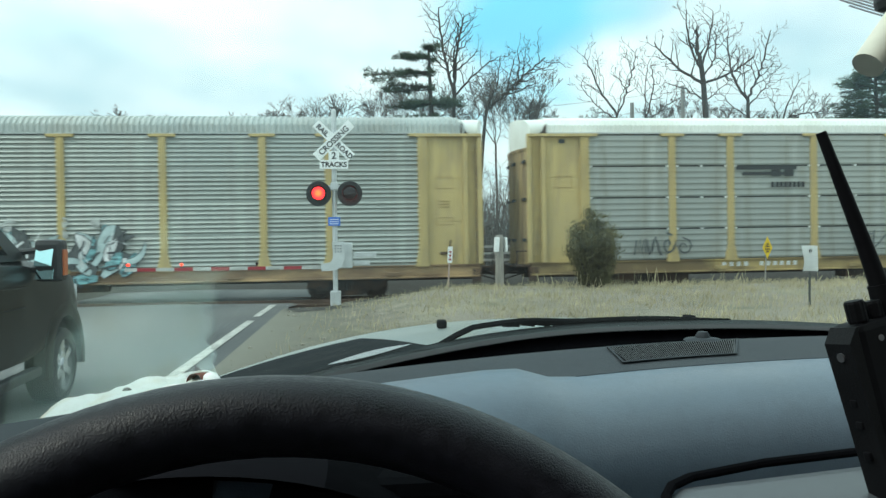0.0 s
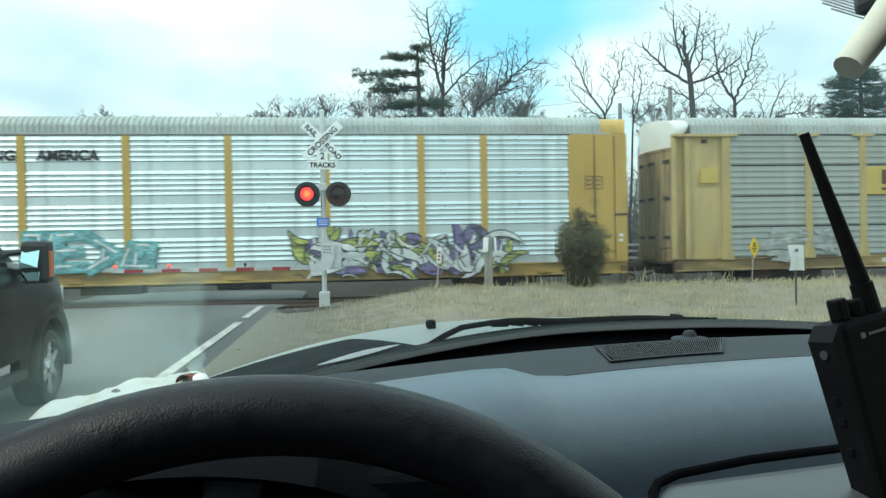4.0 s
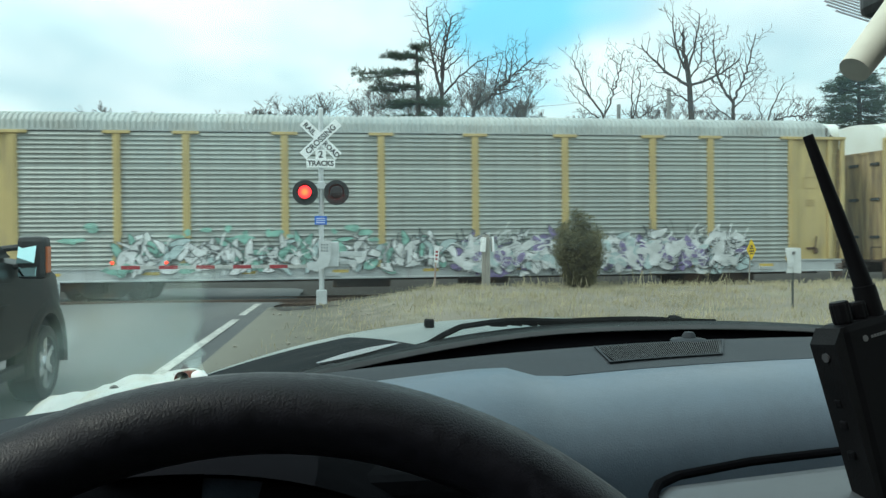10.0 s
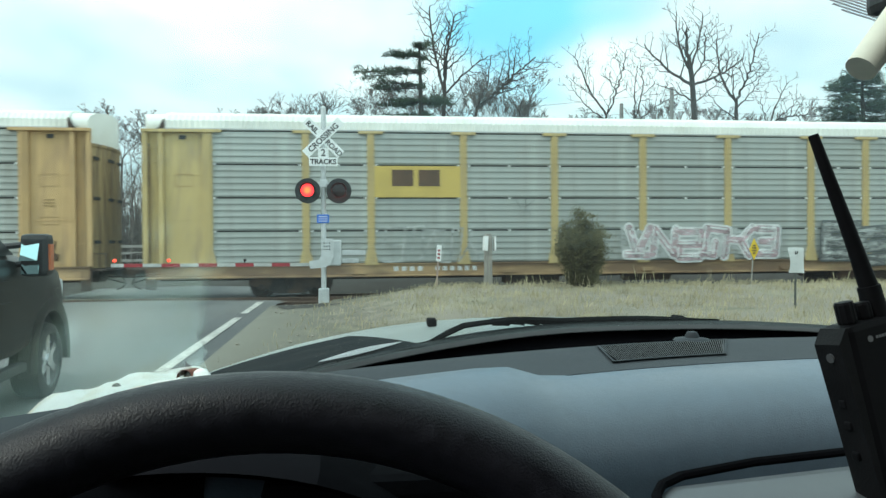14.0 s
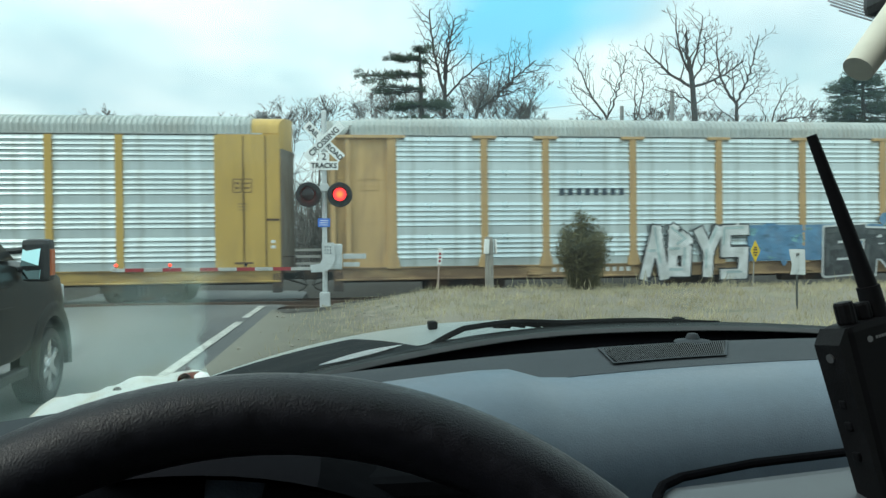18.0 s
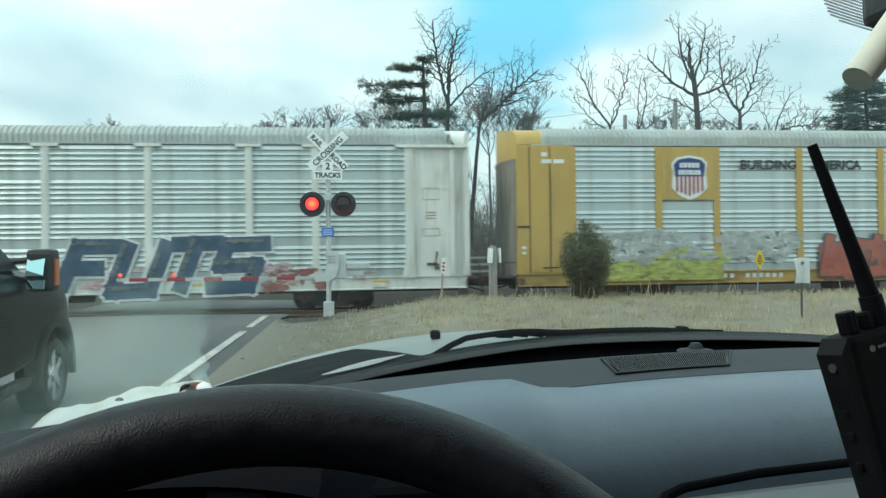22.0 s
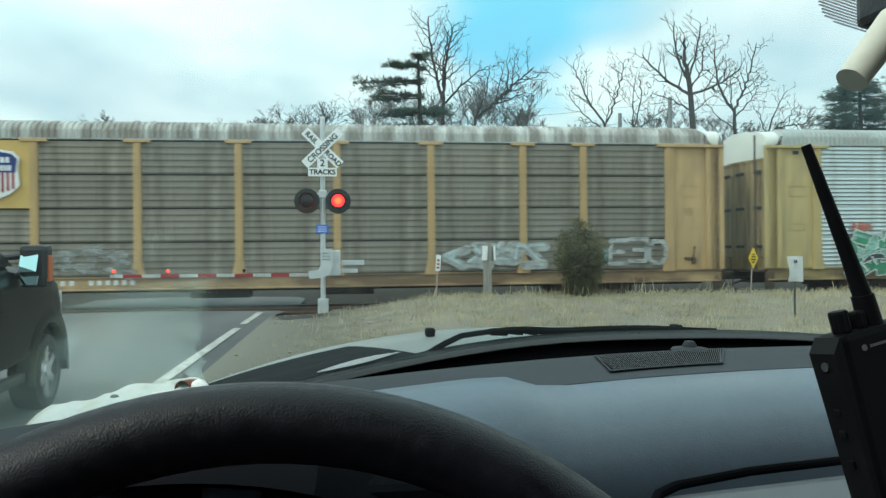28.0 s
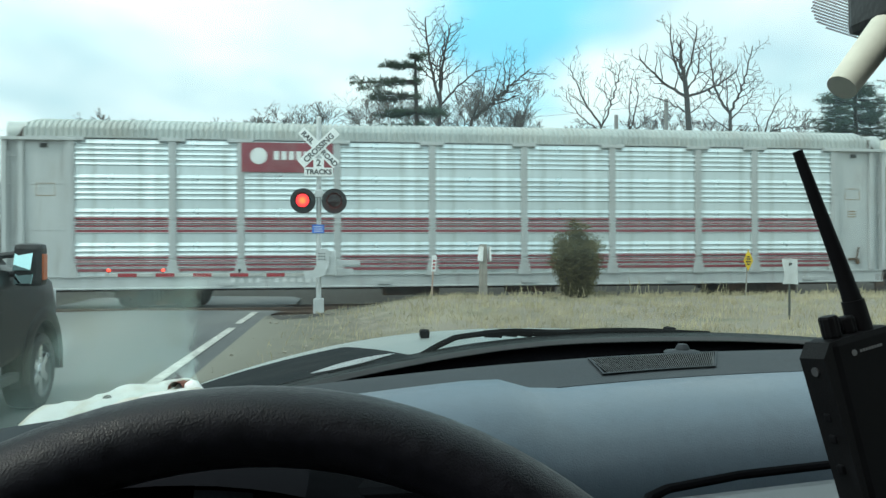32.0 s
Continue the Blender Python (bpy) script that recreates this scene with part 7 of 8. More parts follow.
x, y = at(-0.032, 44)
pine(x, y, 13.1, 3, [(12.85, 0.4, 0.2), (12.4, 2.1, 0.1), (11.5, 3.7, 0.0), (10.6, 2.8, 0.15), (9.65, 2.2, 1.7), (8.7, 1.8, 0.6), (7.6, 1.6, 1.2)], "old pine with flat layered boughs on one side")
x, y = at(0.565, 46)
pine(x, y, 12.4, 6, [(12.2, 0.5, 0.5), (11.6, 1.5, 1.2), (10.9, 2.2, 1.7), (10.2, 2.0, 2.3), (9.5, 2.6, 2.2), (8.8, 2.4, 2.8), (8.0, 2.9, 2.5), (7.0, 2.6, 3.0), (6.0, 2.8, 2.6), (4.8, 2.4, 2.6)], "dense dark green pine behind the track", 0.42, 7)


def juniper():
    x, y = 5.65, 17.5
    z = ground_z(x, y)
    rng = random.Random(9)
    g = thing("juniper_bush", pose(x, y, z - 0.03), "bushy dull green juniper among dry grass", "bush")
    segs, tufts = [], []
    for i in range(84):
        a, t = rng.uniform(0, 6.28), rng.random() ** 0.7
        top = (1.95 - 0.75 * t) * rng.uniform(0.62, 1.05)
        foot = Vector((math.cos(a) * t * 0.22, math.sin(a) * t * 0.2, 0))
        e = Vector((math.cos(a) * t * 0.74 + rng.gauss(0, 0.06), math.sin(a) * t * 0.6, top))
        segs.append((foot, e, 0.016, 0.004))
        for q in range(9):
            tufts.append((foot.lerp(e, 0.12 + 0.88 * q / 8) + Vector((rng.gauss(0, 0.03), rng.gauss(0, 0.03), 0)), 0.26))
    link("stems", skin(segs, 4), M["bark"], g)
    needle_clumps("foliage", tufts, rng, 0.085, 52, M["juniper"], g)


juniper()


def dry_grass():
    """Blades of dead grass over the bank, taller along its crest."""
    rng = random.Random(5)
    vs, fs = [], []

    def blade(x, y, h, w):
        z = ground_z(x, y) - 0.04
        a = rng.uniform(0, 3.14)
        dx, dy = math.cos(a) * w, math.sin(a) * w
        lean_ = 0.25 if h < 0.2 else 0.12
        bx, by = rng.gauss(0, lean_) * h, rng.gauss(0, lean_) * h
        k = len(vs)
        vs.extend([(x - dx, y - dy, z), (x + dx, y + dy, z), (x + bx * 0.4 + dx * 0.6, y + by * 0.4 + dy * 0.6, z + h * 0.6), (x + bx, y + by, z + h)])
        fs.append((k, k + 1, k + 2))
        fs.append((k, k + 2, k + 3))

    n = 0
    while n < 42000:
        x, y = rng.uniform(-1.2, 22), rng.uniform(8.5, 19.0)
        dens = smooth(-1.0, 3.0, x) * (0.5 + 0.9 * noise.noise((x * 0.9, y * 0.9, 2))) + 0.06
        if rng.random() > dens:
            n += 0.3
            continue
        blade(x, y, rng.uniform(0.05, 0.16), 0.006)
        n += 1
    for _ in range(3600):
        x = rng.uniform(1.8, 22)
        y = rng.gauss(17.9, 0.5)
        if noise.noise((x * 1.4, y, 9)) > -0.1:
            blade(x, y, rng.uniform(0.08, 0.2) if rng.random() < 0.94 else rng.uniform(0.2, 0.4), 0.0025)
    for cx in (4.9, 6.5, 5.2, 6.9, 9.0):
        for _ in range(14):
            blade(cx + rng.gauss(0, 0.45), 17.2 + rng.gauss(0, 0.25), rng.uniform(0.2, 0.55), 0.002)
    me = bpy.data.meshes.new("dry_grass")
    me.from_pydata(vs, [], fs)
    tagged(link("dry_grass", me, M["dry_grass"]), "pale straw-coloured dead grass on the bank", "grass", kind="stuff")


dry_grass()


def stones():
    rng = random.Random(15)
    bm = bmesh.new()
    for _ in range(420):
        x, y = rng.uniform(-1.7, 4.0), rng.uniform(8.0, 18.6)
        s = 0.008 + 0.030 * rng.random() ** 3
        r = bmesh.ops.create_icosphere(bm, subdivisions=1, radius=s)
        o = Vector((x, y, ground_z(x, y) - 0.03 + s * 0.3))
        for v in r["verts"]:
            v.co = Vector((v.co.x * rng.uniform(0.8, 1.4), v.co.y * rng.uniform(0.8, 1.3), v.co.z * 0.7)) + o
    tagged(part("gravel", bm, mat("pale_stone", (0.30, 0.27, 0.22), 0.9, var=0.3, scale=9)), "loose pale stones on the shoulder", "gravel", kind="stuff")


stones()


def utility_pole(x, y, h, arm, seed):
    g = thing("utility_pole", pose(x, y, 0), "grey wooden utility pole behind the track", "utility pole", "utility poles")
    bm = bmesh.new()
    rod(bm, (0, 0, -0.3), (0, 0, h), 0.17, 0.12, n=10)
    part("pole", bm, M["pole_wood"], g)
    if arm:
        bm = bmesh.new()
        box(bm, -1.0, 1.0, -0.16, -0.06, h - 0.55, h - 0.43)
        q = part("crossarm", bm, M["pole_wood"], g)
        for dx in (-0.9, 0.0, 0.9):
            bm = bmesh.new()
            revolve(bm, [(0, 0), (0.05, 0.0), (0.06, 0.05), (0.04, 0.12), (0.0, 0.13)], 10)
            i = part("insulator", bm, M["galv"], q)
            i.location = (dx, -0.11, h - 0.43)


POLES = [(*at(0.238, 46), 9.9), (*at(0.306, 45), 10.7), (*at(-0.62, 60), 11.5), (*at(1.0, 40), 10.5)]
for i, (x, y, h) in enumerate(POLES):
    utility_pole(x, y, h, i > 1, i)


def cable(p, q, sag):
    cu = [Vector(p).lerp(Vector(q), t / 24) - Vector((0, 0, sag * 4 * (t / 24) * (1 - t / 24))) for t in range(25)]
    tagged(link("cable", skin([(a, b, 0.010, 0.010) for a, b in zip(cu, cu[1:])], 4), M["cable"]), "thin black overhead cable", "cable", "overhead cables")


a, b, d = POLES[2], POLES[1], POLES[3]
for dz in (-0.3, -1.3):
    cable((a[0], a[1], a[2] + dz), (b[0], b[1], b[2] + dz), 1.0)
    cable((b[0], b[1], b[2] + dz), (d[0], d[1], d[2] + dz), 0.8)

bm = bmesh.new()   # pale board fence seen through the gaps between the cars
for i in range(24):
    x = -20 + i * 2.4
    box(bm, x - 0.06, x + 0.06, 41.9, 42.0, -0.1, 1.25)
fence = thing("board_fence", Matrix.Identity(4), "pale three-board fence beyond the tracks", "fence")
part("posts_row", bm, M["wood_post"], fence)
for z in (0.35, 0.75, 1.12):
    bm = bmesh.new()
    box(bm, -20, 35.2, 41.84, 41.9, z - 0.07, z + 0.07, 0.01)
    part("rail_board", bm, mat("pale_board", (0.30, 0.285, 0.26), 0.8, var=0.2, scale=1.0), fence)


def snow_heap():
    """A low, lumpy rest of cleared snow."""
    bm = bmesh.new()
    loft(bm, [[(u * 0.8, v * 0.35, 0.36 * max(0.0, 1 - u * u) ** 0.6 * max(0.0, 1 - v * v) ** 0.6 * (0.75 + 0.6 * noise.noise((u * 2.6, v * 2, 4))) - 0.02) for v in [k / 8 - 1 for k in range(17)]] for u in [k / 12 - 1 for k in range(25)]])
    ob = part("snow_heap", bm, mat("old_snow", (0.86, 0.87, 0.88), 0.8, var=0.06, scale=6, bump=0.5, bscale=30), smooth=True)
    ob.matrix_world = pose(-7.6, 31.5, road_z(31.5))
    tagged(ob, "small lumpy heap of white snow beyond the tracks", "snow")


snow_heap()

# ---- the dark pickup truck waiting in the lane ----
def pickup():
    paint = mat("dark_grey_car_paint", (0.008, 0.0082, 0.0085), 0.35, spec=0.22, metal=0.0, var=0.15, scale=2, bump=0.03, dirt=(0.04, 0.038, 0.034), dirt_amount=0.3, dirt_scale=2.0)
    plastic = mat("black_plastic_trim", (0.018, 0.018, 0.019), 0.55, var=0.2, scale=12)
    rubber = mat("tyre_rubber", (0.022, 0.021, 0.021), 0.85, var=0.25, scale=10, bump=0.4)
    alloy = mat("chromed_alloy", (0.62, 0.63, 0.64), 0.22, metal=0.9, var=0.1, scale=8)
    pane = mat("tinted_car_glass", (0.012, 0.014, 0.015), 0.05, var=0.1, bump=0, spec=0.8)
    g = thing("pickup_truck", pose(-3.74, 7.18, 0, 0, 0, 3.5), "dark grey pickup truck waiting at the crossing", "pickup truck")
    W2 = 1.0
    # lower body sections: from tail to nose (y, half width, sill z, belt z)
    secs = [(-5.1, 0.93, 0.62, 1.32), (-4.6, 0.98, 0.55, 1.36), (-2.2, 0.98, 0.52, 1.36), (-0.9, 0.98, 0.52, 1.34), (-0.55, 0.98, 0.56, 1.30), (-0.25, 0.99, 0.74, 1.27), (0.0, 0.99, 0.82, 1.25), (0.25, 0.98, 0.74, 1.22), (0.5, 0.93, 0.60, 1.18), (0.75, 0.83, 0.55, 1.10), (0.92, 0.70, 0.58, 0.98)]
    bm = bmesh.new()
    loft(bm, [[(-w, y, z0), (-w - 0.01, y, (z0 + z1) / 2), (-w * 0.97, y, z1 - 0.05), (-w * 0.88, y, z1 + 0.02), (0, y, z1 + 0.07), (w * 0.88, y, z1 + 0.02), (w * 0.97, y, z1 - 0.05), (w + 0.01, y, (z0 + z1) / 2), (w, y, z0)] for y, w, z0, z1 in secs], closed=True, caps=True)
    part("body", bm, paint, g, smooth=True)
    bm = bmesh.new()
    loft(bm, [[(-0.94, y0, 1.33), (-t, y1, z), (t, y1, z), (0.94, y0, 1.33)] for y0, y1, t, z in ((-3.25, -3.1, 0.78, 1.9), (-3.2, -2.9, 0.80, 1.95), (-1.0, -1.75, 0.80, 1.95), (-0.75, -1.65, 0.78, 1.90))], caps=True)
    part("cab", bm, paint, g, smooth=True)
    for y0, y1, t0, t1 in ((-2.95, -2.15, -2.85, -2.15), (-2.08, -1.15, -2.08, -1.75)):
        bm = bmesh.new()
        loft(bm, [[(0.935, y0, 1.38), (0.935, y1, 1.38)], [(0.835, t0, 1.86), (0.835, t1, 1.86)]])
        bmesh.ops.solidify(bm, geom=bm.faces, thickness=0.012)
        part("side_window", bm, pane, g, "dark tinted glass")
    bm = bmesh.new()
    loft(bm, [[(-0.86, -0.80, 1.37), (0.86, -0.80, 1.37)], [(-0.74, -1.64, 1.88), (0.74, -1.64, 1.88)]])
    bmesh.ops.solidify(bm, geom=bm.faces, thickness=0.012)
    part("windscreen", bm, pane, g, "dark tinted glass")
    # bulging wheel-arch flare
    for yy in (0.0, -3.6):
        for s in (-1, 1):
            bm = bmesh.new()
            rings = []
            for i in range(15):
                a = radians(-8 + 196 * i / 14)
                rings.append([(s * (0.96 + dx), yy + (0.44 + e) * math.cos(a), 0.36 + (0.47 + e) * math.sin(a)) for dx, e in ((-0.06, -0.03), (0.04, -0.03), (0.055, 0.03), (0.03, 0.12), (-0.05, 0.16))])
            loft(bm, rings)
            part("arch_flare", bm, paint, g, smooth=True)
            w = new("wheel")
            w.parent = g
            w.location = (s * 0.86, yy, 0.345)
            bm = bmesh.new()
            revolve(bm, [(0.245, -0.125), (0.30, -0.13), (0.335, -0.11), (0.345, -0.06), (0.345, 0.06), (0.335, 0.11), (0.30, 0.13), (0.245, 0.125)], 36, "X")
            part("tyre", bm, rubber, w, smooth=True)
            bm = bmesh.new()
            revolve(bm, [(0.262, -0.12), (0.262, 0.12), (0.235, 0.11), (0.225, 0.05), (0.0, 0.03)] if s > 0 else [(0.262, 0.12), (0.262, -0.12), (0.235, -0.11), (0.225, -0.05), (0.0, -0.03)], 36, "X")
            rim = part("rim", bm, mat("dark_rim_well", (0.12, 0.12, 0.125), 0.5, metal=0.5), w, smooth=True)
            bm = bmesh.new()
            for k in range(6):
                m = Matrix.Rotation(2 * math.pi * k / 6, 4, "X")
                box(bm, s * 0.05, s * 0.105, -0.042, 0.042, 0.05, 0.245, 0.012, m)
            part("spokes", bm, alloy, rim, "bright alloy spokes")
            bm = bmesh.new()
            rod(bm, (s * 0.05, 0, 0), (s * 0.12, 0, 0), 0.075, 0.06, n=16)
            part("hub_cap", bm, alloy, rim)
    bm = bmesh.new()
    box(bm, 0.93, 1.02, -2.2, -0.7, 0.36, 0.44, 0.02)
    part("running_board", bm, plastic, g)
    bm = bmesh.new()
    box(bm, -0.80, 0.80, 0.78, 1.0, 0.45, 0.72, 0.05)
    part("front_bumper", bm, alloy, g)
    # tall towing mirror on two arms
    bm = bmesh.new()
    box(bm, 0.99, 1.215, -0.78, -0.62, 1.15, 1.505, 0.045)
    mir = part("door_mirror", bm, plastic, g, "tall black towing mirror")
    bm = bmesh.new()
    for z in (1.26, 1.42):
        rod(bm, (0.86, -0.72, z - 0.02), (1.04, -0.72, z), 0.026, n=8)
    part("mirror_arms", bm, plastic, mir)
    mg = mat("mirror_glass", (0.50, 0.70, 0.70), 0.02, metal=1.0, var=0.0, bump=0)
    for z0, z1 in ((1.275, 1.485), (1.17, 1.255)):
        bm = bmesh.new()
        hz = (z1 - z0) / 2
        box(bm, -0.070, 0.070, -0.004, 0.004, -hz, hz, 0.002)
        q = part("mirror_glass", bm, mg, mir, "silvered mirror glass")
        q.matrix_local = pose(1.075, -0.788, (z0 + z1) / 2, -20, 0, -4)
    bm = bmesh.new()
    box(bm, 1.20, 1.222, -0.76, -0.66, 1.20, 1.42, 0.01)
    part("amber_lamp", bm, mat("amber_lens", (0.40, 0.10, 0.03), 0.3, var=0.1, bump=0), mir)
    for z in (0.95, 1.12):
        bm = bmesh.new()
        box(bm, 0.985, 1.0, -2.1, -0.95, z - 0.008, z + 0.008)
        part("door_crease", bm, paint, g)
    bm = bmesh.new()
    box(bm, 0.99, 1.03, -2.0, -1.8, 1.12, 1.17, 0.012)
    part("door_handle", bm, alloy, g)
    bm = bmesh.new()
    box(bm, 0.72, 0.86, 0.62, 0.80, 0.90, 1.06, 0.03)
    part("headlight", bm, mat("headlight_lens", (0.55, 0.57, 0.58), 0.1, var=0.1, bump=0), g)


pickup()


# ---- the parked car in which the camera is held ----
def far_edge(x):
    """Line where the dashboard meets the windscreen."""
    return max(0.45, 0.93 - 0.46 * (x - 0.6) ** 2)


def screen_z(x):
    """Height of the windscreen's lower edge."""
    return 1.316 - 0.115 * (x - 0.5) ** 2 - 0.006 * smooth(0.22, 0.55, x)


def dashboard():
    g = thing("dashboard", Matrix.Identity(4), "grey moulded plastic dashboard under the windscreen", "dashboard")
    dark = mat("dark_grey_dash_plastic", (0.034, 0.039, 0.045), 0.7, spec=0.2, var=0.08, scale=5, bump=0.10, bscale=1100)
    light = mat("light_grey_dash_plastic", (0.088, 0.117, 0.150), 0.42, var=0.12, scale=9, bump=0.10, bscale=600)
    # black of the well, also painted on dash parts that lie in shade
    black = mat("black_well_and_shade", (0.004, 0.004, 0.005), 0.95, var=0.2, scale=8, spec=0.02)
    xs = [-0.62 + 2.1 * i / 60 for i in range(61)]
    bm = bmesh.new()
    loft(bm, [[(x, far_edge(x) + 0.25, 1.22), (x, far_edge(x) + 0.012, 1.285), (x, far_edge(x) + 0.004, 1.312), (x, far_edge(x), 1.318), (x, far_edge(x) - 0.02, 1.3185), (x, far_edge(x) - 0.07, 1.3160), (x, far_edge(x) - 0.125, 1.311)] for x in xs])
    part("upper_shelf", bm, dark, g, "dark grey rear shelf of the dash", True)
    prof = [(0.118, 1.3085), (0.125, 1.3105), (0.15, 1.309), (0.18, 1.304), (0.205, 1.294), (0.222, 1.278), (0.231, 1.255), (0.233, 1.23), (0.230, 1.19), (0.22, 1.05)]
    xl = [x for x in xs if x < -0.09]
    xs = [x for x in xs if x > -0.13]
    bm = bmesh.new()
    loft(bm, [[(x, far_edge(x) - o, z + 0.017 * (1 - smooth(0.135, 0.205, x)) * smooth(0.30, 0.20, o)) for o, z in prof] for x in xs])
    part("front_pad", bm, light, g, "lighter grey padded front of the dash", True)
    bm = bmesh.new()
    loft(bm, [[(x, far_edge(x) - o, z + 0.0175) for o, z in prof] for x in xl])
    part("side_pad", bm, black, g, "black left end of the padded dash front", True)
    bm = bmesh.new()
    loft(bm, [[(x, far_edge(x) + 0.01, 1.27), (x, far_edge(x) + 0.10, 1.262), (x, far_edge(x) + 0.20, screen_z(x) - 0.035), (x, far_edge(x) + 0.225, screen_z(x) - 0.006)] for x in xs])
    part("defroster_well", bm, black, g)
    # vent grille: a frame with slanting bars
    def vent(u, v, dz):
        x = 0.2945 + 0.1885 * u + v * (-0.011 - 0.037 * u)
        return (x, far_edge(0.2945 + 0.1885 * u) - 0.017 - 0.086 * v, 1.3195 - 0.0050 * v + dz)
    bm = bmesh.new()
    loft(bm, [[vent(i / 10, j / 4, 0.0004) for i in range(11)] for j in range(5)])
    v = part("vent_grille", bm, black, g, "slanted bar defroster grille")
    grille_grey = mat("grey_grille_plastic", (0.10, 0.105, 0.11), 0.6, var=0.1, bump=0)
    for i in range(58):
        u = 0.015 + 0.965 * i / 58
        w = 0.0075
        bm = bmesh.new()
        a0, a1, b1, b0 = vent(u, 0.05, 0.0014), vent(u + w, 0.05, 0.0014), vent(min(0.985, u + w + 0.035), 0.95, 0.0014), vent(min(0.975, u + 0.035), 0.95, 0.0014)
        loft(bm, [[a0, b0], [a1, b1]])
        bmesh.ops.solidify(bm, geom=bm.faces, thickness=0.0008)
        part("slat", bm, grille_grey, v)
    bm = bmesh.new()
    for k0, k1 in ((0.0, 0.05), (0.95, 1.0)):
        loft(bm, [[vent(i / 10, k0, 0.0016) for i in range(11)], [vent(i / 10, k1, 0.0016) for i in range(11)]])
    for k0, k1 in ((0.0, 0.02), (0.98, 1.0)):
        loft(bm, [[vent(k0, j / 4, 0.0017) for j in range(5)], [vent(k1, j / 4, 0.0017) for j in range(5)]])
    part("grille_rim", bm, dark, v)
    bm = bmesh.new()
    revolve(bm, [(0.0, 0.012), (0.006, 0.011), (0.009, 0.006), (0.009, 0.004), (0.022, 0.002), (0.024, 0.0)], 18)
    s = part("sun_sensor", bm, dark, g, smooth=True)
    s.location = (0.438, far_edge(0.438) - 0.004, 1.319)
    # centre stack top
    bm = bmesh.new()
    loft(bm, [[(0.20, y, z), (0.225, y + 0.02, z + 0.004), (0.45, y + 0.055, z + 0.006), (0.75, y + 0.06, z + 0.005)] for y, z in ((0.498, 1.256), (0.485, 1.269), (0.47, 1.271), (0.40, 1.260), (0.30, 1.21), (0.28, 1.0))])
    part("console_top", bm, mat("mid_grey_console_plastic", (0.066, 0.072, 0.080), 0.5, var=0.1, scale=9, bump=0.06, bscale=1100), g, "light grey centre console top", True)
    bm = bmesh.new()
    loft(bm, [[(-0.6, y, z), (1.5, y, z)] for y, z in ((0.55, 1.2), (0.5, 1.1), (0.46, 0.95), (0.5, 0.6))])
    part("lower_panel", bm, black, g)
    # cluster hood behind the wheel, with a black face below its lip
    arc = [math.pi * i / 28 for i in range(29)]
    # one hood in two tones: lit part dark grey, shaded end painted black
    for name, span, m_, lab in (("cluster_hood", arc[9:], mat("lit_hood_plastic", (0.010, 0.0095, 0.0115), 0.9, var=0.1, scale=9, bump=0.05, bscale=900, spec=0.02), "dark grey instrument hood"), ("hood_end", arc[:10], black, "shaded end of the instrument hood, painted black")):
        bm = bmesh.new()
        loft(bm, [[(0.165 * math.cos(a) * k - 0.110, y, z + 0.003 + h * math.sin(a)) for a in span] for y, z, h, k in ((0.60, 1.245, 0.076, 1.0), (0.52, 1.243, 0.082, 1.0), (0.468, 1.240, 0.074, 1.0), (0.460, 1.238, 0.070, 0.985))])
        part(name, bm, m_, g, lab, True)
    # added black block that stands in for the shade beside the instruments
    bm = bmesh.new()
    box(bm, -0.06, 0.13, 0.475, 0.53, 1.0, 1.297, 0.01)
    part("switch_panel", bm, black, g, "black block filling the shade beside the instruments")
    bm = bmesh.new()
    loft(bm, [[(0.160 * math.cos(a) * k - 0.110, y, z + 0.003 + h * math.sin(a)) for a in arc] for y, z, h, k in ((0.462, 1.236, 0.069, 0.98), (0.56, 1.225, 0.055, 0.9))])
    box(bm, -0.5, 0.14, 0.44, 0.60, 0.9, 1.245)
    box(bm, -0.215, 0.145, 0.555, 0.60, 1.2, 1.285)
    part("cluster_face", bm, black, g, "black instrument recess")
    # dark joint round the console top
    bm = bmesh.new()
    pts = [(0.199, 0.40, 1.258), (0.199, 0.45, 1.267), (0.2, 0.47, 1.271), (0.206, 0.488, 1.274), (0.216, 0.502, 1.276), (0.235, 0.513, 1.278), (0.30, 0.528, 1.281), (0.45, 0.548, 1.284), (0.75, 0.556, 1.284)]
    for a, b in zip(pts, pts[1:]):
        rod(bm, a, b, 0.0036, n=8)
    part("joint", bm, black, g)


dashboard()


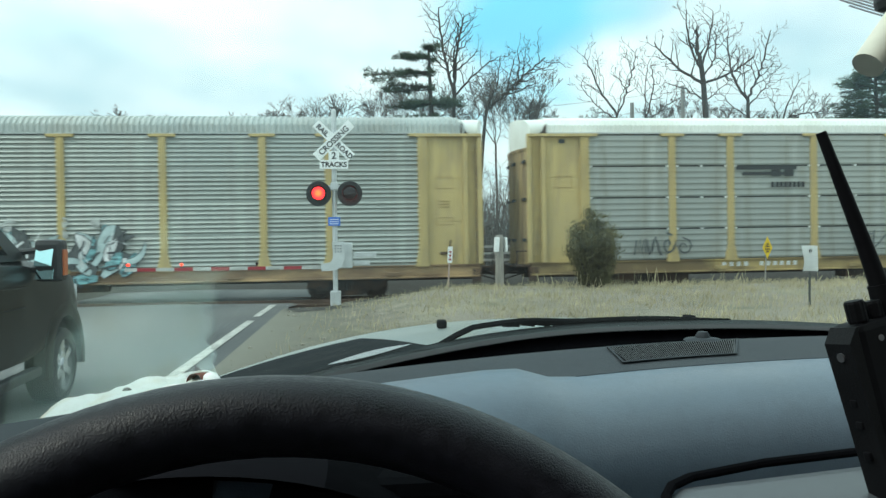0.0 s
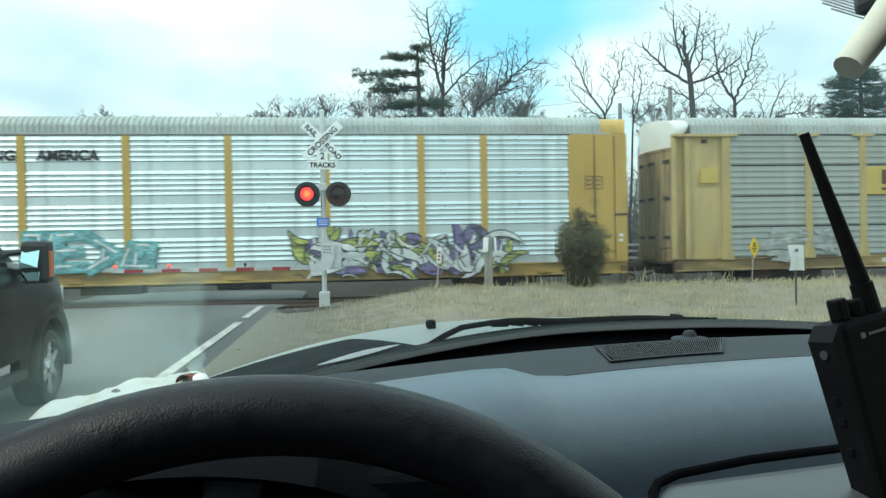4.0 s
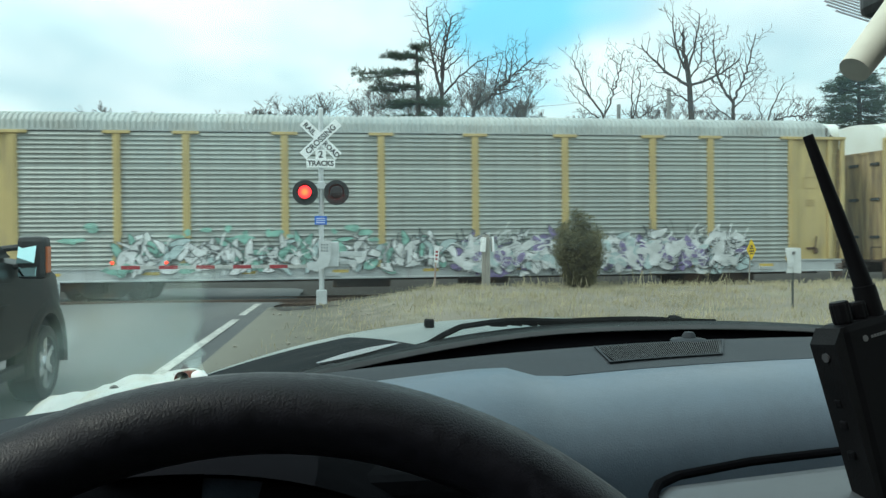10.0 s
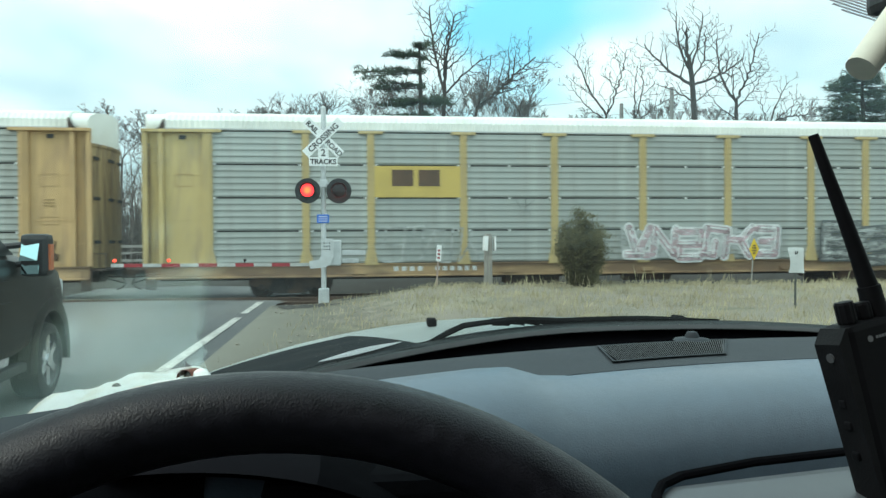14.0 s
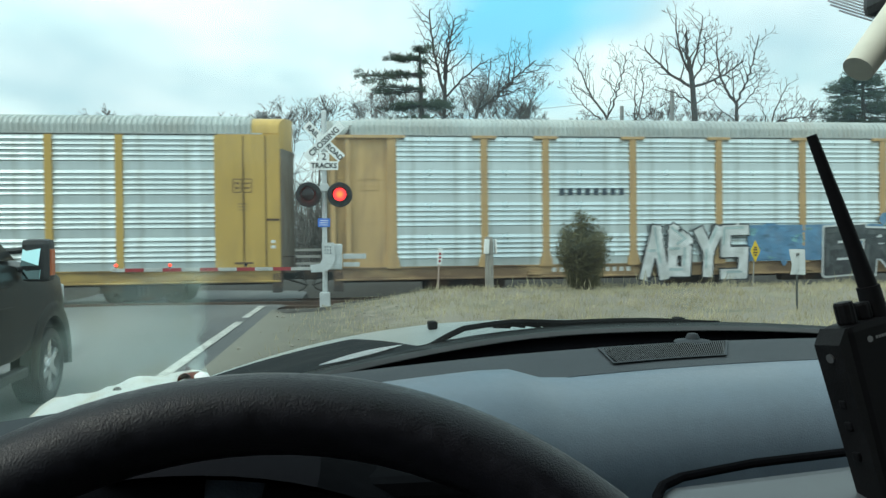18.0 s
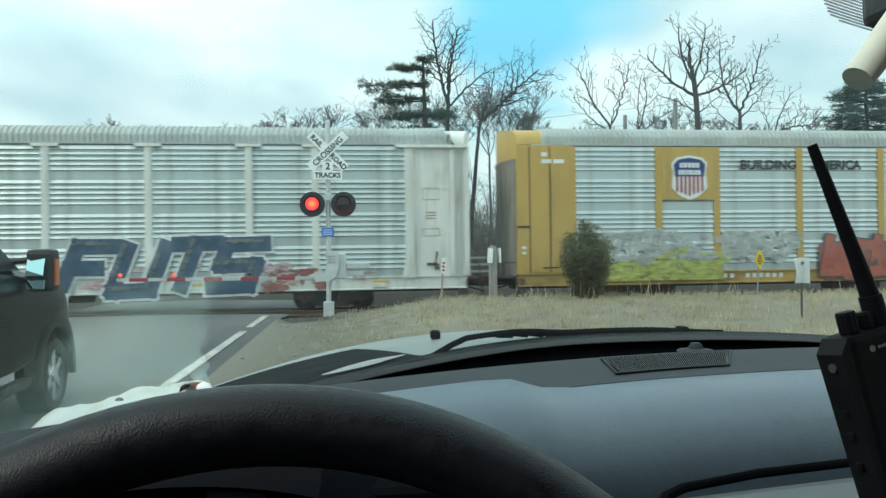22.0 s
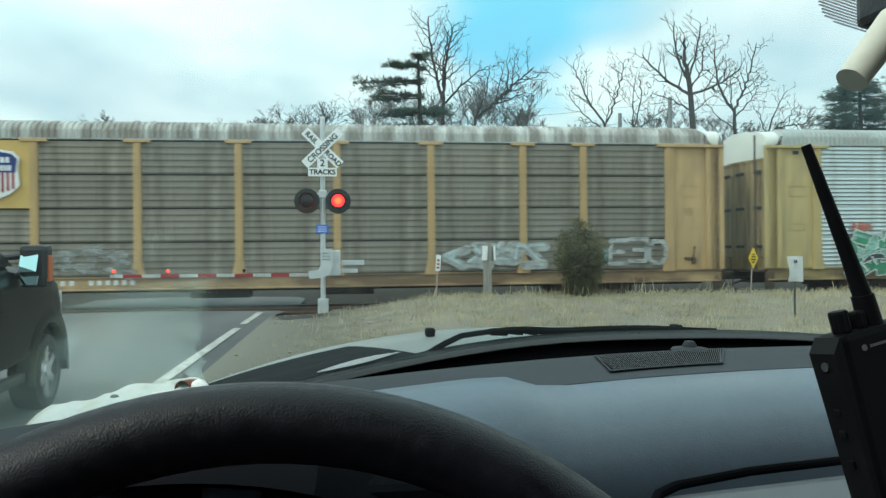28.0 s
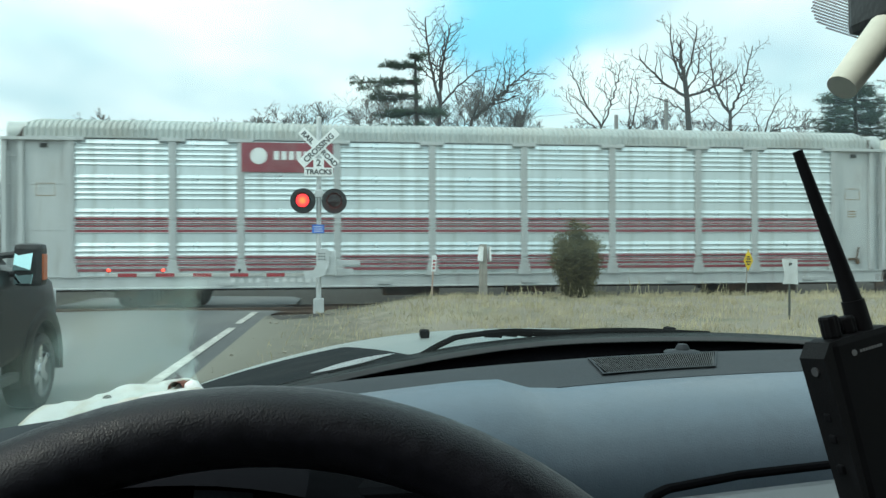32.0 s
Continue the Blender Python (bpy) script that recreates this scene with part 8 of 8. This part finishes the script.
def steering_wheel():
    g = thing("steering_wheel", pose(-0.037, 0.201, 1.217, -30, 0, 0), "black leather steering wheel with a worn grained rim", "steering wheel")
    leather = mat("grained_black_leather", (0.0050, 0.0048, 0.0085), 0.43, var=0.4, scale=160, bump=0.17, bscale=1250, spec=0.33)
    plastic = mat("black_moulded_plastic", (0.006, 0.006, 0.007), 0.6, var=0.2, scale=20, bump=0.2, bscale=300)
    R, r = 0.192, 0.0158
    bm = bmesh.new()
    loft(bm, [[((R + r * math.cos(b)) * math.cos(a), r * 0.95 * math.sin(b), (R + r * math.cos(b)) * math.sin(a)) for b in [2 * math.pi * j / 20 for j in range(20)]] for a in [2 * math.pi * i / 96 for i in range(97)]], closed=True)
    bmesh.ops.remove_doubles(bm, verts=bm.verts, dist=1e-6)
    part("rim", bm, leather, g, smooth=True)
    bm = bmesh.new()
    revolve(bm, [(0.0, -0.03), (0.05, -0.028), (0.075, -0.015), (0.085, 0.01), (0.08, 0.04), (0.0, 0.05)], 30, "Y")
    part("hub_pad", bm, plastic, g, smooth=True)
    for ang in (8, 172, 250, 290):
        bm = bmesh.new()
        box(bm, 0.06, R - 0.005, -0.008, 0.012, -0.016, 0.016, 0.006, Matrix.Rotation(-radians(ang), 4, "Y"))
        part("spoke", bm, plastic, g)
    bm = bmesh.new()
    rod(bm, (0, 0.03, 0), (0, 0.3, -0.02), 0.05, 0.06, n=20)
    part("column_shroud", bm, plastic, g)


steering_wheel()


def cloth():
    """A crumpled white cloth lying along the dash behind the wheel."""
    white = mat("crumpled_white_cloth", (0.86, 0.86, 0.84), 0.9, var=0.05, scale=14, bump=0.3, bscale=90, dirt=(0.60, 0.52, 0.36), dirt_amount=0.42, dirt_scale=22)
    g = thing("crumpled_cloth", Matrix.Identity(4), "crumpled white cloth with brown stains lying on the dash", "cloth")
    bm = bmesh.new()
    rings = []
    for i in range(56):
        x = -0.42 + 0.285 * i / 55
        crest = 1.312 - 0.21 * max(0.0, -0.19 - x) - 6.0 * max(0.0, -0.30 - x) ** 2 - 3.0 * max(0.0, x + 0.17) ** 2 + 0.004 * noise.noise((x * 24, 6, 6))
        ring = []
        for j in range(33):
            t = j / 32
            x = -0.42 + 0.16 * (1 - t) + (0.245 - 0.03 * (1 - t)) * i / 55
            y = (0.49 + 0.06 * (x + 0.42)) + 0.37 * t
            fold = (0.006 + 0.018 * (1 - smooth(0.45, 0.8, t))) * noise.noise((x * 18, y * 22, 0)) + 0.03 * (1 - smooth(0.4, 0.75, t)) * noise.noise((x * 11 + 3, y * 13, 2)) + 0.0045 * noise.noise((x * 45, y * 30, 5)) + 0.0022 * abs(noise.noise((x * 95 + y * 60, y * 30 - x * 40, 9)))
            z = crest - 0.020 * abs((t - 0.84) / 0.84) ** 1.6 - (0.02 * smooth(0.9, 1.0, t)) + fold * (0.4 + 0.6 * t)
            ring.append((x, y, z))
        rings.append(ring)
    loft(bm, rings)
    bmesh.ops.solidify(bm, geom=bm.faces, thickness=0.003)
    part("cloth", bm, white, g, smooth=True)
    # the part that hangs over the far edge of the dash
    bm = bmesh.new()
    rings = []
    for i in range(41):
        u = i / 40
        ring = []
        for j in range(33):
            v = j / 32
            x = -0.228 + (0.112 + 0.03 * noise.noise((v * 5.0, 3, 3))) * u
            y0 = 0.675 + 0.30 * (x + 0.225) + 0.012 * noise.noise((x * 30, 1, 1))
            y = y0 + (min(0.80, far_edge(x) + 0.17) - y0) * v
            x += 0.036 * u * (1 - v) + 0.008 * noise.noise((y * 30, u, 2))
            ring.append((x, y, 1.291 - 0.020 * smooth(0.72, 0.80, y) + 0.016 * noise.noise((x * 22, y * 16, 3)) + 0.006 * noise.noise((x * 60, y * 50, 8))))
        rings.append(ring)
    loft(bm, rings)
    part("hanging_fold", bm, white, g, smooth=True)
    bm = bmesh.new()
    loft(bm, [[(-0.172 + 0.0075 * math.cos(a) + 0.002 * k, 0.785 + 0.010 * k, 1.309 + 0.0085 * math.sin(a) * (1 - 0.12 * k)) for a in [math.pi * j / 8 for j in range(9)]] for k in range(4)])
    part("brown_stain", bm, mat("brown_stain", (0.16, 0.05, 0.03), 0.85, var=0.4, scale=60), g)
    bm = bmesh.new()
    loft(bm, [[(-0.166 + 0.028 * u, 0.785 + 0.02 * v, 1.298 + 0.019 * math.sin(math.pi * min(1, 0.25 + u * 0.8)) * math.sin(math.pi * v) ** 0.5) for v in [k / 8 for k in range(9)]] for u in [j / 8 for j in range(9)]])
    part("loose_fold", bm, white, g, smooth=True)
    bm = bmesh.new()
    revolve(bm, [(0.0, 0.003), (0.003, 0.002), (0.0045, 0.0)], 12)
    q = part("dark_spot", bm, mat("dark_spot", (0.05, 0.045, 0.04), 0.9), g)
    q.location = (-0.235, 0.775, 1.3045)


cloth()


def radio():
    black = mat("black_radio_plastic", (0.0055, 0.0055, 0.0066), 0.6, spec=0.08, var=0.2, scale=20, bump=0.05, bscale=900)
    grey = mat("scuffed_radio_edge", (0.006, 0.006, 0.007), 0.6, spec=0.12, var=0.25, scale=30, bump=0.1, bscale=600)
    g = thing("two_way_radio", pose(0.381, 0.471, 1.2775, -6.5, -11.2, 9.6) @ Matrix.Scale(0.85, 4), "black handheld two-way radio with a stub of knobs and an antenna", "radio")
    bm = bmesh.new()
    box(bm, -0.030, 0.036, -0.010, 0.02, -0.03, 0.141, 0.006)
    part("body", bm, black, g)
    bm = bmesh.new()
    prism(bm, [(-0.0325, -0.03), (-0.020, -0.03), (-0.022, 0.1395), (-0.030, 0.1395), (-0.0395, 0.128)], -0.0085, 0.0185)
    e = part("side_grip", bm, grey, g)
    for z in (0.035, 0.060, 0.078):
        bm = bmesh.new()
        box(bm, -0.0385, -0.030, 0.002, 0.009, z - 0.0035, z + 0.0035, 0.0015)
        part("side_button", bm, black, e)
    bm = bmesh.new()
    rod(bm, (-0.036, 0.004, 0.117), (-0.0405, 0.004, 0.117), 0.0038, n=12)
    part("screw", bm, mat("dull_screw", (0.10, 0.10, 0.105), 0.5, metal=0.5, bump=0), e)
    for dx, r, h in ((-0.018, 0.0072, 0.018), (0.0, 0.0062, 0.014)):
        bm = bmesh.new()
        loft(bm, [[(r * w * (1 + 0.07 * (k % 2)) * math.cos(math.pi * k / 12), r * w * (1 + 0.07 * (k % 2)) * math.sin(math.pi * k / 12), z) for k in range(24)] for z, w in ((0.0, 0.92), (0.002, 1.0), (h - 0.002, 1.0), (h, 0.88))], closed=True, caps=True)
        q = part("knob", bm, black, g)
        q.location = (dx, 0.0, 0.141)
    bm = bmesh.new()
    rod(bm, (0.014, 0.002, 0.140), (0.013, 0.002, 0.166), 0.0098, 0.0090, n=14)
    rod(bm, (0.013, 0.002, 0.166), (0.009, 0.002, 0.20), 0.0076, 0.0063, n=14)
    rod(bm, (0.009, 0.002, 0.20), (-0.005, 0.002, 0.299), 0.0063, 0.0042, n=14)
    part("antenna", bm, black, g, smooth=True)
    bm = bmesh.new()
    prism(bm, [(-0.010 + 0.0026 * math.cos(q * math.pi / 8), 0.1265 + 0.0026 * math.sin(q * math.pi / 8)) for q in range(16)], -0.0106, -0.0101)
    badge = mat("pale_print", (0.13, 0.13, 0.135), 0.6, bump=0)
    part("round_badge", bm, badge, g)
    for i in range(8):
        bm = bmesh.new()
        box(bm, -0.004 + i * 0.003, -0.004 + i * 0.003 + 0.0021, -0.0106, -0.0101, 0.1254, 0.1276)
        part("maker_bar", bm, badge, g)


radio()


# glass and body shell
def car_shell():
    g = thing("parked_car", Matrix.Identity(4), "silver parked car seen from its driver's seat", "car")
    silver = mat("silver_car_paint", (0.36, 0.395, 0.385), 0.35, metal=0.45, var=0.06, scale=3, bump=0.02, dirt=(0.42, 0.42, 0.38), dirt_amount=0.2)
    lining = mat("grey_headliner", (0.2, 0.2, 0.195), 0.95, var=0.08, scale=6, bump=0.3, bscale=200)
    trim = mat("dark_door_trim", (0.045, 0.046, 0.048), 0.7, var=0.12, scale=6, bump=0.2, bscale=200)
    rub = mat("black_wiper_rubber", (0.005, 0.0055, 0.006), 0.8, var=0.2, scale=12, spec=0.06)
    XC = 0.40
    # hood, crowned, falling away to the nose and the sides
    bm = bmesh.new()
    rings = []
    for i in range(27):
        y = 1.045 + 1.375 * i / 26
        top = 1.312 - 0.05 * (y - 1.2) - 0.050 * (y - 1.2) ** 2 - 0.5 * max(0.0, y - 2.2) ** 2
        rings.append([(XC + 0.84 * s, max(y - 0.12 * s * s, far_edge(XC + 0.84 * s) + 0.285), top - 0.148 * abs(s) ** 2.2 - 0.006) for s in [-1 + 2 * j / 32 for j in range(33)]])
    loft(bm, rings)
    part("hood", bm, silver, g, "silver painted hood", True)
    for k in (0, -1):
        bm = bmesh.new()
        loft(bm, [[r[k], (r[k][0] + (0.015 if k else -0.015), r[k][1], r[k][2] - 0.04), (r[k][0], r[k][1], 0.99)] for r in rings])
        part("wing_top", bm, silver, g, "", True)
    for x in (0.155, 0.66):
        bm = bmesh.new()
        hz = 1.297 - 0.148 * abs((x - XC) / 0.84) ** 2.2
        box(bm, x - 0.009, x + 0.009, 1.42, 1.45, hz - 0.006, hz + 0.010, 0.004)
        part("washer_nozzle", bm, rub, g)
    # cowl and two wipers
    bm = bmesh.new()
    loft(bm, [[(x, far_edge(x) + o, screen_z(x) + dz) for o, dz in ((0.212, -0.006), (0.222, 0.001), (0.235, 0.002), (0.26, 0.004 * smooth(0.0, 0.2, x)), (0.275, -0.02), (0.30, -0.05))] for x in [-0.5 + 1.9 * i / 38 for i in range(39)]])
    part("cowl", bm, mat("weathered_cowl_plastic", (0.007, 0.009, 0.010), 0.6, var=0.25, scale=14, bump=0.3, bscale=120, spec=0.08), g, "weathered black plastic cowl", True)
    bm = bmesh.new()
    loft(bm, [[(x, far_edge(x) + 0.208, screen_z(x) - 0.004), (x, far_edge(x) + 0.214, screen_z(x) + 0.003)] for x in [-0.45 + 1.75 * i / 34 for i in range(35)]])
    part("screen_seal", bm, mat("grey_screen_seal", (0.04, 0.04, 0.042), 0.6, var=0.1), g)
    # dark apron sheet added over the hood: its dark reflection as colour
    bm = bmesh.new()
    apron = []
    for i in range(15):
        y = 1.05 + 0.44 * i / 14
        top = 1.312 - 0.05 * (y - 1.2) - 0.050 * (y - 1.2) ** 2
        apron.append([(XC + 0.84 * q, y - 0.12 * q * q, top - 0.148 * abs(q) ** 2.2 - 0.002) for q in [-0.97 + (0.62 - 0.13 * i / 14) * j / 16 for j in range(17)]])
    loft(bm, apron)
    part("cowl_apron", bm, mat("dark_hood_reflection", (0.006, 0.009, 0.011), 0.7, var=0.25, scale=10, bump=0.2, bscale=120, spec=0.06), g, "dark sheet laid over the hood for its dark reflection", True)
    # bright strip between the apron and the cowl: the hood's glint as colour
    def apron_z(x, y):
        q = (x - XC) / 0.84
        y += 0.12 * q * q
        return 1.312 - 0.05 * (y - 1.2) - 0.050 * (y - 1.2) ** 2 - 0.148 * abs(q) ** 2.2
    bm = bmesh.new()
    edge_rows = []
    for k in range(13):
        t = k / 12
        far, near_ = (-0.046 + 0.120 * t, 1.032 + 0.062 * t + 0.03 * math.sin(math.pi * t)), (-0.046 + 0.120 * t, 1.024 + 0.068 * t - 0.028 * math.sin(math.pi * t))
        edge_rows.append([(*near_, apron_z(*near_) + 0.002), (*far, apron_z(*far) + 0.002)])
    loft(bm, edge_rows)
    bmesh.ops.solidify(bm, geom=bm.faces, thickness=0.002)
    part("painted_edge", bm, mat("bright_hood_glint", (0.74, 0.76, 0.78), 0.4, var=0.06, scale=20), g, "bright strip for the hood's glint beside the cowl")
    for x0, x1, kink, rise, base in ((-0.02, 0.62, 0.16, 0.020, -0.003), (0.36, 1.02, 0.62, 0.006, -0.009)):
        pts = []
        for i in range(25):
            x = x0 + (x1 - x0) * i / 24
            pts.append((x, far_edge(x) + 0.262, screen_z(x) + base + rise * smooth(kink - 0.06, kink + 0.01, x) - rise * 0.45 * smooth(kink + 0.07, kink + 0.20, x) - 0.006 * smooth(x1 - 0.15, x1, x)))
        bm = bmesh.new()
        for a, b in zip(pts, pts[1:]):
            rod(bm, a, b, 0.0046, n=6)
        w = part("wiper", bm, rub, g, "black wiper blade")
        bm = bmesh.new()
        for a, b in zip(pts[9:24], pts[10:25]):
            rod(bm, (a[0], a[1] + 0.016, a[2] - 0.003), (b[0], b[1] + 0.016, b[2] - 0.006), 0.0065, n=6)
        part("wiper_arm", bm, rub, w)
    # windscreen: raked and bowed
    def screen(x, t, off=0.0):
        y0 = far_edge(x) + 0.215
        return (x, y0 - (0.86 - 0.08 * (x - XC) ** 2) * t + off, screen_z(x) + (1.80 - screen_z(x)) * t)
    bm = bmesh.new()
    loft(bm, [[screen(-0.44 + 1.68 * j / 28, i / 12) for j in range(29)] for i in range(13)])
    w = part("windscreen", bm, glass_mat("windscreen_glass", (0.88, 0.96, 0.97), 0.008), g, "lightly dusty windscreen glass", True)
    w.visible_shadow = False
    # roof and lining
    bm = bmesh.new()
    box(bm, XC - 0.66, XC + 0.66, -2.2, 0.17, 1.80, 1.86, 0.02)
    part("roof", bm, lining, g)
    for s in (-1, 1):
        bm = bmesh.new()
        x = XC + s * 0.78
        box(bm, x - 0.03, x + 0.03, -2.2, 0.65, 0.25, 1.22, 0.01)
        part("door_panel", bm, trim, g)
        # unseen windowless rear side, added to keep daylight out of the cabin
        bm = bmesh.new()
        loft(bm, [[(x, -2.2, 1.2), (x, -0.02, 1.2)], [(XC + s * 0.66, -2.2, 1.83), (XC + s * 0.66, -0.12, 1.83)]])
        bmesh.ops.solidify(bm, geom=bm.faces, thickness=0.04)
        part("rear_quarter", bm, trim, g)
        bm = bmesh.new()
        rod(bm, (XC + s * 0.86, 0.86, 1.22), (XC + s * 0.66, 0.15, 1.82), 0.04, n=8)
        part("front_pillar", bm, lining, g)
        bm = bmesh.new()
        box(bm, x - 0.02, x + 0.02, 0.6, 2.2, 0.35, 1.04, 0.01)
        part("wing", bm, silver, g)
    # unseen tailgate, solid up to the roof so that no daylight enters
    bm = bmesh.new()
    box(bm, XC - 0.8, XC + 0.8, -2.3, -2.2, 0.3, 1.84)
    part("tailgate", bm, trim, g)
    bm = bmesh.new()
    box(bm, XC - 0.8, XC + 0.8, -2.2, 2.2, 0.18, 0.28)
    part("floor_pan", bm, trim, g)
    bm = bmesh.new()
    box(bm, XC - 0.74, XC + 0.74, 2.15, 2.32, 0.35, 1.0, 0.04)
    part("front_end", bm, silver, g)
    for sx in (-0.38, 0.38):
        bm = bmesh.new()
        box(bm, XC + sx - 0.25, XC + sx + 0.25, -0.75, -0.25, 0.45, 0.62, 0.06)
        box(bm, XC + sx - 0.25, XC + sx + 0.25, -0.95, -0.75, 0.5, 1.25, 0.06)
        part("seat", bm, trim, g)
    for sx in (-0.72, 0.72):
        for y in (1.55, -1.2):
            bm = bmesh.new()
            revolve(bm, [(0.2, -0.1), (0.31, -0.1), (0.33, -0.06), (0.33, 0.06), (0.31, 0.1), (0.2, 0.1), (0.2, -0.1)], 24, "X")
            q = part("tyre", bm, rub, g)
            q.location = (XC + sx, y, 0.33)


car_shell()


def rear_mirror():
    g = thing("rear_view_mirror", Matrix.Identity(4), "dark rear-view mirror on a cream stem under a dotted band", "rear-view mirror")
    black = mat("black_mirror_plastic", (0.015, 0.015, 0.016), 0.5, var=0.2, scale=20)
    grey = mat("grey_mirror_plastic", (0.045, 0.045, 0.048), 0.55, var=0.12, scale=20)
    cream = mat("cream_plastic", (0.62, 0.60, 0.50), 0.5, var=0.06, scale=20, bump=0.05)
    # rows of ceramic dots on the glass
    bm = bmesh.new()
    for i in range(44):
        for j in range(44):
            u, v = i / 43, j / 43
            if u < 0.38 and v < 0.5 and ((u - 0.38) / 0.38) ** 2 + ((v - 0.5) / 0.5) ** 2 > 1.0:
                continue
            x = 0.348 + u * 0.104
            t = 0.667 + v * 0.11 - 0.018 * u
            y = far_edge(x) + 0.211 - (0.86 - 0.08 * (x - 0.4) ** 2) * t
            z = screen_z(x) + (1.80 - screen_z(x)) * t
            c = [bm.verts.new((x + 0.0011 * math.cos(k * 1.257), y - 0.0009 * math.sin(k * 1.257), z + 0.0006 * math.sin(k * 1.257))) for k in range(5)]
            bm.faces.new(c)
    part("dotted_band", bm, grey, g, "grey dotted shade band")
    bm = bmesh.new()
    box(bm, 0.330, 0.357, 0.40, 0.45, 1.594, 1.67, 0.006)
    part("mount", bm, black, g)
    bm = bmesh.new()
    rod(bm, (0.3300, 0.412, 1.589), (0.2950, 0.405, 1.550), 0.0105, 0.0090, n=16)
    part("stem", bm, cream, g, "cream plastic stem", True)
    bm = bmesh.new()
    box(bm, 0.331, 0.47, 0.37, 0.41, 1.556, 1.65, 0.014)
    part("mirror_case", bm, black, g)


rear_mirror()


# ---- what moves: the train and the flashing lamps ----
def motions():
    times = sorted({t for t, _ in TRAIN} | {n / 2 for n in range(65)})
    along = [(t, float(np.interp(t, [r[0] for r in TRAIN], [r[1] for r in TRAIN]))) for t in times]
    for i, car in enumerate(CARS):
        def place(x):
            za, zb = grade(x - 10), grade(x + 10)
            return pose(x, FAR_Y, RAIL_Z + (za + zb) / 2, 0, -math.degrees(math.atan2(zb - za, 20)))
        walk(car, [(t, place(x - i * PITCH)) for t, x in along])
    beat, lead = 0.6136, 0.09
    for side, lens in enumerate(LENSES):
        base = lens.location.copy()

        def turned(k, a):
            return pose(base.x, base.y, base.z, 0, 0, 180 * k + a)
        k = side
        rows = [(0, turned(k, 0))]
        for n in range(1, 53):
            change = n * beat - lead
            f0 = round((change - 0.05) * FPS)
            whole = round(change) * FPS
            if f0 < whole < f0 + 3:
                f0 = whole if change > round(change) else whole - 3
            if f0 + 3 >= 32 * FPS:
                break
            for j in range(4):
                rows.append(((f0 + j) / FPS, turned(k, 60 * j)))
            k += 1
        rows.append((32, turned(k, 0)))
        walk(lens, rows)


motions()
